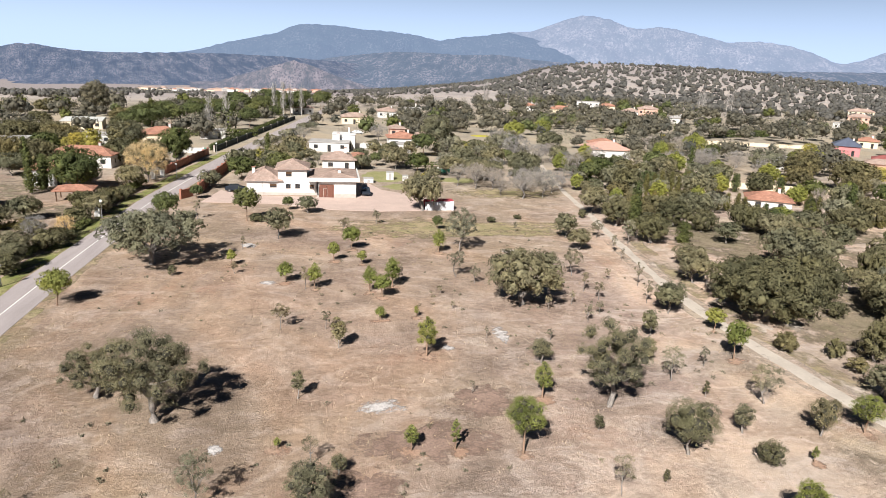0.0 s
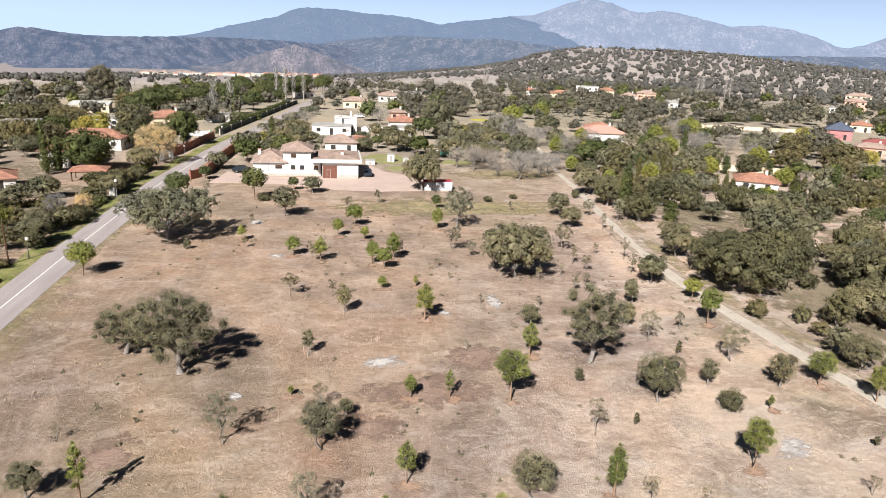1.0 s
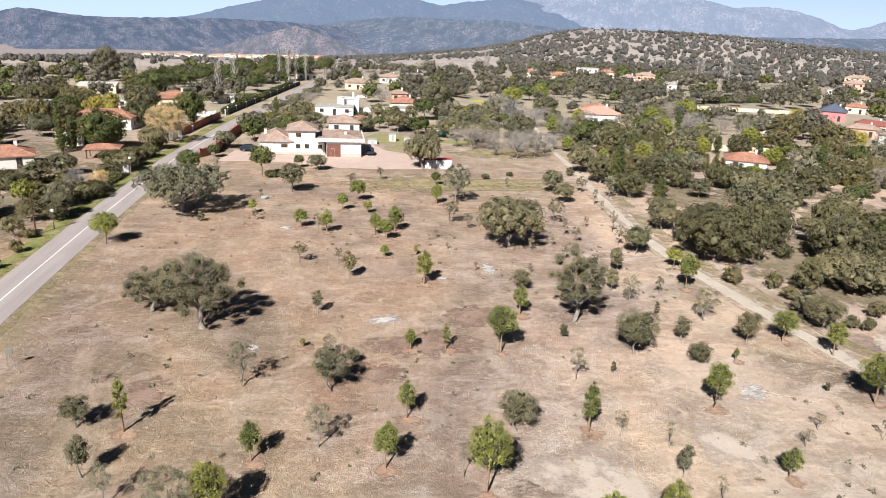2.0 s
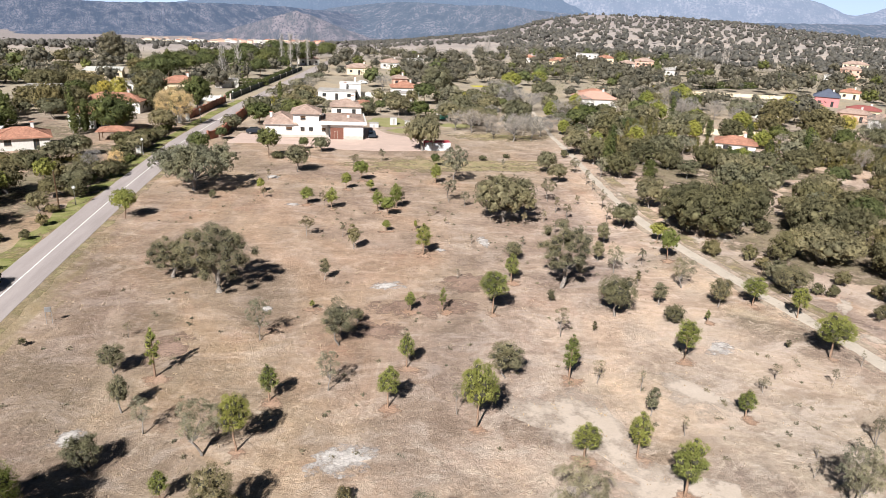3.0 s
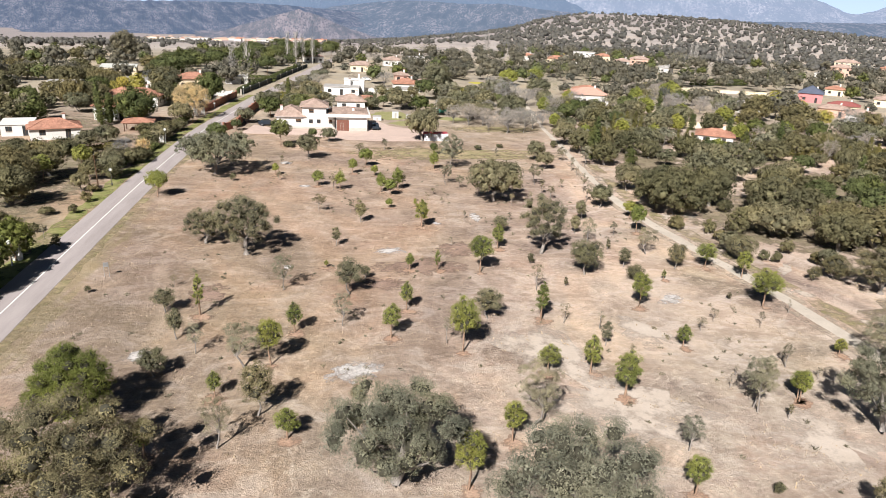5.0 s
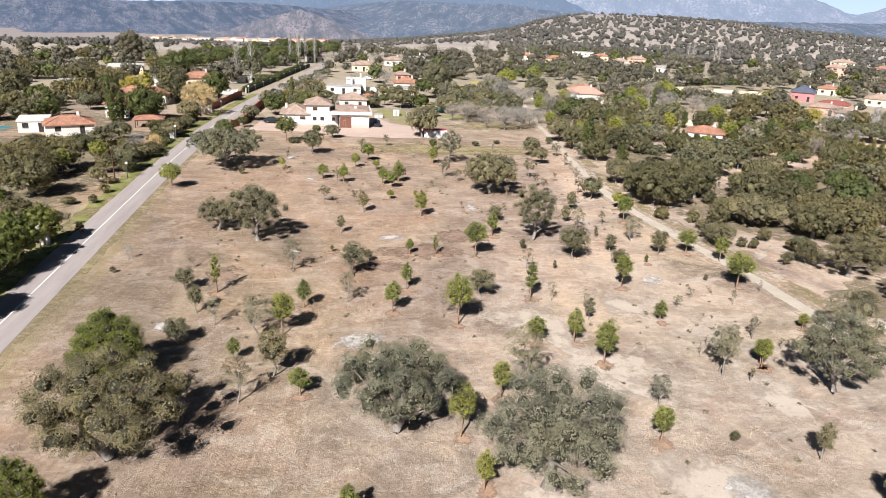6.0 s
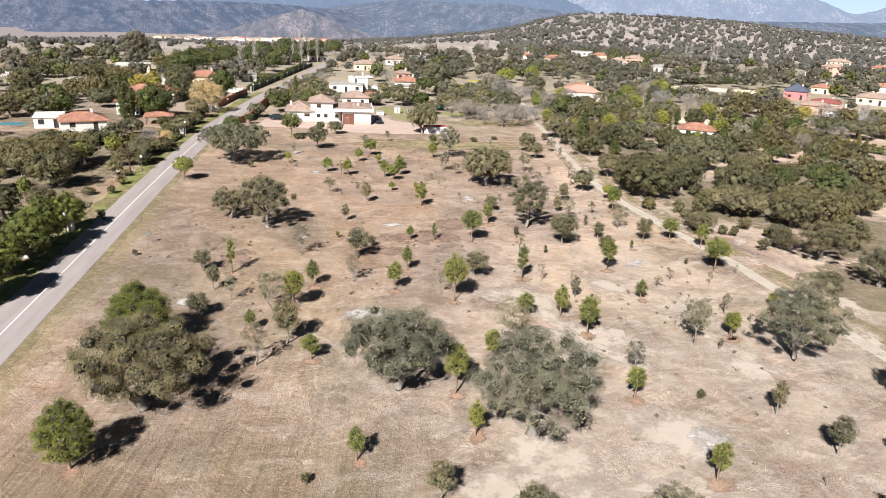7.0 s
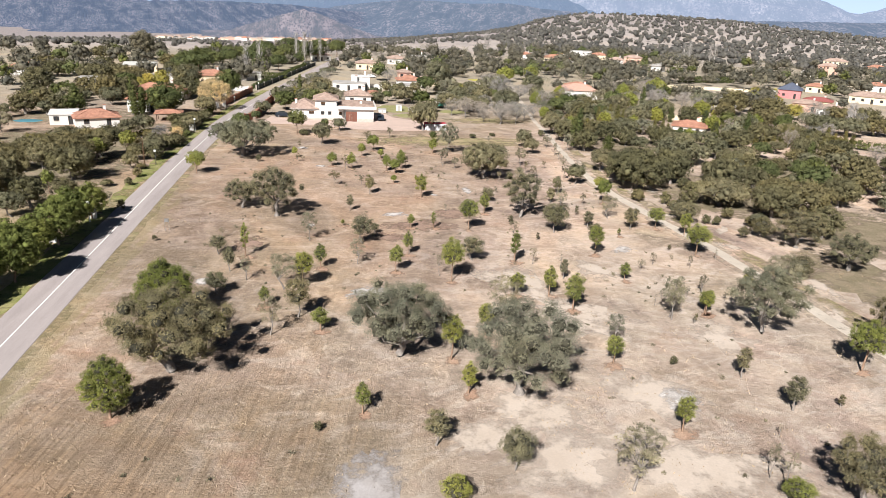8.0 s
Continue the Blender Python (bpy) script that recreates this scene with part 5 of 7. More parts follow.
def garden_wall(line, h, material, label, coping=CONCRETE, every=6.0, pillars=None):
    """A wall along a line, with pillars and coping."""
    ob = thing("garden_wall", pose(*line[0], 0), label, "wall", kind="structure")
    o = Vector((*line[0], 0))
    for a, b in zip(line, line[1:]):
        a, b = Vector((*a, 0)) - o, Vector((*b, 0)) - o
        d, n = (b - a).normalized(), max(1, round((b - a).length / every))
        m3 = Matrix(((d.x, -d.y, 0, 0), (d.y, d.x, 0, 0), (0, 0, 1, 0), (0, 0, 0, 1)))
        for i in range(n):
            p, l = a.lerp(b, i / n), (b - a).length / n
            m = Matrix.Translation(p) @ m3
            bm = box(0.2, l - 0.2, -0.12, 0.12, -0.1, h)
            bm.transform(m)
            w = part("wall_panel", bm, material, ob)
            bm = box(0.2, l - 0.2, -0.17, 0.17, h + 0.002, h + 0.09, bevel=0.02)
            bm.transform(m)
            part("coping", bm, coping, w)
            bm = box(-0.2, 0.2, -0.2, 0.2, -0.1, h + 0.35, bevel=0.02)
            bm.transform(m)
            part("pillar", bm, pillars or material, ob)
        bm = box(-0.2, 0.2, -0.2, 0.2, -0.1, h + 0.35, bevel=0.02)
        bm.transform(Matrix.Translation(b) @ m3)
        part("pillar", bm, pillars or material, ob)
    return ob


garden_wall([(-28.1, 136.4), (-26.6, 139.4)], 1.7, BRICK, "short red brick wall at the driveway", BRICK)
garden_wall([(-25.6, 141.4), (-25.4, 145), (-25.6, 153), (-24.0, 177)], 2.1, BRICK, "red brick garden wall along the road", BRICK, 5.0)
garden_wall([(-37.2, 166), (-35.2, 182), (-33.0, 199)], 1.7, BRICK, "brown-red brick garden wall along the road", BRICK, 4.0)
garden_wall([(-32.2, 205), (-14.2, 318)], 1.5, FENCE_DARK, "dark overgrown fence with pale pillars along the road", FENCE_DARK, 12, STONE)
garden_wall([(-18, 225), (-4, 322)], 1.2, CONCRETE, "low grey garden wall beside the road", CONCRETE, 8)
garden_wall([(137.5, 193), (146.5, 188)], 1.3, WHITE, "white garden gate wall with pillars", WHITE, 2.2)
garden_wall([(150, 257), (178, 250), (198, 244)], 1.3, CREAM, "long pale garden wall", CREAM, 8)
garden_wall([(6.5, 219), (22, 219)], 1.6, WHITE, "white garden wall", WHITE, 5)
garden_wall([(96, 158), (128, 146)], 1.4, CREAM, "pale garden wall", CREAM, 6)


tagged(part("sports_court", box(-43.5, -35.5, 203, 213, -0.05, 0.06, bevel=0.01), TEAL), "small teal sports court behind a garden wall", "court", kind="structure")
garden_wall([(-44.0, 200.5), (-34.6, 201.5)], 1.5, WHITE, "white garden wall in front of the court", WHITE, 5)


def pool_shelter(x, y):
    ob = thing("pool_shelter", pose(x, y, 0), "small white garden shelter with a teal awning", "shelter")
    part("back_wall", box(-1.7, 1.7, 0.9, 1.05, 0, 1.7, bevel=0.02), WHITE, ob)
    for sx in (-1.7, 1.55):
        part("side_wall", box(sx, sx + 0.15, -0.9, 0.898, 0, 1.7, bevel=0.02), WHITE, ob)
    part("roof", box(-1.85, 1.85, -1.1, 1.15, 1.702, 1.84, bevel=0.02), WHITE, ob)
    part("awning", box(-1.5, 1.5, -1.02, -0.97, 0.75, 1.7, bevel=0.01), TEAL, ob, "teal cloth awning")
    part("bench", box(-1.2, 1.2, 0.3, 0.8, 0.4, 0.46, bevel=0.01), DARKWOOD, ob)


pool_shelter(29.5, 170)


def street_lamp(x, y, h):
    ob = thing("street_lamp", pose(x, y, 0), "slim grey lamp post with a white globe beside the road", "street lamp", "lamps along the road")
    part("pole", rod((0, 0, 0), (0, 0, h - 0.3), 0.06, 0.04, 10), STEEL, ob)
    part("base", rod((0, 0, 0), (0, 0, 0.5), 0.11, 0.09, 10), STEEL, ob)
    part("collar", rod((0, 0, h - 0.32), (0, 0, h - 0.2), 0.06, 0.13, 10), BLACK, ob)
    bm = bmesh.new()
    bmesh.ops.create_uvsphere(bm, u_segments=16, v_segments=10, radius=0.26)
    bmesh.ops.translate(bm, vec=(0, 0, h + 0.02), verts=bm.verts)
    for f in bm.faces:
        f.smooth = True
    part("globe", bm, GLOBE, ob)


for q in ((-37.7, 120.0, 2.9), (-33.9, 161.4, 2.95), (-38.3, 83.8, 2.6), (-38.6, 47.2, 2.8), (-30.8, 200, 3.0), (-38.6, 11, 2.7)):
    street_lamp(*q)


def utility_pole(x, y, h, lean=0):
    ob = thing("utility_pole", pose(x, y, 0, 0, lean, 0), "weathered brown wooden utility pole", "pole")
    part("post", rod((0, 0, -0.2), (0, 0, h), 0.12, 0.08, 8), DARKWOOD, ob)
    part("insulator", rod((0, 0, h), (0, 0, h + 0.15), 0.04, 0.06, 8), STEEL, ob)


utility_pole(-39.6, 81.2, 5.6, -1)
utility_pole(-40.8, 32.0, 3.2, 2)


def meter_cabinet(x, y, h):
    ob = thing("meter_cabinet", pose(x, y, 0), "white masonry meter cabinet beside a garden gate", "cabinet")
    b = part("body", box(-0.45, 0.45, -0.3, 0.3, 0, h, bevel=0.03), WHITE, ob)
    part("lid", box(-0.52, 0.52, -0.37, 0.37, h + 0.002, h + 0.1, bevel=0.03), WHITE, ob)
    part("door", box(-0.25, 0.25, -0.32, -0.302, 0.8, 1.5), STEEL, b)


for q in ((-38.7, 121.0, 2.1), (-38.4, 158.8, 1.9), (-36.9, 161.0, 1.9), (-40.4, 38.8, 2.1), (-38.8, 49.2, 1.6)):
    meter_cabinet(*q)


def field_sign(x, y):
    ob = thing("notice_board", pose(x, y, 0, 0, 0, 12), "small weathered notice board on two thin posts", "sign")
    part("board", box(-0.24, 0.24, -0.015, 0.015, 1.2, 1.7, bevel=0.006), STEEL, ob)
    for s in (-0.25, 0.25):
        part("post", rod((s, 0.04, -0.1), (s, 0.04, 1.7), 0.03, 0.03, 6), STEEL, ob)


field_sign(-27.5, 43.4)


def pergola(x, y):
    ob = thing("garden_pavilion", pose(x, y, 0, 0, 0, 8), "open garden pavilion with an orange tiled roof on dark posts", "pavilion")
    for sx in (-2.9, 0, 2.9):
        for sy in (-1.9, 1.9):
            part("post", box(sx - 0.09, sx + 0.09, sy - 0.09, sy + 0.09, 0, 1.75), DARKWOOD, ob)
    for sy in (-1.9, 1.9):
        part("beam", box(-3.1, 3.1, sy - 0.1, sy + 0.1, 1.752, 1.95), DARKWOOD, ob)
    hip_roof(ob, -3.0, 3.0, -2.1, 2.1, 1.952, 0.7, ROOF_ORANGE, 0.5)
    part("table", box(-1.0, 1.0, -0.4, 0.4, 0.7, 0.76), DARKWOOD, ob)
    part("table_leg", box(-0.1, 0.1, -0.1, 0.1, 0, 0.7), DARKWOOD, ob)


pergola(-46.9, 135.6)


def tarp_shed(x, y):
    ob = thing("field_shelter", pose(x, y, 0, 0, 0, 2), "low shelter of pale tarpaulin with a red canopy under an oak", "shelter")
    n = 26
    v, f = [], []
    for k, (yy, z) in enumerate(((-1.3, 0.0), (-1.25, 0.8), (-1.15, 1.55), (-0.9, 1.7))):
        for i in range(n):
            u = -2.9 + 5.8 * i / (n - 1)
            v.append((u, yy + 0.09 * math.sin(u * 4.2 + k) + 0.05 * math.sin(u * 9), z + (0.05 * math.sin(u * 3) if k == 3 else 0)))
    for k in range(3):
        for i in range(n - 1):
            a = k * n + i
            f.append((a, a + 1, a + n + 1, a + n))
    part("side_sheet", mesh_of("side_sheet", v, f, GREYCLOTH, True), GREYCLOTH, ob, "creased pale grey tarpaulin")
    part("canopy", box(-2.8, 2.9, -0.95, 1.3, 1.72, 1.84, bevel=0.04), REDCLOTH, ob, "faded red canopy")
    part("back_panel", box(-2.8, 2.8, 1.2, 1.28, 0, 1.7), REDCLOTH, ob)
    for sx in (-2.75, 2.75):
        part("post", rod((sx, -0.9, 0), (sx, -0.9, 1.72), 0.04, 0.04, 6), STEEL, ob)
        part("post", rod((sx, 1.1, 0), (sx, 1.1, 1.72), 0.04, 0.04, 6), STEEL, ob)


tarp_shed(21.6, 128.6)


def car(x, y, angle, paint, label):
    ob = thing("car", pose(x, y, 0.05, 0, 0, angle), label, "car")
    side = [(-2.1, 0.35), (-2.12, 0.75), (-1.95, 0.92), (-1.5, 0.98), (-0.95, 1.42), (0.55, 1.46), (1.2, 1.0), (1.95, 0.86), (2.12, 0.65), (2.1, 0.32)]
    bm = bmesh.new()
    for s in (-0.82, 0.82):
        bm.faces.new([bm.verts.new((u, s * (0.86 if w > 1.2 else 1.0), w)) for u, w in side])
    bm.verts.ensure_lookup_table()
    n = len(side)
    for i in range(n):
        bm.faces.new((bm.verts[i], bm.verts[(i + 1) % n], bm.verts[n + (i + 1) % n], bm.verts[n + i]))
    bmesh.ops.bevel(bm, geom=bm.edges[:], offset=0.05, segments=2, affect="EDGES")
    body = part("body", bm, paint, ob)
    part("side_glass", box(-1.1, 0.75, -0.775, 0.775, 1.02, 1.36), GLASS, body)
    part("windscreen", rod((0.62, -0.6, 1.24), (0.62, 0.6, 1.24), 0.26, 0.26, 4), GLASS, body)
    for sx in (-1.3, 1.35):
        for sy in (-0.78, 0.78):
            w = part("wheel", rod((sx, sy - 0.1, 0.32), (sx, sy + 0.1, 0.32), 0.32, 0.32, 16), BLACK, ob)
            part("rim", rod((sx, sy - 0.11, 0.32), (sx, sy + 0.11, 0.32), 0.18, 0.18, 10), STEEL, w)
    for sy in (-0.6, 0.6):
        part("headlight", box(2.08, 2.15, sy - 0.15, sy + 0.15, 0.6, 0.75), GLOBE, ob)


DARKPAINT = worn("dark_car_paint", (0.035, 0.045, 0.06), 0.95, 2, 0.25, 0.0, 0.3)
WHITEPAINT = worn("white_car_paint", (0.75, 0.75, 0.75), 0.95, 2, 0.3, 0.0)
car(-18.9, 145.0, 12, DARKPAINT, "dark blue car parked on the yard")
car(8.2, 142.5, 90, DARKPAINT, "dark blue car parked in the shade of the house")
car(11.6, 262, 5, WHITEPAINT, "white car parked in a lane")
car(-82, 208, 10, WHITEPAINT, "white car parked beside a house")


def tank_house(x, y, w, h, label):
    ob = thing("well_house", pose(x, y, 0), label, "shed")
    part("body", box(-w / 2, w / 2, -w / 2, w / 2, 0, h, bevel=0.03), WHITE, ob)
    part("lid", box(-w / 2 - 0.08, w / 2 + 0.08, -w / 2 - 0.08, w / 2 + 0.08, h + 0.002, h + 0.12, bevel=0.03), CONCRETE, ob)
    part("door", box(-0.3, 0.3, -w / 2 - 0.02, -w / 2 - 0.003, 0.1, min(1.7, h - 0.2)), CONCRETE, ob)


tank_house(15, 161.8, 1.7, 1.8, "small white well house on the lawn")
tank_house(18.6, 160.5, 1.3, 1.2, "small white pump housing on the lawn")
tank_house(9.6, 157.5, 2.2, 1.0, "low white cistern beside the yard")
tank_house(139.5, 190.4, 2.6, 4.0, "pale concrete water tower among trees")

# ---- the field: trees placed and sized to fit the camera's view ----
plant("stone_pine", -29.7, 76.9, 4.3, 3.8, 1.8)
plant("spreading_oak", -23.3, 92.5, 7.4, 12.6, 1.8)
plant("shrub", -19.7, 87.4, 1.5, 1.2, 1.8)
plant("stone_pine", -26.8, 117.6, 5.1, 4.8, 2.4)
plant("sapling", -22.1, 119.4, 3.5, 1.5, 2.4)
plant("stone_pine", -25.3, 136.9, 2.7, 2.9, 2.4)
plant("stone_pine", -13.7, 118.2, 6.0, 4.9, 2.4)
plant("small_oak", -7.6, 105.9, 5.1, 5.0, 1.8)
plant("stone_pine", -7.2, 127.0, 2.6, 2.3, 2.4)
plant("shrub", -12.0, 117.8, 1.1, 2.9, 2.4)
plant("small_oak", -3.5, 124.6, 3.1, 4.2, 2.4)
plant("sapling", -12.3, 99.7, 2.1, 1.0, 1.8)
plant("stone_pine", -12.9, 91.7, 2.2, 1.4, 1.8)
plant("sapling", -12.0, 87.9, 1.7, 1.2, 1.8)
plant("young_pine", -5.3, 84.1, 2.9, 2.3, 1.8)
plant("sapling", -2.7, 81.3, 2.9, 1.5, 1.8)
plant("young_pine", -1.6, 81.3, 3.5, 2.1, 1.8)
plant("stone_pine", 0.9, 93.5, 2.8, 1.9, 1.8)
plant("stone_pine", 3.6, 99.4, 3.7, 2.9, 1.8)
plant("sapling", 2.8, 108.7, 2.9, 2.3, 1.8)
plant("sapling", 8.5, 115.8, 2.7, 1.7, 2.4)
plant("stone_pine", 4.8, 91.7, 2.0, 1.6, 1.8)
plant("young_pine", 5.2, 80.1, 3.5, 2.1, 1.8)
plant("young_pine", 8.2, 81.7, 4.1, 2.3, 1.8)
plant("sapling", 9.3, 83.0, 2.5, 1.0, 1.8)
plant("stone_pine", 6.6, 77.8, 2.9, 2.3, 1.8)
plant("sapling", -4.9, 68.4, 2.8, 2.4, 1.8)
plant("small_oak", 1.1, 63.0, 3.3, 1.8, 1.8)
plant("sapling", -0.2, 68.1, 2.2, 1.2, 1.8)
plant("young_pine", 5.8, 70.5, 1.7, 1.3, 1.8)
plant("young_pine", 9.9, 71.0, 1.5, 0.6, 1.8)
plant("young_pine", 9.6, 60.6, 4.3, 2.3)
plant("stone_pine", 18.7, 111.8, 2.5, 2.0, 2.4)
plant("young_pine", 16.7, 97.6, 3.7, 2.4, 1.8)
plant("olive_tree", 20.1, 98.2, 6.8, 5.6, 1.8)
plant("sapling", 17.1, 85.6, 3.7, 2.9, 1.8)
plant("sapling", 19.1, 82.6, 2.5, 1.8, 1.8)
plant("holm_oak", 23.3, 74.3, 7.2, 9.7, 1.8)
plant("sapling", 32.1, 109.8, 1.9, 0.9, 2.4)
plant("shrub", 29.7, 117.3, 1.1, 1.9, 2.4)
plant("shrub", 35.3, 120.1, 0.9, 1.7, 2.4)
plant("small_oak", 39.8, 105.9, 4.5, 4.4, 2.4)
plant("small_oak", 39.4, 98.5, 3.5, 4.1, 1.8)
plant("sapling", 33.5, 85.3, 4.1, 3.3, 1.8)
plant("sapling", 32.8, 78.8, 2.8, 1.2, 1.8)
plant("sapling", 37.9, 83.3, 1.7, 0.9, 1.8)
plant("sapling", 33.5, 75.4, 2.5, 1.6, 1.8)
plant("sapling", 31.6, 70.6, 1.7, 1.1, 1.8)
plant("sapling", 29.3, 68.2, 2.3, 1.1, 1.8)
plant("sapling", 29.5, 74.2, 1.8, 1.0, 1.8)
plant("sapling", 25.8, 72.1, 2.1, 1.0, 1.8)
plant("sapling", 23.3, 63.6, 1.4, 0.7, 1.8)
plant("sapling", 16.6, 64.7, 1.3, 0.5, 1.8)
plant("sapling", 45.5, 106.2, 3.0, 2.7, 2.4)
plant("shrub", 48.6, 121.2, 1.7, 1.9, 2.4)
plant("sapling", 44.5, 96.7, 3.0, 1.2, 1.8)
plant("olive_tree", 49.3, 102.1, 4.4, 2.8, 2.4)
plant("sapling", 44.2, 92.7, 2.0, 0.8, 1.8)
plant("sapling", 41.2, 80.8, 3.3, 1.4, 1.8)
plant("sapling", 39.3, 74.1, 3.1, 1.6, 1.8)
plant("sapling", 14.5, 73.4, 1.0, 0.6, 1.8)
plant("sapling", 13.8, 78.6, 1.2, 0.8, 1.8)
plant("small_oak", 40.3, 70.5, 4.1, 4.4, 1.8)
plant("stone_pine", 42.9, 64.8, 2.8, 2.3, 1.8)
plant("stone_pine", 40.7, 57.4, 4.3, 2.4, 1.8)
plant("shrub", 47.8, 59.2, 2.2, 2.6, 1.8)
plant("small_oak", 34.4, 63.5, 3.4, 2.0, 1.8)
plant("small_oak", 31.3, 57.4, 2.8, 1.6, 1.8)
plant("olive_tree", 31.8, 53.4, 3.6, 2.4)
plant("sapling", 36.6, 56.0, 2.2, 1.1, 1.8)
plant("shrub", 33.4, 50.1, 1.7, 0.7)
plant("young_pine", 18.5, 51.2, 3.6, 1.9)
plant("small_oak", 20.6, 58.2, 2.5, 2.5)
plant("holm_oak", 23.9, 49.2, 7.6, 6.1)
plant("sapling", 12.5, 52.6, 1.3, 0.6)
plant("shrub", 21.4, 45.5, 1.5, 1.0)
plant("stone_pine", 14.4, 42.9, 4.8, 3.1)
plant("young_pine", 6.1, 44.1, 2.2, 1.3)
plant("young_pine", 9.4, 43.9, 2.7, 0.9)
plant("holm_oak", -13.4, 50.2, 7.2, 7.4)
plant("holm_oak", -18.9, 54.3, 4.4, 5.2)
plant("olive_tree", -8.2, 38.7, 4.3, 2.6)
plant("sapling", -1.3, 42.9, 2.5, 1.5)
plant("small_oak", -1.2, 37.1, 4.1, 3.3)
plant("small_oak", 0.7, 41.6, 1.6, 1.4)
plant("young_pine", -3.7, 45.3, 1.0, 0.6)
plant("small_oak", -2.5, 52.9, 2.6, 1.4)
plant("small_oak", 27.0, 41.5, 4.5, 4.6)
plant("small_oak", 33.1, 44.0, 2.5, 2.0)
plant("olive_tree", 38.0, 48.4, 3.9, 3.0)
plant("small_oak", 39.4, 42.9, 3.5, 2.7)
plant("stone_pine", 43.5, 43.0, 3.3, 2.7)
plant("shrub", 32.5, 39.5, 2.1, 2.6)
plant("young_pine", 36.2, 39.5, 1.4, 0.6)
plant("sapling", 19.7, 37.2, 3.4, 1.7)
plant("young_pine", 17.9, 29.5, 4.4, 1.6)
plant("shrub", 23.5, 38.2, 1.2, 0.6)
plant("stone_pine", 29.6, 31.8, 4.1, 2.3)
plant("stone_pine", 43.9, 31.2, 4.3, 3.7)
plant("stone_pine", 46.6, 39.7, 3.5, 2.1)
plant("sapling", 20.1, 28.7, 2.4, 1.2)
plant("sapling", 23.3, 27.2, 2.3, 0.6)
plant("small_oak", 22.5, 23.6, 2.6, 1.2)
plant("young_pine", 19.2, 18.8, 3.8, 1.9)
plant("young_pine", 20.6, 14.6, 4.6, 2.5)
plant("sapling", 23.9, 20.9, 1.6, 0.6)
plant("young_pine", 30.0, 22.8, 2.5, 1.7)
plant("sapling", 33.6, 26.0, 1.6, 1.1)
plant("sapling", 36.1, 28.0, 1.6, 1.1)
plant("sapling", 40.3, 26.2, 2.0, 0.8)
plant("sapling", 45.8, 29.5, 1.6, 0.6)
plant("sapling", 37.7, 18.3, 2.5, 1.2)
plant("stone_pine", 35.2, 12.8, 2.8, 1.4)
plant("olive_tree", 30.6, 11.6, 5.1, 2.4)
plant("sapling", 30.4, 15.3, 1.5, 0.4)
plant("sapling", 32.2, 17.4, 1.1, 0.5)
plant("sapling", 32.6, 10.5, 1.2, 0.5)
plant("shrub", 41.1, 33.4, 0.9, 0.7)
plant("stone_pine", 15.4, 19.1, 2.6, 2.2)
plant("olive_tree", 12.1, 11.5, 5.6, 4.0)
plant("stone_pine", 2.4, 26.7, 3.4, 1.9)
plant("young_pine", 4.5, 32.7, 3.4, 1.6)
plant("small_oak", 12.5, 30.1, 3.4, 3.3)
plant("stone_pine", 8.7, 23.4, 5.3, 3.0)
plant("sapling", 7.5, 25.2, 3.0, 1.0)
plant("olive_tree", -2.1, 29.5, 3.6, 2.1)
plant("small_oak", -19.3, 33.6, 2.6, 2.6)
plant("small_oak", -17.1, 27.7, 3.2, 1.7)
plant("young_pine", -15.9, 32.8, 4.6, 1.3)
plant("sapling", -19.8, 40.0, 1.6, 0.9)
plant("shrub", -28.1, 39.0, 0.9, 0.8)
plant("young_pine", -6.6, 28.4, 3.3, 1.8)
plant("olive_tree", -14.9, 24.8, 3.1, 1.7)
plant("olive_tree", -10.5, 22.0, 4.4, 3.6)
plant("stone_pine", -8.3, 22.3, 4.5, 2.5)
plant("small_oak", -17.5, 21.0, 2.6, 2.8)
plant("bushy_pine", -21.3, 14.4, 6.7, 6.6)
plant("young_pine", -12.2, 17.6, 2.4, 1.4)
plant("small_oak", -8.6, 14.6, 4.6, 3.0)
plant("olive_tree", -11.0, 10.8, 4.4, 2.4)
plant("young_pine", -6.3, 11.5, 2.6, 2.0)
plant("shrub", -1.2, 16.3, 1.2, 1.2)
plant("grey_oak", 0.9, 5.8, 7.2, 8.5)
# takes the darker oak leaves to stand for the shade over most of its crown
plant("holm_oak", -18.7, 4.5, 7.1, 9.8)
plant("young_pine", -15.6, 10.1, 3.3, 1.5)
plant("grey_oak", 10.4, -1.3, 7.8, 9.5)
plant("stone_pine", 5.6, 4.8, 4.6, 2.3)
plant("stone_pine", 9.8, 9.7, 3.4, 1.8)
plant("young_pine", 6.1, -1.1, 3.2, 1.5)
plant("young_pine", -2.8, -3.3, 3.0, 1.5)
plant("small_oak", 2.4, -7.9, 3.0, 2.2)
plant("small_oak", 7.5, -11.3, 3.5, 2.8)
plant("stone_pine", 2.7, -14.2, 2.0, 2.2)
plant("shrub", -6.2, -5.3, 0.8, 0.9)
plant("olive_tree", 15.1, -14.1, 5.5, 3.7)
plant("stone_pine", 20.4, 2.8, 3.0, 1.8)
plant("olive_tree", 22.4, 7.3, 3.1, 2.1)
plant("olive_tree", 30.7, 12.3, 4.8, 2.9)
plant("stone_pine", 35.3, 13.2, 2.7, 1.9)
plant("sapling", 37.8, 18.6, 2.4, 1.0)
plant("sapling", 35.5, 17.6, 1.4, 0.7)
plant("sapling", 39.4, 16.1, 1.2, 0.7)
plant("shrub", 32.9, 10.8, 1.2, 0.5)
plant("spreading_oak", 38.8, 7.9, 7.0, 7.3)
plant("olive_tree", 48.1, 18.6, 4.6, 5.1)
plant("young_pine", 44.6, 20.1, 1.8, 1.3)
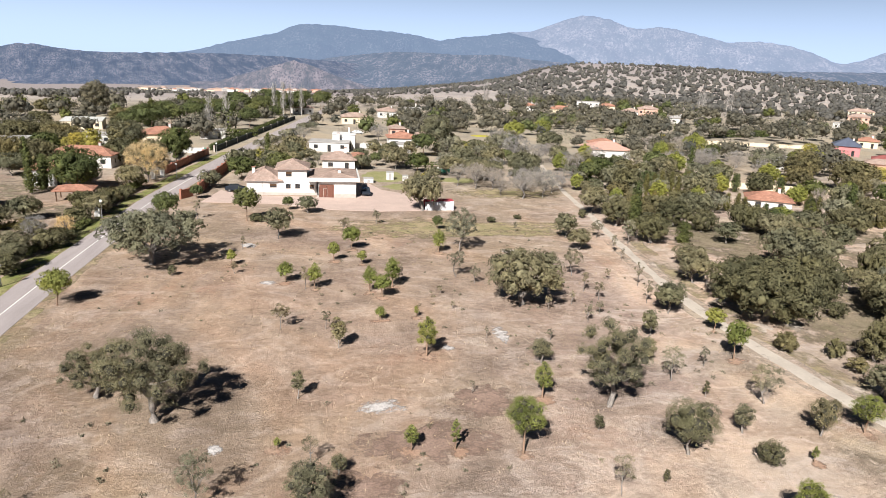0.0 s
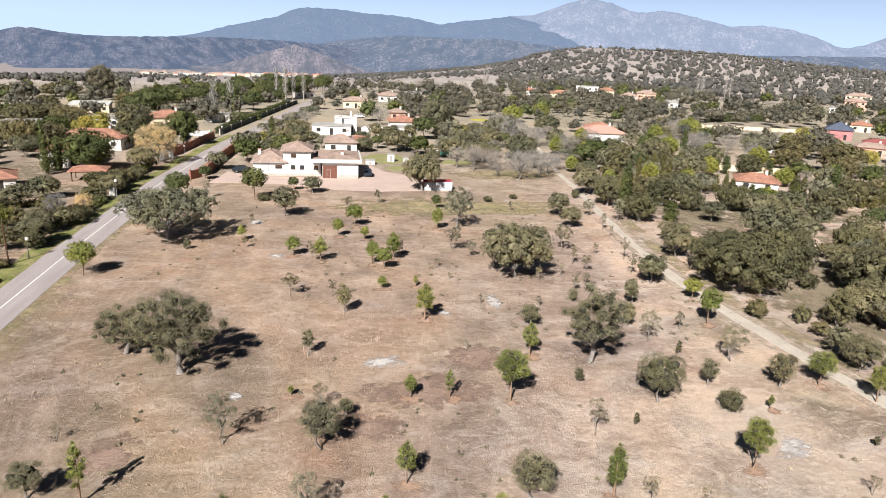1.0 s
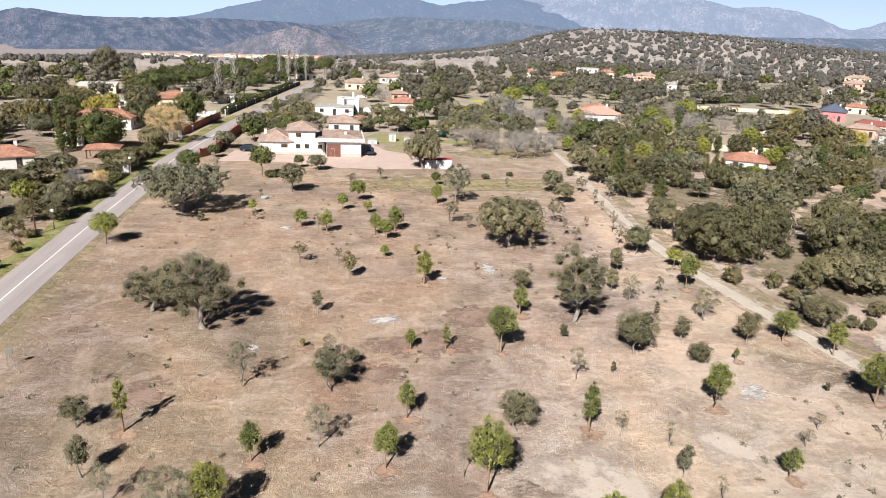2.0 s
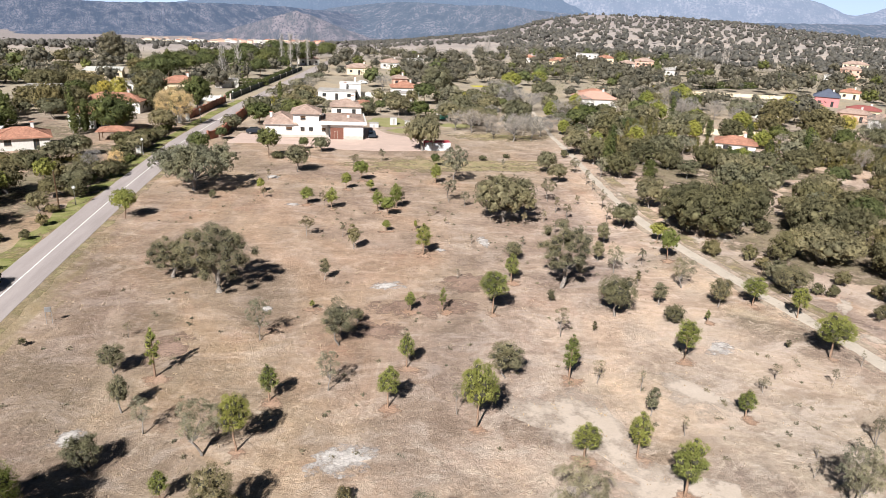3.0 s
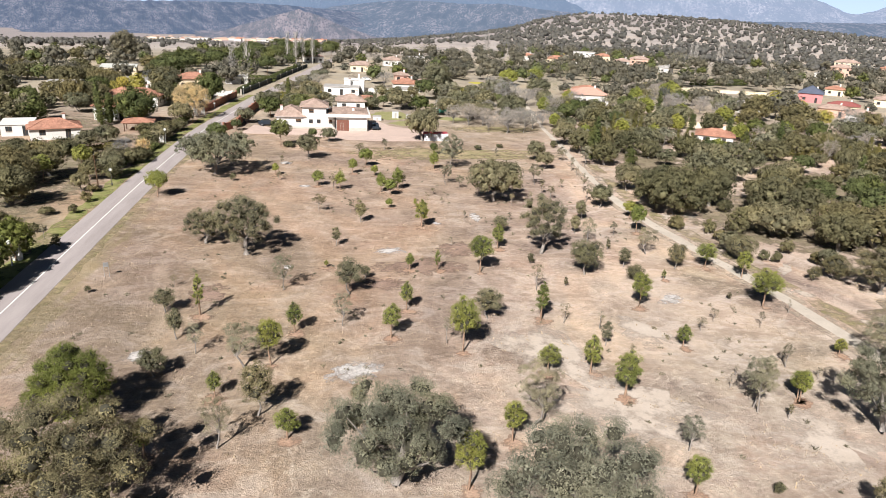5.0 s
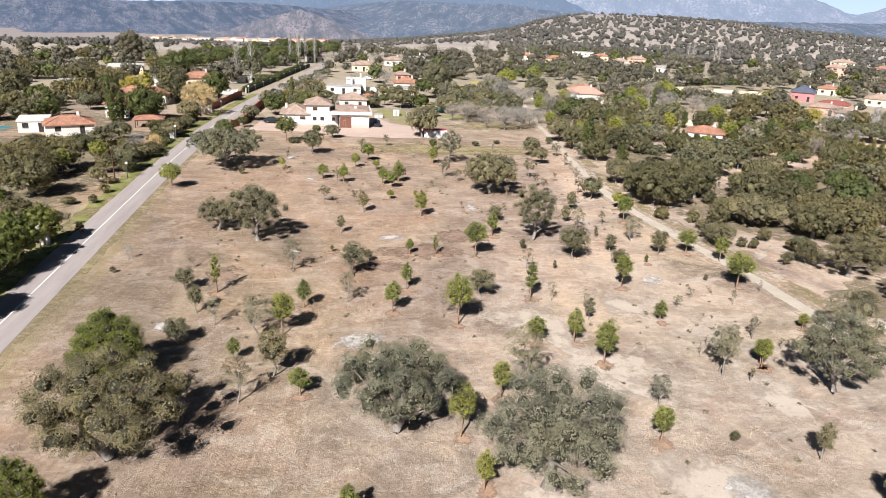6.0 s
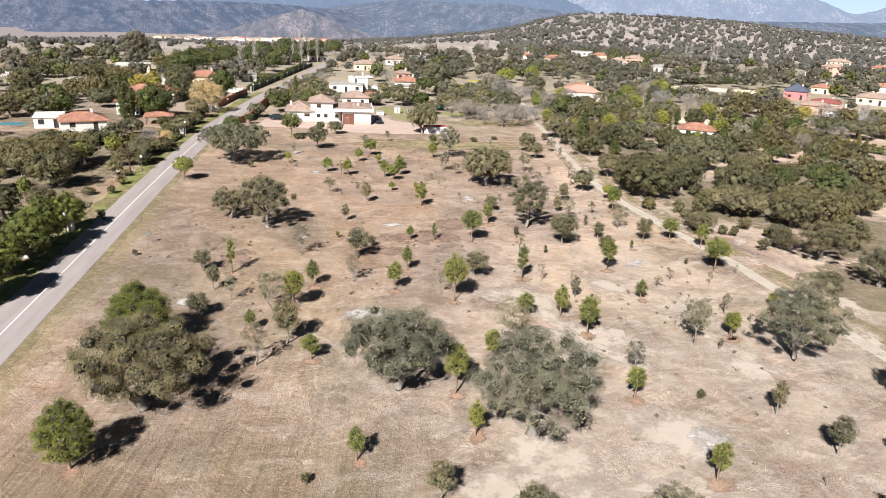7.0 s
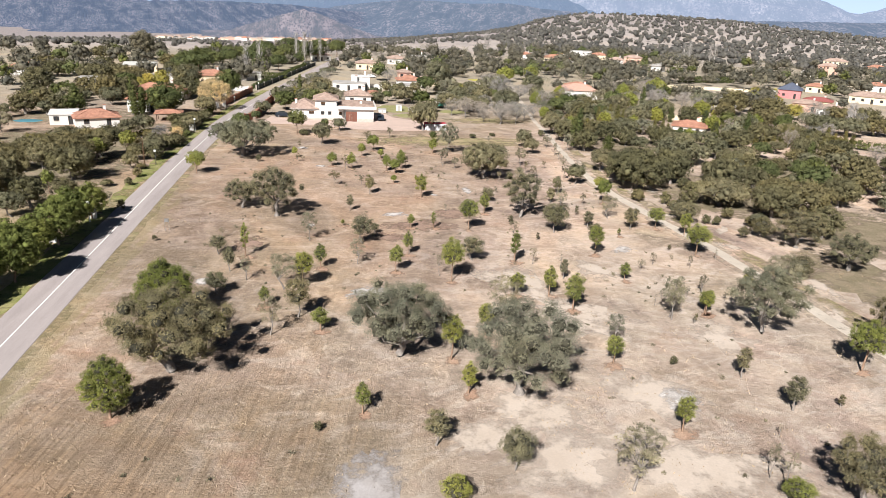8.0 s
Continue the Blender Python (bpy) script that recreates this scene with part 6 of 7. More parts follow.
plant("shrub", 26.1, 2.2, 1.0, 0.9)
plant("small_oak", 31.3, -0.5, 3.2, 1.6)
plant("stone_pine", 21.8, -7.9, 3.2, 1.6)
plant("bushy_pine", -21.7, -2.3, 5.4, 4.3)
plant("stone_pine", 43.8, -0.2, 5.0, 3.9)
plant("small_oak", 32.7, -5.9, 3.3, 2.2)
plant("shrub", 37.2, -5.8, 1.3, 0.7)
plant("sapling", 29.3, -9.1, 1.1, 0.4)
plant("sapling", 25.4, -13.8, 3.1, 1.0)
plant("sapling", 26.1, -14.7, 2.9, 1.3)
plant("stone_pine", 25.6, -16.5, 1.8, 2.3)
plant("holm_oak", 30.2, -17.1, 5.1, 5.3)
# ---- along the road, the track and the gardens ----
plant("holm_oak", -57.0, 81.0, 6.2, 8.5, 1.8)
plant("holm_oak", -51.8, 81.5, 5.8, 7.5, 1.8)
plant("holm_oak", -61.5, 77.5, 5.0, 7.0, 1.8)
plant("holm_oak", -54.5, 87.0, 5.5, 7.0, 1.8)
plant("holm_oak", 51.2, 67.6, 7.7, 12.1, 1.8)
plant("small_oak", -50.7, 111.5, 4.1, 5.5, 2.4)
plant("small_oak", -48.9, 118.2, 3.9, 5.9, 2.4)
plant("shrub", -42.3, 127.0, 3.1, 6.3, 2.4)
plant("shrub", -42.7, 87.8, 3.4, 4.5, 1.8)
plant("small_oak", -41.4, 95.6, 3.7, 4.9, 1.8)
plant("shrub", -40.3, 132.4, 2.9, 4.9, 2.4)
plant("holm_oak", 67.0, 64.5, 7.0, 8.6, 1.8)
plant("small_oak", 49.7, 81.7, 4.6, 5.8, 1.8)
plant("shrub", -39.6, 88.2, 2.8, 3.8, 1.8)
plant("shrub", -39.0, 100.6, 3.2, 5.1, 1.8)
plant("shrub", -40.6, 116.6, 2.6, 5.4, 2.4)
plant("small_oak", -38.8, 121.7, 3.6, 5.1, 2.4)
plant("shrub", -39.2, 126.7, 3.5, 5.3, 2.4)
plant("shrub", -38.4, 136.1, 2.8, 4.6, 2.4)
plant("shrub", -46.9, 100.0, 2.9, 5.0, 2.4)
plant("shrub", -44.6, 108.8, 2.3, 4.6, 2.4)
plant("shrub", -38.4, 105.1, 1.9, 3.6, 2.4)
plant("bushy_pine", -38.8, 48.8, 5.5, 5.3)
plant("bushy_pine", -39.2, 41.9, 6.6, 6.4)
plant("bushy_pine", -39.3, 37.6, 6.2, 6.1)
plant("bushy_pine", -40.2, 32.8, 5.6, 5.7)
plant("bushy_pine", -39.4, 25.3, 7.3, 6.9)
plant("bushy_pine", -43.9, 30.7, 6.1, 6.5)
plant("bushy_pine", -42.1, 21.6, 7.0, 6.6)
plant("bushy_pine", -42.6, 16.2, 6.6, 6.1)
plant("cedar", -73.3, 147.5, 7.1, 6.4, 2.4)
plant("cypress", -56.3, 140.0, 8.1, 1.9, 2.4)
plant("bushy_pine", -50.4, 146.8, 6.9, 9.6, 2.4)
plant("holm_oak", -75.0, 211.8, 5.2, 10.9, 2.4)
plant("holm_oak", -51.2, 180.4, 6.3, 10.9, 2.4)
plant("stone_pine", -61.0, 254.0, 9.6, 12.8, 2.4)
plant("stone_pine", -49.5, 62.8, 3.8, 2.2, 1.8)
plant("stone_pine", -49.5, 86.0, 4.5, 3.9, 1.8)
plant("holm_oak", -48.9, 71.7, 6.4, 8.1, 1.8)
plant("holm_oak", -49.0, 54.5, 4.9, 5.5, 1.8)
plant("holm_oak", -54.9, 60.7, 3.6, 4.4, 1.8)
plant("holm_oak", 138.4, 133.0, 5.7, 10.1, 2.4)
plant("holm_oak", 145.4, 129.9, 5.6, 10.9, 2.4)
plant("holm_oak", 156.1, 130.9, 6.0, 10.2, 2.4)
plant("holm_oak", 162.8, 157.8, 5.5, 8.8, 2.4)
plant("holm_oak", 172.0, 155.4, 5.4, 9.5, 2.4)
plant("holm_oak", 77.0, 111.0, 5.3, 7.5, 2.4)
plant("holm_oak", 79.1, 105.4, 4.6, 7.3, 2.4)
plant("holm_oak", 87.5, 108.8, 4.5, 6.9, 2.4)
plant("holm_oak", 118.8, 111.1, 5.1, 9.0, 2.4)
plant("holm_oak", 107.8, 115.6, 5.5, 8.5, 2.4)
plant("holm_oak", 119.6, 120.6, 5.1, 7.8, 2.4)
plant("holm_oak", 96.7, 109.5, 4.9, 8.7, 2.4)
plant("holm_oak", -57.2, 66.9, 6.2, 7.3, 1.8)
plant("holm_oak", -57.3, 56.9, 6.9, 7.6, 1.8)
plant("small_oak", -49.7, 49.7, 3.6, 4.8, 1.8)
plant("holm_oak", -65.3, 83.3, 4.1, 6.2, 1.8)
plant("shrub", -46.3, 60.1, 3.2, 4.4, 1.8)
plant("holm_oak", -68.8, 78.6, 5.2, 8.0, 1.8)
plant("holm_oak", -63.0, 90.9, 3.7, 6.6, 2.4)
plant("shrub", -42.2, 67.2, 1.3, 2.3, 1.8)
plant("shrub", -36.1, 53.3, 1.7, 1.2)
plant("shrub", -40.0, 79.8, 1.3, 2.1, 1.8)
plant("shrub", -40.8, 59.5, 1.3, 1.4, 1.8)
plant("holm_oak", -50.0, 90.0, 5.4, 6.5, 1.8)
plant("small_oak", -55.9, 77.8, 5.8, 5.4, 1.8)
plant("small_oak", -41.8, 79.9, 3.0, 3.3, 1.8)
plant("stone_pine", -45.8, 93.8, 4.7, 3.4, 1.8)
plant("small_oak", -40.1, 90.4, 3.8, 5.1, 1.8)
plant("bare_tree", -41.5, 102.7, 4.5, 4.2, 2.4)
plant("shrub", -39.1, 73.8, 1.7, 1.8, 1.8)
plant("sapling", -38.7, 56.7, 2.0, 1.1, 1.8)
plant("shrub", -39.0, 67.9, 1.4, 1.4, 1.8)
plant("holm_oak", -58.4, 107.8, 3.0, 4.6, 2.4)
plant("shrub", -53.2, 107.5, 3.0, 7.0, 2.4)
plant("shrub", -62.5, 108.6, 2.6, 6.8, 2.4)
plant("golden_shrub", -77.7, 148.8, 2.8, 4.3, 2.4)
plant("dark_pine", -49.2, 143.5, 8.9, 10.7, 2.4)
plant("shrub", -44.4, 130.0, 2.7, 4.2, 2.4)
plant("small_oak", -39.5, 145.1, 5.1, 6.4, 2.4)
plant("golden_willow", -38.4, 154.4, 9.2, 10.0, 2.4)
plant("small_oak", -41.0, 171.0, 7.4, 6.6, 2.4)
plant("dark_pine", -38.3, 183.0, 9.3, 8.7, 2.4)
plant("cypress", -57.6, 142.5, 11.2, 1.7, 2.4)
plant("cypress", -55.7, 144.5, 7.0, 3.1, 2.4)
plant("small_oak", -67.9, 160.2, 5.2, 7.6, 2.4)
plant("shrub", -86.4, 174.0, 4.2, 5.5, 2.4)
plant("small_oak", -54.4, 201.0, 8.8, 11.2, 2.4)
plant("golden_shrub", -61.1, 192.2, 7.8, 6.1, 2.4)
plant("holm_oak", -20.3, 170.5, 5.8, 8.4, 2.4)
plant("golden_shrub", -17.7, 186.6, 3.9, 3.3, 2.4)
plant("small_oak", -15.0, 176.0, 2.8, 5.7, 2.4)
plant("holm_oak", -9.4, 200.9, 5.7, 8.2, 2.4)
plant("small_oak", 34.1, 213.4, 12.1, 11.9, 2.4)
plant("holm_oak", 18.2, 127.1, 7.6, 8.1, 2.4)
plant("small_oak", 17.9, 177.6, 5.9, 8.2, 2.4)
plant("small_oak", 9.0, 176.8, 3.8, 5.9, 2.4)
plant("bare_tree", 33.8, 150.4, 6.5, 5.9, 2.4)
plant("bare_tree", 42.0, 139.6, 6.8, 8.6, 2.4)
plant("bare_tree", 46.9, 141.0, 6.3, 6.2, 2.4)
plant("small_oak", 49.0, 164.3, 6.9, 9.5, 2.4)
plant("small_oak", 36.7, 161.8, 5.3, 8.4, 2.4)
plant("small_oak", 30.7, 168.0, 5.3, 7.2, 2.4)
plant("bare_tree", 30.2, 153.7, 5.3, 5.3, 2.4)
plant("olive_tree", 31.9, 179.0, 4.6, 6.1, 2.4)
plant("holm_oak", 51.6, 74.5, 6.0, 8.0, 1.8)
plant("holm_oak", 60.2, 71.7, 7.4, 7.9, 1.8)
plant("holm_oak", 68.4, 86.4, 6.8, 10.1, 2.4)
plant("small_oak", 53.3, 89.8, 3.4, 5.1, 1.8)
plant("shrub", 60.8, 67.8, 2.2, 2.7, 1.8)
plant("small_oak", 70.2, 73.5, 4.2, 5.2, 1.8)
plant("holm_oak", 77.6, 80.7, 5.3, 5.7, 2.4)
plant("holm_oak", 83.1, 95.3, 5.2, 5.6, 2.4)
plant("holm_oak", 55.6, 55.8, 4.3, 3.8, 1.8)
plant("holm_oak", 50.4, 48.9, 3.0, 3.7, 1.8)
plant("shrub", 51.9, 56.8, 2.2, 2.1, 1.8)
plant("shrub", 51.6, 53.5, 1.7, 2.2, 1.8)
plant("small_oak", 67.2, 101.9, 4.0, 4.8, 2.4)
plant("small_oak", 84.1, 118.8, 3.1, 3.4, 2.4)
plant("small_oak", 89.0, 119.8, 2.7, 3.0, 2.4)
plant("cypress", 87.2, 120.8, 3.0, 1.4, 2.4)
plant("stone_pine", 81.1, 109.7, 4.5, 4.6, 2.4)
plant("golden_willow", -39.0, 107.1, 3.5, 2.9, 2.4)
plant("holm_oak", 67.4, 110.5, 4.2, 5.7, 2.4)
plant("cypress", 59.6, 102.7, 3.6, 2.5, 2.4)
plant("holm_oak", 53.7, 102.8, 5.2, 6.7, 2.4)
plant("holm_oak", 52.8, 114.8, 5.7, 6.5, 2.4)
plant("holm_oak", 52.1, 124.3, 5.6, 6.7, 2.4)
plant("holm_oak", 58.3, 119.4, 4.8, 7.6, 2.4)
plant("holm_oak", 64.1, 114.9, 5.3, 6.4, 2.4)
plant("holm_oak", 61.5, 55.6, 4.7, 10.3, 1.8)
plant("small_oak", 49.7, 45.3, 3.7, 4.4)
plant("holm_oak", 66.7, 48.5, 6.0, 7.9, 1.8)
plant("shrub", 58.1, 47.6, 2.0, 2.2, 1.8)
plant("holm_oak", 71.9, 62.4, 5.9, 5.7, 1.8)
plant("small_oak", 67.7, 70.0, 3.7, 4.4, 1.8)
plant("holm_oak", 74.5, 89.1, 4.6, 7.3, 2.4)
plant("small_oak", 86.8, 89.2, 4.2, 6.4, 2.4)
plant("stone_pine", 95.0, 95.8, 4.0, 5.1, 2.4)
plant("holm_oak", 99.4, 89.3, 3.9, 5.4, 2.4)
plant("shrub", 47.6, 58.8, 1.9, 2.3, 1.8)
plant("shrub", 53.3, 45.5, 1.5, 1.6, 1.8)
plant("shrub", 54.5, 44.5, 1.6, 1.5, 1.8)
plant("shrub", 59.7, 43.9, 1.7, 1.7, 1.8)
plant("small_oak", 59.9, 41.7, 2.9, 3.0, 1.8)
plant("holm_oak", 60.9, 33.9, 5.3, 7.5)
plant("holm_oak", 67.7, 37.6, 5.3, 6.0, 1.8)
plant("holm_oak", 71.7, 55.0, 5.7, 7.2, 1.8)
plant("holm_oak", 73.3, 49.3, 6.2, 8.5, 1.8)
plant("holm_oak", 83.8, 54.8, 5.8, 7.3, 1.8)
plant("shrub", 58.2, 38.4, 3.3, 3.7)
plant("shrub", 55.1, 38.1, 2.1, 1.9)
plant("holm_oak", 106.2, 96.0, 5.7, 6.3, 2.4)
plant("holm_oak", 115.1, 96.3, 5.0, 7.7, 2.4)
plant("stone_pine", 87.8, 72.0, 4.8, 4.2, 2.4)
plant("shrub", 53.3, 22.6, 3.0, 3.7)
plant("holm_oak", 50.1, 4.7, 5.3, 3.5)
plant("holm_oak", 62.0, 24.6, 4.9, 6.0)


# ---- hedges ----
def hedge(x0, y0, x1, y1, h, thick, leaves, label, seed=0, far=2.0):
    rng = np.random.default_rng(seed)
    length = math.hypot(x1 - x0, y1 - y0)
    n = max(3, int(length / (0.8 * thick)))
    f = (np.arange(n) + 0.5) / n
    rows = []
    for lev in range(max(1, round(h / thick * 1.3))):
        top = h * (lev + 0.6) / max(1, round(h / thick * 1.3))
        rows.append(np.stack([(x1 - x0) * f, (y1 - y0) * f, np.full(n, top) * (0.92 + 0.16 * rng.random(n)), thick * (0.5 + 0.2 * rng.random(n))], 1))
    ob = thing("hedge", pose(x0, y0, float(land(x0, y0))), label, "hedge")
    part("foliage", crown_mesh("foliage", rng, np.vstack(rows), 0.2 * far, 0.5, 0.85, LEAF[leaves]), None, ob)
    bm = bmesh.new()
    for i in range(0, n, 3):
        add_rod(bm, ((x1 - x0) * f[i], (y1 - y0) * f[i], -0.1), ((x1 - x0) * f[i], (y1 - y0) * f[i], h * 0.6), 0.05, 0.03, 5)
    part("stems", bm, BARK_OAK, ob)


TRIMMED = "trimmed dark green garden hedge"
hedge(-33.4, 207, -18.0, 312, 1.7, 1.3, "hedge", TRIMMED, 2)
hedge(-40, 190, -42, 214, 1.8, 1.2, "hedge", TRIMMED, 3)
hedge(-58, 240, -24, 246, 2.4, 1.4, "hedge", TRIMMED, 4)
hedge(168, 281, 205, 291, 3.0, 2.0, "hedge", TRIMMED, 7)
hedge(32, 205, 58, 203, 2.4, 1.6, "olive", "row of grey-green bushes along a plot", 8)
hedge(38, 234, 66, 230, 1.4, 1.2, "hedge", "low green hedge along a plot", 9)
hedge(64, 152, 67, 172, 1.6, 1.4, "hedge", "green hedge beside the track", 10)
hedge(126, 118, 142, 96, 2.2, 1.4, "hedge", TRIMMED, 11)
hedge(-40, 124, -38.5, 150, 1.7, 1.7, "hedge", "overgrown dark hedge along the road", 12, 1.5)
hedge(-40.5, 95, -38.5, 116, 1.0, 1.2, "hedge", "low overgrown hedge along the road", 13, 1.5)
hedge(-70, 106, -46, 113, 1.1, 1.5, "thuja", "overgrown bronze-green hedge below a garden", 14, 1.5)
hedge(21, 183, 33, 182, 1.3, 1.2, "hedge", TRIMMED, 15)

rows_rng = np.random.default_rng(61)
for ax, ay, bx, by, count, tall in ((64, 132, 88, 127.5, 13, 3.8), (99, 117, 124, 105, 14, 3.6), (98, 124, 132, 110, 17, 4.6), (73, 147, 86, 144, 7, 5.2)):
    for i in range(count):
        f = (i + 0.5) / count
        plant("row_conifer", ax + (bx - ax) * f + rows_rng.normal(0, 0.15), ay + (by - ay) * f + rows_rng.normal(0, 0.2), tall * rows_rng.uniform(0.8, 1.15), rows_rng.uniform(1.6, 2.1), 2.2, 3)
# umbrella pines behind the gardens
for x, y, h, w in ((-66.8, 249, 7.5, 9), (-67.8, 270, 8, 11), (-58, 273, 8.5, 11), (-53.6, 296, 8, 11), (-41.8, 302, 8.5, 11), (-30, 279, 7.5, 10), (-31, 317, 8, 11), (-29.5, 335, 9, 12), (-22.5, 309, 6.5, 8), (-19.5, 339, 8, 10),
                   (-13.5, 346, 8, 9), (-45, 362, 9, 13), (-31, 389, 10, 14), (-14, 400, 10, 13), (-3, 384, 9, 11), (-58, 330, 8, 11), (-66, 300, 8, 10), (-50, 322, 8, 11), (-40, 335, 9, 12), (-22, 366, 9, 12), (-2, 424, 9, 12)):
    plant("stone_pine", x, y, h, w, 2.3, 3)
# old oaks between the low white houses
for x, y, h, w in ((-91, 220, 6.5, 13), (-84, 226, 6, 11), (-76, 213, 6.4, 11), (-72, 169.5, 8, 9.5), (-66.5, 171, 7, 8), (-55, 200, 8.5, 10.5), (-69, 248, 6, 8), (-108, 232, 6, 11), (-118, 250, 6, 12), (-100, 262, 5.5, 10), (-126, 300, 6, 12), (-117, 318, 6, 12), (-78, 282, 6, 11)):
    plant("holm_oak", x, y, h, w, 2.3, 3)
# bright bushy pines among the oaks
for x, y, h, w in ((63.2, 178, 5.4, 4.8), (79, 200, 5.5, 5), (66.5, 165, 5.5, 5.4), (102.5, 197, 7.5, 6), (96.5, 176, 6.5, 7), (127.5, 221, 7.5, 10), (107, 172, 5, 6), (145.5, 191, 6, 7), (114.5, 160, 6, 6.5), (86, 114, 4.2, 5.6), (152.5, 191.5, 6.5, 7), (73, 261, 7, 10), (89, 275, 7, 9),
                   (58, 150, 4.2, 3.6), (72, 137, 5, 4.6), (79, 133, 4.6, 4.2), (104, 134, 5, 5), (92, 146, 5.4, 5.2), (120, 138, 5, 5.4), (61, 134, 3.8, 3.4), (70, 156, 5, 4.6)):
    plant("bushy_pine", x, y, h, w, 2.4, 3)
# bushes on the far side of the road past the farm
for i in range(9):
    plant("olive_tree", -19.0 + 1.75 * i + 0.6 * math.sin(3.1 * i), 211 + 8.5 * i, 3.2 + 0.7 * math.sin(2.3 * i), 5.2 + 0.8 * math.cos(1.9 * i), 2.4, 3)
# leafless grey orchard trees
for x, y, h, w in ((38, 151, 5, 6), (51, 147, 5.2, 6.5), (44.5, 148, 5, 6), (55.5, 153, 4.6, 5.5), (49.5, 154, 5, 6), (99.5, 187, 5, 7), (111, 188, 5.5, 8), (119.5, 183, 5, 7), (132, 190, 5, 7), (105, 193, 5, 7), (126, 192, 5.5, 8), (61.5, 193, 6, 8), (67, 197, 6, 8), (38, 143, 3.6, 4.5), (35, 157, 4.5, 5.5)):
    plant("bare_tree", x, y, h, w, 2.4, 3)
plant("eucalyptus", -98, 318, 14.5, 13, 2.0)
for x, y in ((152, 139), (154, 141), (157, 143)):
    plant("bare_poplar", x, y, 8.5, 2.6, 2.0)
plant("bare_poplar", -41.2, 255, 14, 3.4, 2.0)
plant("bare_poplar", -36.3, 262, 15, 3.6, 2.0)
plant("bare_poplar", -24, 330, 15, 3.4, 2.0)
plant("bare_poplar", -20, 332, 16, 3.6, 2.0)
plant("bare_poplar", -17, 336, 15, 3.4, 2.0)
plant("bare_poplar", -12, 340, 14, 3.4, 2.0)
plant("cedar", -62, 262, 11, 8, 2.0)
for x, y in ((247, 429), (252, 431), (273, 438), (278, 440), (268, 460), (104, 452), (107, 455)):
    plant("bare_poplar", x, y, 16, 4, 2.0)
for x, y in ((120, 430), (124, 432), (128, 433), (132, 435), (136, 436)):
    plant("bare_tree", x, y, 12, 4, 2.0)
for x, y in ((-12, 143.6), (-10, 158), (-14, 160), (2, 166), (-2, 168)):
    plant("olive_tree", x, y + 14, 3.5, 4, 1.5)
for x, y, h in ((97, 152, 5), (99, 150, 4.6), (104, 149, 5), (109, 147, 4.4), (98, 122, 4.5), (96, 119, 4), (106, 117, 4.2)):
    plant("cypress", x, y, h, 2.0, 1.5)
for x, y, h, w in ((157, 140, 6, 5), (112, 110, 5, 5), (124, 117, 5, 6), (133, 123, 5, 5), (40, 158, 4, 5), (52, 168, 4, 6), (45, 176, 4, 6), (66, 182, 5, 7), (30, 176, 4, 5), (78, 190, 6, 7), (18, 240, 6, 7), (6, 240, 5, 6), (-8, 236, 5, 6), (114, 226, 6, 9), (122, 222, 6, 9), (128, 230, 6, 8)):
    plant("bare_tree", x, y, h, w, 1.5)
for x, y, h, w in ((149, 161, 5.5, 7), (160, 190, 5, 8.5), (176, 222, 4, 6), (-66, 196, 6, 5), (-70, 200, 4, 4), (173, 220, 5, 7)):
    plant("golden_shrub", x, y, h, w, 1.5)


# ---- gardens and woods beyond: trees by the hundred ----
CLEAR = [(92, 126, 4.5), (94, 121, 3.5), (-39.5, 207, 8), (29.5, 168, 4), (-78, 130, 7), (-2, 147, 17), (12, 138, 17), (-62, 129, 8), (-56, 152, 8), (-57, 176, 10), (97, 133, 7), (3, 178, 8), (2, 214, 12), (26, 230, 9), (12, 306, 9), (-50, 219, 10), (-85, 264, 13), (-69, 217, 9), (-90, 208, 8),
         (87, 207, 12), (194, 229, 11), (168, 168, 8), (174, 188, 10), (223, 214, 10), (14, 164, 9), (58, 262, 9), (54, 240, 9), (-46, 136, 8), (-52, 125, 9), (165, 252, 15), (178, 236, 9), (136, 100, 8), (40, 146, 10),
         (186, 378, 11), (175, 444, 13), (143, 403, 12), (326, 376, 12), (370, 426, 12), (299, 353, 10), (228, 255, 8), (272, 269, 8), (200, 215, 10), (30, 192, 6), (100, 260, 9), (46, 370, 8), (30, 343, 8)]
TAKEN = [(o.matrix_basis.translation.x, o.matrix_basis.translation.y) for o in scene.objects if o.parent is None and o.get("category", "") in ("oak tree", "pine tree", "tree", "shrub")]


def line_gap(x, y, line):
    best = 1e9
    for (ax, ay), (bx, by) in zip(line, line[1:]):
        f = min(1, max(0, ((x - ax) * (bx - ax) + (y - ay) * (by - ay)) / ((bx - ax) ** 2 + (by - ay) ** 2)))
        best = min(best, math.hypot(x - ax - f * (bx - ax), y - ay - f * (by - ay)))
    return best


def open_ground(x, y, w):
    """Whether a tree of width w may stand here."""
    if -33 < x < 50 and y < 132 + 0.1 * max(0, x):
        return False
    if -74 < x < -31 and y < 158 + 0.15 * (-40 - x):
        return False
    if (50 <= x < 72 and y < 90) or (50 <= x < 88 and y < 55) or (x >= 50 and y < 20) or (x <= -74 and y < 60):
        return False
    if line_gap(x, y, ROAD) < 4 + w / 2 or line_gap(x, y, TRACKLINE) < 2.0 + w / 2 + (6 if y < 95 else 0):
        return False
    if any(b > 165 and (x - 0.93 * a) ** 2 + (y - 0.93 * b) ** 2 < (0.55 * r + w / 2) ** 2 for a, b, r in CLEAR):
        return False
    return all((x - a) ** 2 + (y - b) ** 2 > (r + w / 2) ** 2 for a, b, r in CLEAR)


FAR = {}


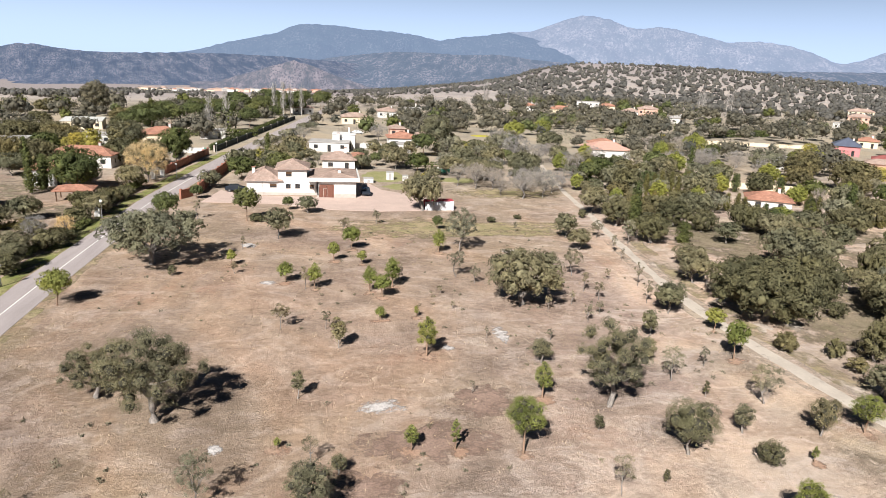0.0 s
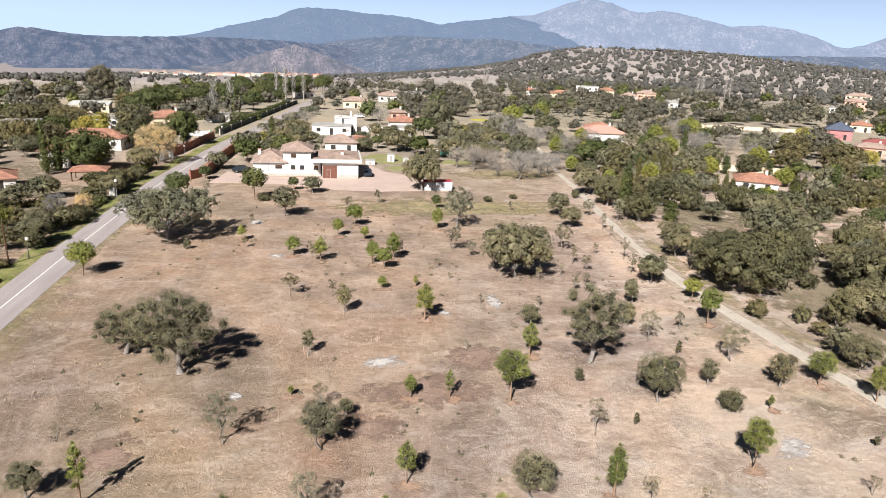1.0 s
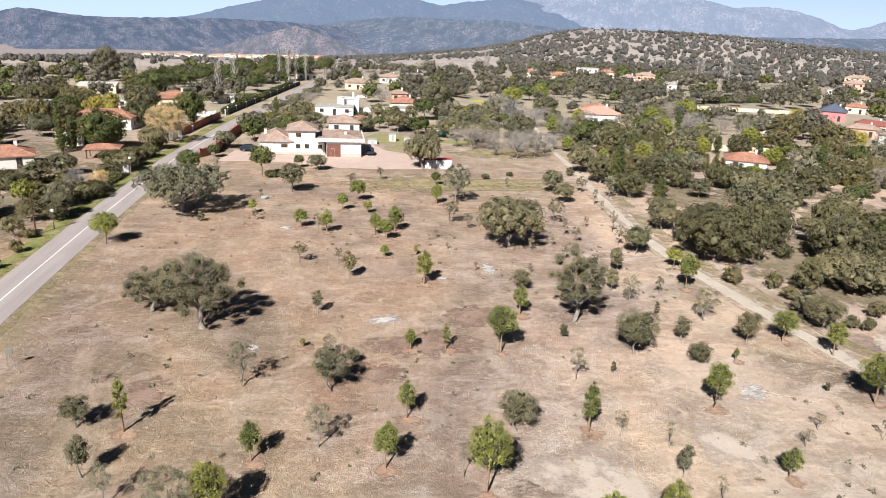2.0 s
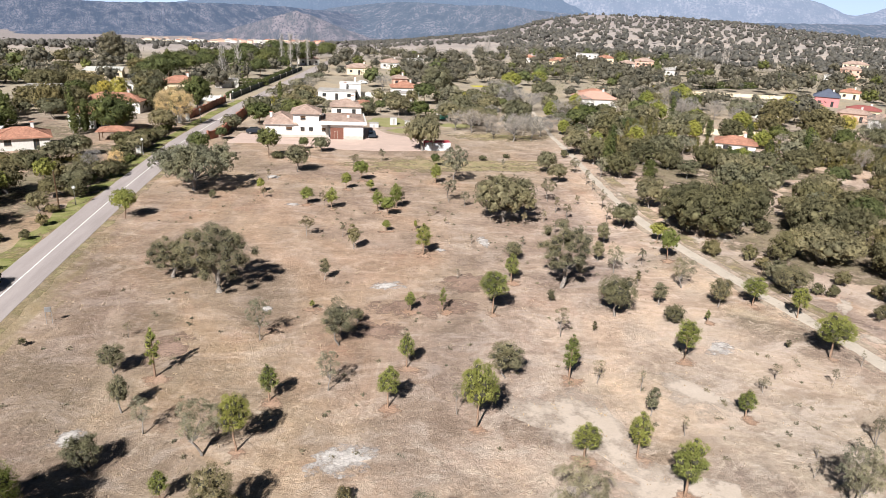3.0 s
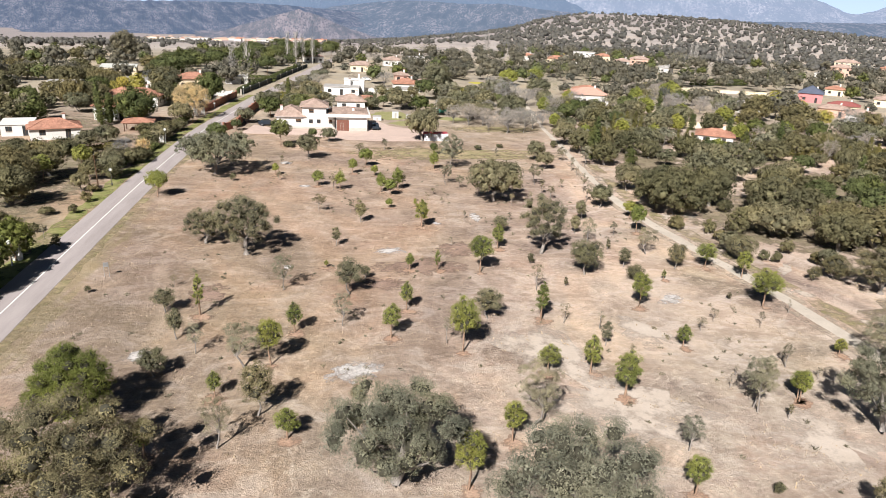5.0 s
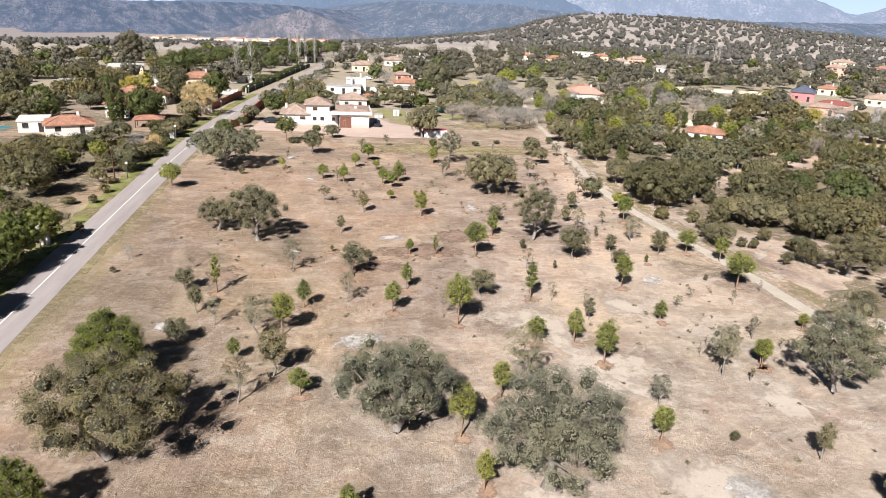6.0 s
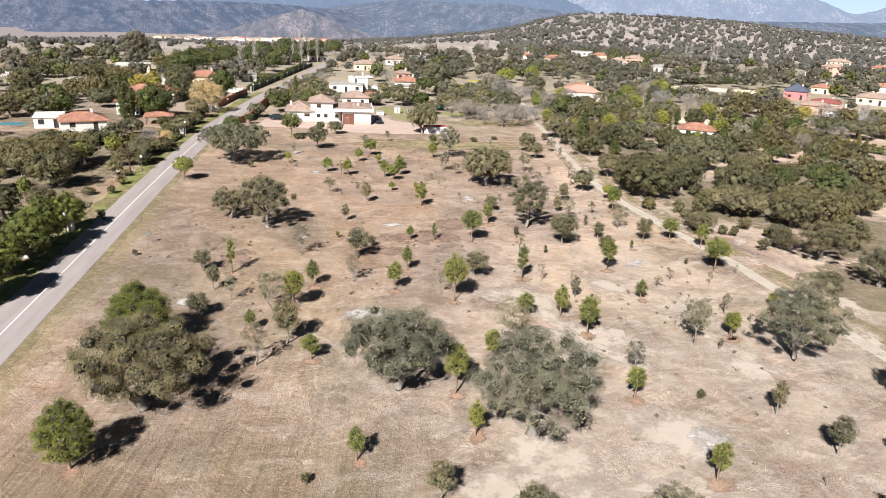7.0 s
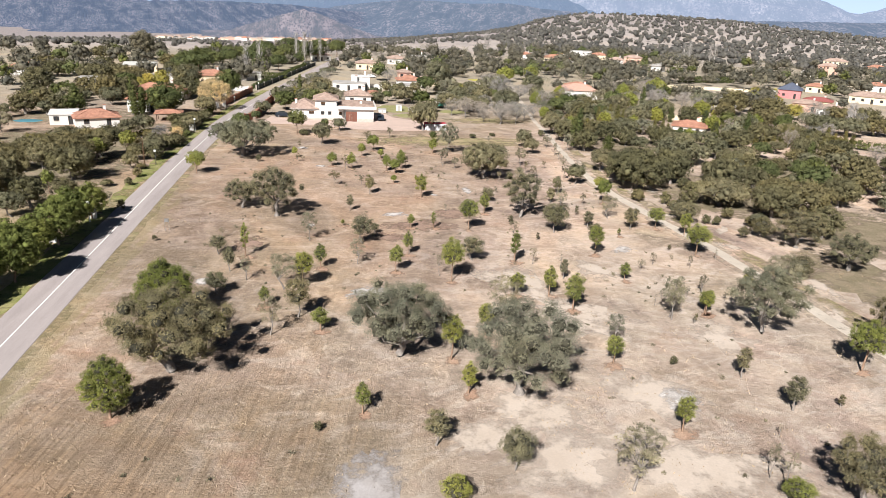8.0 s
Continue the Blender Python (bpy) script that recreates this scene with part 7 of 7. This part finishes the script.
def far_tree(rng, kind, x, y, w, h):
    """A small tree added to the joined woods of its kind."""
    z = float(land(x, y))
    vs, fs = FAR.setdefault(kind, ([], []))
    k = sum(len(v) for v in vs) if len(vs) < 1 else FAR[kind, 0]
    lumps = cone_lumps(rng, w, 0.1 * h, h, 6, 0.4, 0.4) if kind == "cypress" else ball_lumps(rng, w, 0.1 * h, h, 8, 0.25, 0.4)
    airy = kind in ("bare_tree", "olive_tree")
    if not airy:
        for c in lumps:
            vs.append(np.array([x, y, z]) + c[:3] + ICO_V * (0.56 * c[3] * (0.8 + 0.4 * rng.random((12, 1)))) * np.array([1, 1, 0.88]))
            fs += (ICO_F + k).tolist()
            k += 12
    n = 180 if airy else 170
    i = rng.integers(len(lumps), size=n)
    u = rng.normal(size=(n, 3)) + np.array([0, 0, 0.4])
    u /= np.linalg.norm(u, axis=1)[:, None]
    q = np.array([x, y, z]) + lumps[i, :3] + u * lumps[i, 3:] * (0.72 + 0.36 * rng.random((n, 1)))
    a = np.cross(u + 0.35 * rng.normal(size=(n, 3)), rng.normal(size=(n, 3)))
    a *= (0.04 if airy else 0.06) * w * (0.6 + 0.6 * rng.random((n, 1))) / np.linalg.norm(a, axis=1)[:, None]
    b = np.cross(u, a) * (0.35 if airy else 0.6)
    vs.append(np.stack([q - a - b, q - a + b, q + a], 1).reshape(-1, 3))
    fs += (np.arange(3 * n).reshape(-1, 3) + k).tolist()
    FAR[kind, 0] = k + 3 * n


def woods(seed, r0, r1, tries, gap, far, az0=44, az1=120, joined=False, bare=-0.22):
    rng = np.random.default_rng(seed)
    near = [q for q in TAKEN]
    grid = {}
    for a, b in near:
        grid.setdefault((int(a // 12), int(b // 12)), []).append((a, b, 2.2))
    count = 0
    for _ in range(tries):
        az, r = rng.uniform(az0, az1), math.sqrt(rng.uniform(r0 * r0, r1 * r1))
        x, y = r * math.cos(radians(az)), r * math.sin(radians(az))
        patchy = noise.noise((x * 0.017, y * 0.017, seed))
        if patchy < bare or (az > 92 and r > max(365, 480 - 23 * (az - 92))) or (76 < az <= 92 and r > 480):
            continue
        roll = rng.random()
        kind, w, q = ("holm_oak", rng.uniform(4.5, 8.5), rng.uniform(0.66, 0.85)) if roll < 0.52 else ("small_oak", rng.uniform(2.5, 4.5), rng.uniform(0.8, 1.05)) if roll < 0.68 else (
            "stone_pine", rng.uniform(4, 7.5), rng.uniform(0.8, 1.0)) if roll < (0.84 if x < 20 else 0.77) else ("olive_tree", rng.uniform(4, 7), rng.uniform(0.7, 0.9)) if roll < 0.93 else (
            "bare_tree", rng.uniform(4, 7), rng.uniform(0.8, 1.1)) if roll < 0.975 else ("cypress", rng.uniform(1.2, 2.2), 4.0) if roll < 0.99 else ("golden_shrub", rng.uniform(2.5, 4.5), 0.9)
        if kind == "stone_pine" and rng.random() < 0.4:
            kind = "dark_pine"
        if r > 200 and kind not in ("cypress", "golden_shrub"):
            w *= 1.45
        if not open_ground(x, y, w):
            continue
        c = (int(x // 12), int(y // 12))
        if any((x - a) ** 2 + (y - b) ** 2 < (gap * (w / 2 + v)) ** 2 for i in (-1, 0, 1) for j in (-1, 0, 1) for a, b, v in grid.get((c[0] + i, c[1] + j), [])):
            continue
        grid.setdefault(c, []).append((x, y, w / 2))
        if joined:
            far_tree(rng, kind, x, y, w, q * w)
        else:
            plant(kind, x, y, q * w, w, far, 3)
        count += 1
    return count


woods(3, 60, 150, 1500, 0.94, 2.8, 24, 80)
woods(6, 100, 165, 260, 1.0, 2.3, 112, 128)
woods(4, 150, 215, 1000, 0.9, 3.2)
woods(8, 150, 235, 500, 0.9, 3.2, 62, 82, bare=-1.0)
woods(9, 225, 400, 420, 0.95, 3.4, 62, 84, True, -0.35)
woods(5, 215, 545, 3600, 0.92, 3.4, joined=True, bare=-0.22)
# the far oaks carry their haze and dimness in the leaf colour
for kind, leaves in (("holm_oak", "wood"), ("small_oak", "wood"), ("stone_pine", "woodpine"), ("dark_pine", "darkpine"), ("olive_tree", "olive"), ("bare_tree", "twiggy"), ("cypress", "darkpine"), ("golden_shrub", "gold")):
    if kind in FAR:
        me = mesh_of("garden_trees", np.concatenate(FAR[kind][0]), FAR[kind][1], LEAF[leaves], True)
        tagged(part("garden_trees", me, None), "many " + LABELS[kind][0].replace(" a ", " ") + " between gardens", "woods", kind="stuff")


def dotted_hill():
    """Round holm oaks scattered over the far rise and the plain, too many to count."""
    rng = np.random.default_rng(12)
    vs, fs, k = [], [], 0
    done = 0
    while done < 17500:
        az, r = rng.uniform(44, 117), math.sqrt(rng.uniform(535 ** 2, 1150 ** 2))
        if done > 15000:
            az, r = rng.uniform(75, 90.5), math.sqrt(rng.uniform(900 ** 2, 1600 ** 2))
        x, y = r * math.cos(radians(az)), r * math.sin(radians(az))
        d = noise.noise((x * 0.006, y * 0.006, 3))
        keep = (0.62 if r < 640 else 0.5) + 0.6 * d - (0.44 if az > 88 else 0.38 if az > 76 and r < 900 else 0)
        done += 1
        if rng.random() > keep:
            continue
        w = rng.uniform(4.2, 8) * (1.1 if r < 640 else 1.0 if r < 760 else 0.8)
        z = float(land(x, y))
        for _ in range(2 if r < 760 else 1):
            c = np.array([x, y, z + w * 0.3]) + rng.normal(size=3) * w * np.array([0.2, 0.2, 0.06])
            vs.append(c + ICO_V * (w * (0.3 if r < 760 else 0.42) * (0.75 + 0.5 * rng.random((12, 1)))) * np.array([1, 1, 0.9]))
            fs += (ICO_F + k).tolist()
            k += 12
        n = 10 if r < 700 else 4
        u = rng.normal(size=(n, 3))
        u /= np.linalg.norm(u, axis=1)[:, None]
        p = np.array([x, y, z + w * 0.32]) + u * w * np.array([0.45, 0.45, 0.3])
        a = np.cross(u, rng.normal(size=(n, 3)))
        a *= 0.09 * w / np.linalg.norm(a, axis=1)[:, None]
        b = np.cross(u, a)
        vs.append(np.stack([p - a, p - b, p + a, p + b], 1).reshape(-1, 3))
        fs += (np.arange(4 * n).reshape(-1, 4) + k).tolist()
        k += 4 * n
    me = mesh_of("hillside_oaks", np.concatenate(vs), fs, LEAF["hill"], True)
    tagged(part("hillside_oaks", me, None), "round holm oaks dotted over a pale hillside, greyed for haze", "woods", kind="stuff")


dotted_hill()


# ---- dry grass tufts over the field ----
def dry_grass():
    rng = np.random.default_rng(77)
    n = 14000
    x, y = rng.uniform(-31, 75, n), rng.uniform(-28, 112, n)
    keep = np.array([noise.noise((a * 0.09, b * 0.09, 4)) + 0.5 * noise.noise((a * 0.4, b * 0.4, 8)) for a, b in zip(x, y)]) > rng.uniform(-0.35, 0.45, n)
    keep &= ~((x > 44) & (x < 50))
    x, y = x[keep], y[keep]
    n = len(x)
    verts, faces = [], []
    for blade in range(4):
        a = rng.uniform(0, 6.28, n)
        h, w = rng.uniform(0.05, 0.17, n), rng.uniform(0.015, 0.05, n)
        lx, ly = rng.normal(0, 0.07, n), rng.normal(0, 0.07, n)
        bx, by = x + rng.normal(0, 0.2, n), y + rng.normal(0, 0.2, n)
        z = np.zeros(n)
        quad = np.stack([np.stack([bx - w * np.cos(a), by - w * np.sin(a), z], 1), np.stack([bx + w * np.cos(a), by + w * np.sin(a), z], 1),
                         np.stack([bx + lx + 0.5 * w * np.cos(a), by + ly + 0.5 * w * np.sin(a), h], 1), np.stack([bx + lx - 0.7 * w * np.cos(a), by + ly - 0.7 * w * np.sin(a), 0.8 * h], 1)], 1)
        verts.append(quad.reshape(-1, 3))
    verts = np.concatenate(verts)
    me = mesh_of("dry_grass", verts, np.arange(len(verts)).reshape(-1, 4).tolist(), LEAF["dry"])
    tagged(part("dry_grass", me, None), "tufts of dry straw-coloured grass over the pasture", "grass", kind="stuff")


dry_grass()


# ---- dug soil round the planted pines ----
for n, o in enumerate([o for o in scene.objects if o.parent is None and o.get("category", "") == "pine tree" and -28 < o.matrix_basis.translation.x < 46 and -20 < o.matrix_basis.translation.y < 110]):
    p = o.matrix_basis.translation
    patch("planting_soil", p.x + 0.1, p.y - 0.35, 1.15 + 0.4 * math.sin(n * 2.3), 1.0 + 0.3 * math.cos(n * 1.7), 0.006, REDSOIL, "reddish dug soil around a planted pine", "soil", 200 + n, 40 * n, 0.6)


# ---- low weeds and cut brush ----
def weeds():
    rng = np.random.default_rng(9)
    vs, fs, k = [], [], 0
    placed = 0
    while placed < 340:
        x, y = rng.uniform(-28, 44), rng.uniform(-16, 112)
        if noise.noise((x * 0.06, y * 0.06, 15)) + 0.004 * (x + y) < rng.uniform(-0.1, 0.6):
            continue
        placed += 1
        w = rng.uniform(0.12, 0.38)
        n = 26
        u = rng.normal(size=(n, 3)) * np.array([1, 1, 0.6])
        q = np.array([x, y, 0.35 * w]) + u * 0.45 * w
        q[:, 2] = np.maximum(q[:, 2], 0.03)
        a = rng.normal(size=(n, 3))
        a *= 0.09 / np.linalg.norm(a, axis=1)[:, None]
        b = np.cross(a, rng.normal(size=(n, 3)))
        b *= 0.045 / np.linalg.norm(b, axis=1)[:, None]
        vs.append(np.stack([q - a, q - b, q + a, q + b], 1).reshape(-1, 3))
        fs += (np.arange(4 * n).reshape(-1, 4) + k).tolist()
        k += 4 * n
    me = mesh_of("weeds", np.concatenate(vs), fs, LEAF["twiggy"])
    tagged(part("weeds", me, None), "small brown weeds and sprouts over the pasture", "weeds", kind="stuff")


weeds()
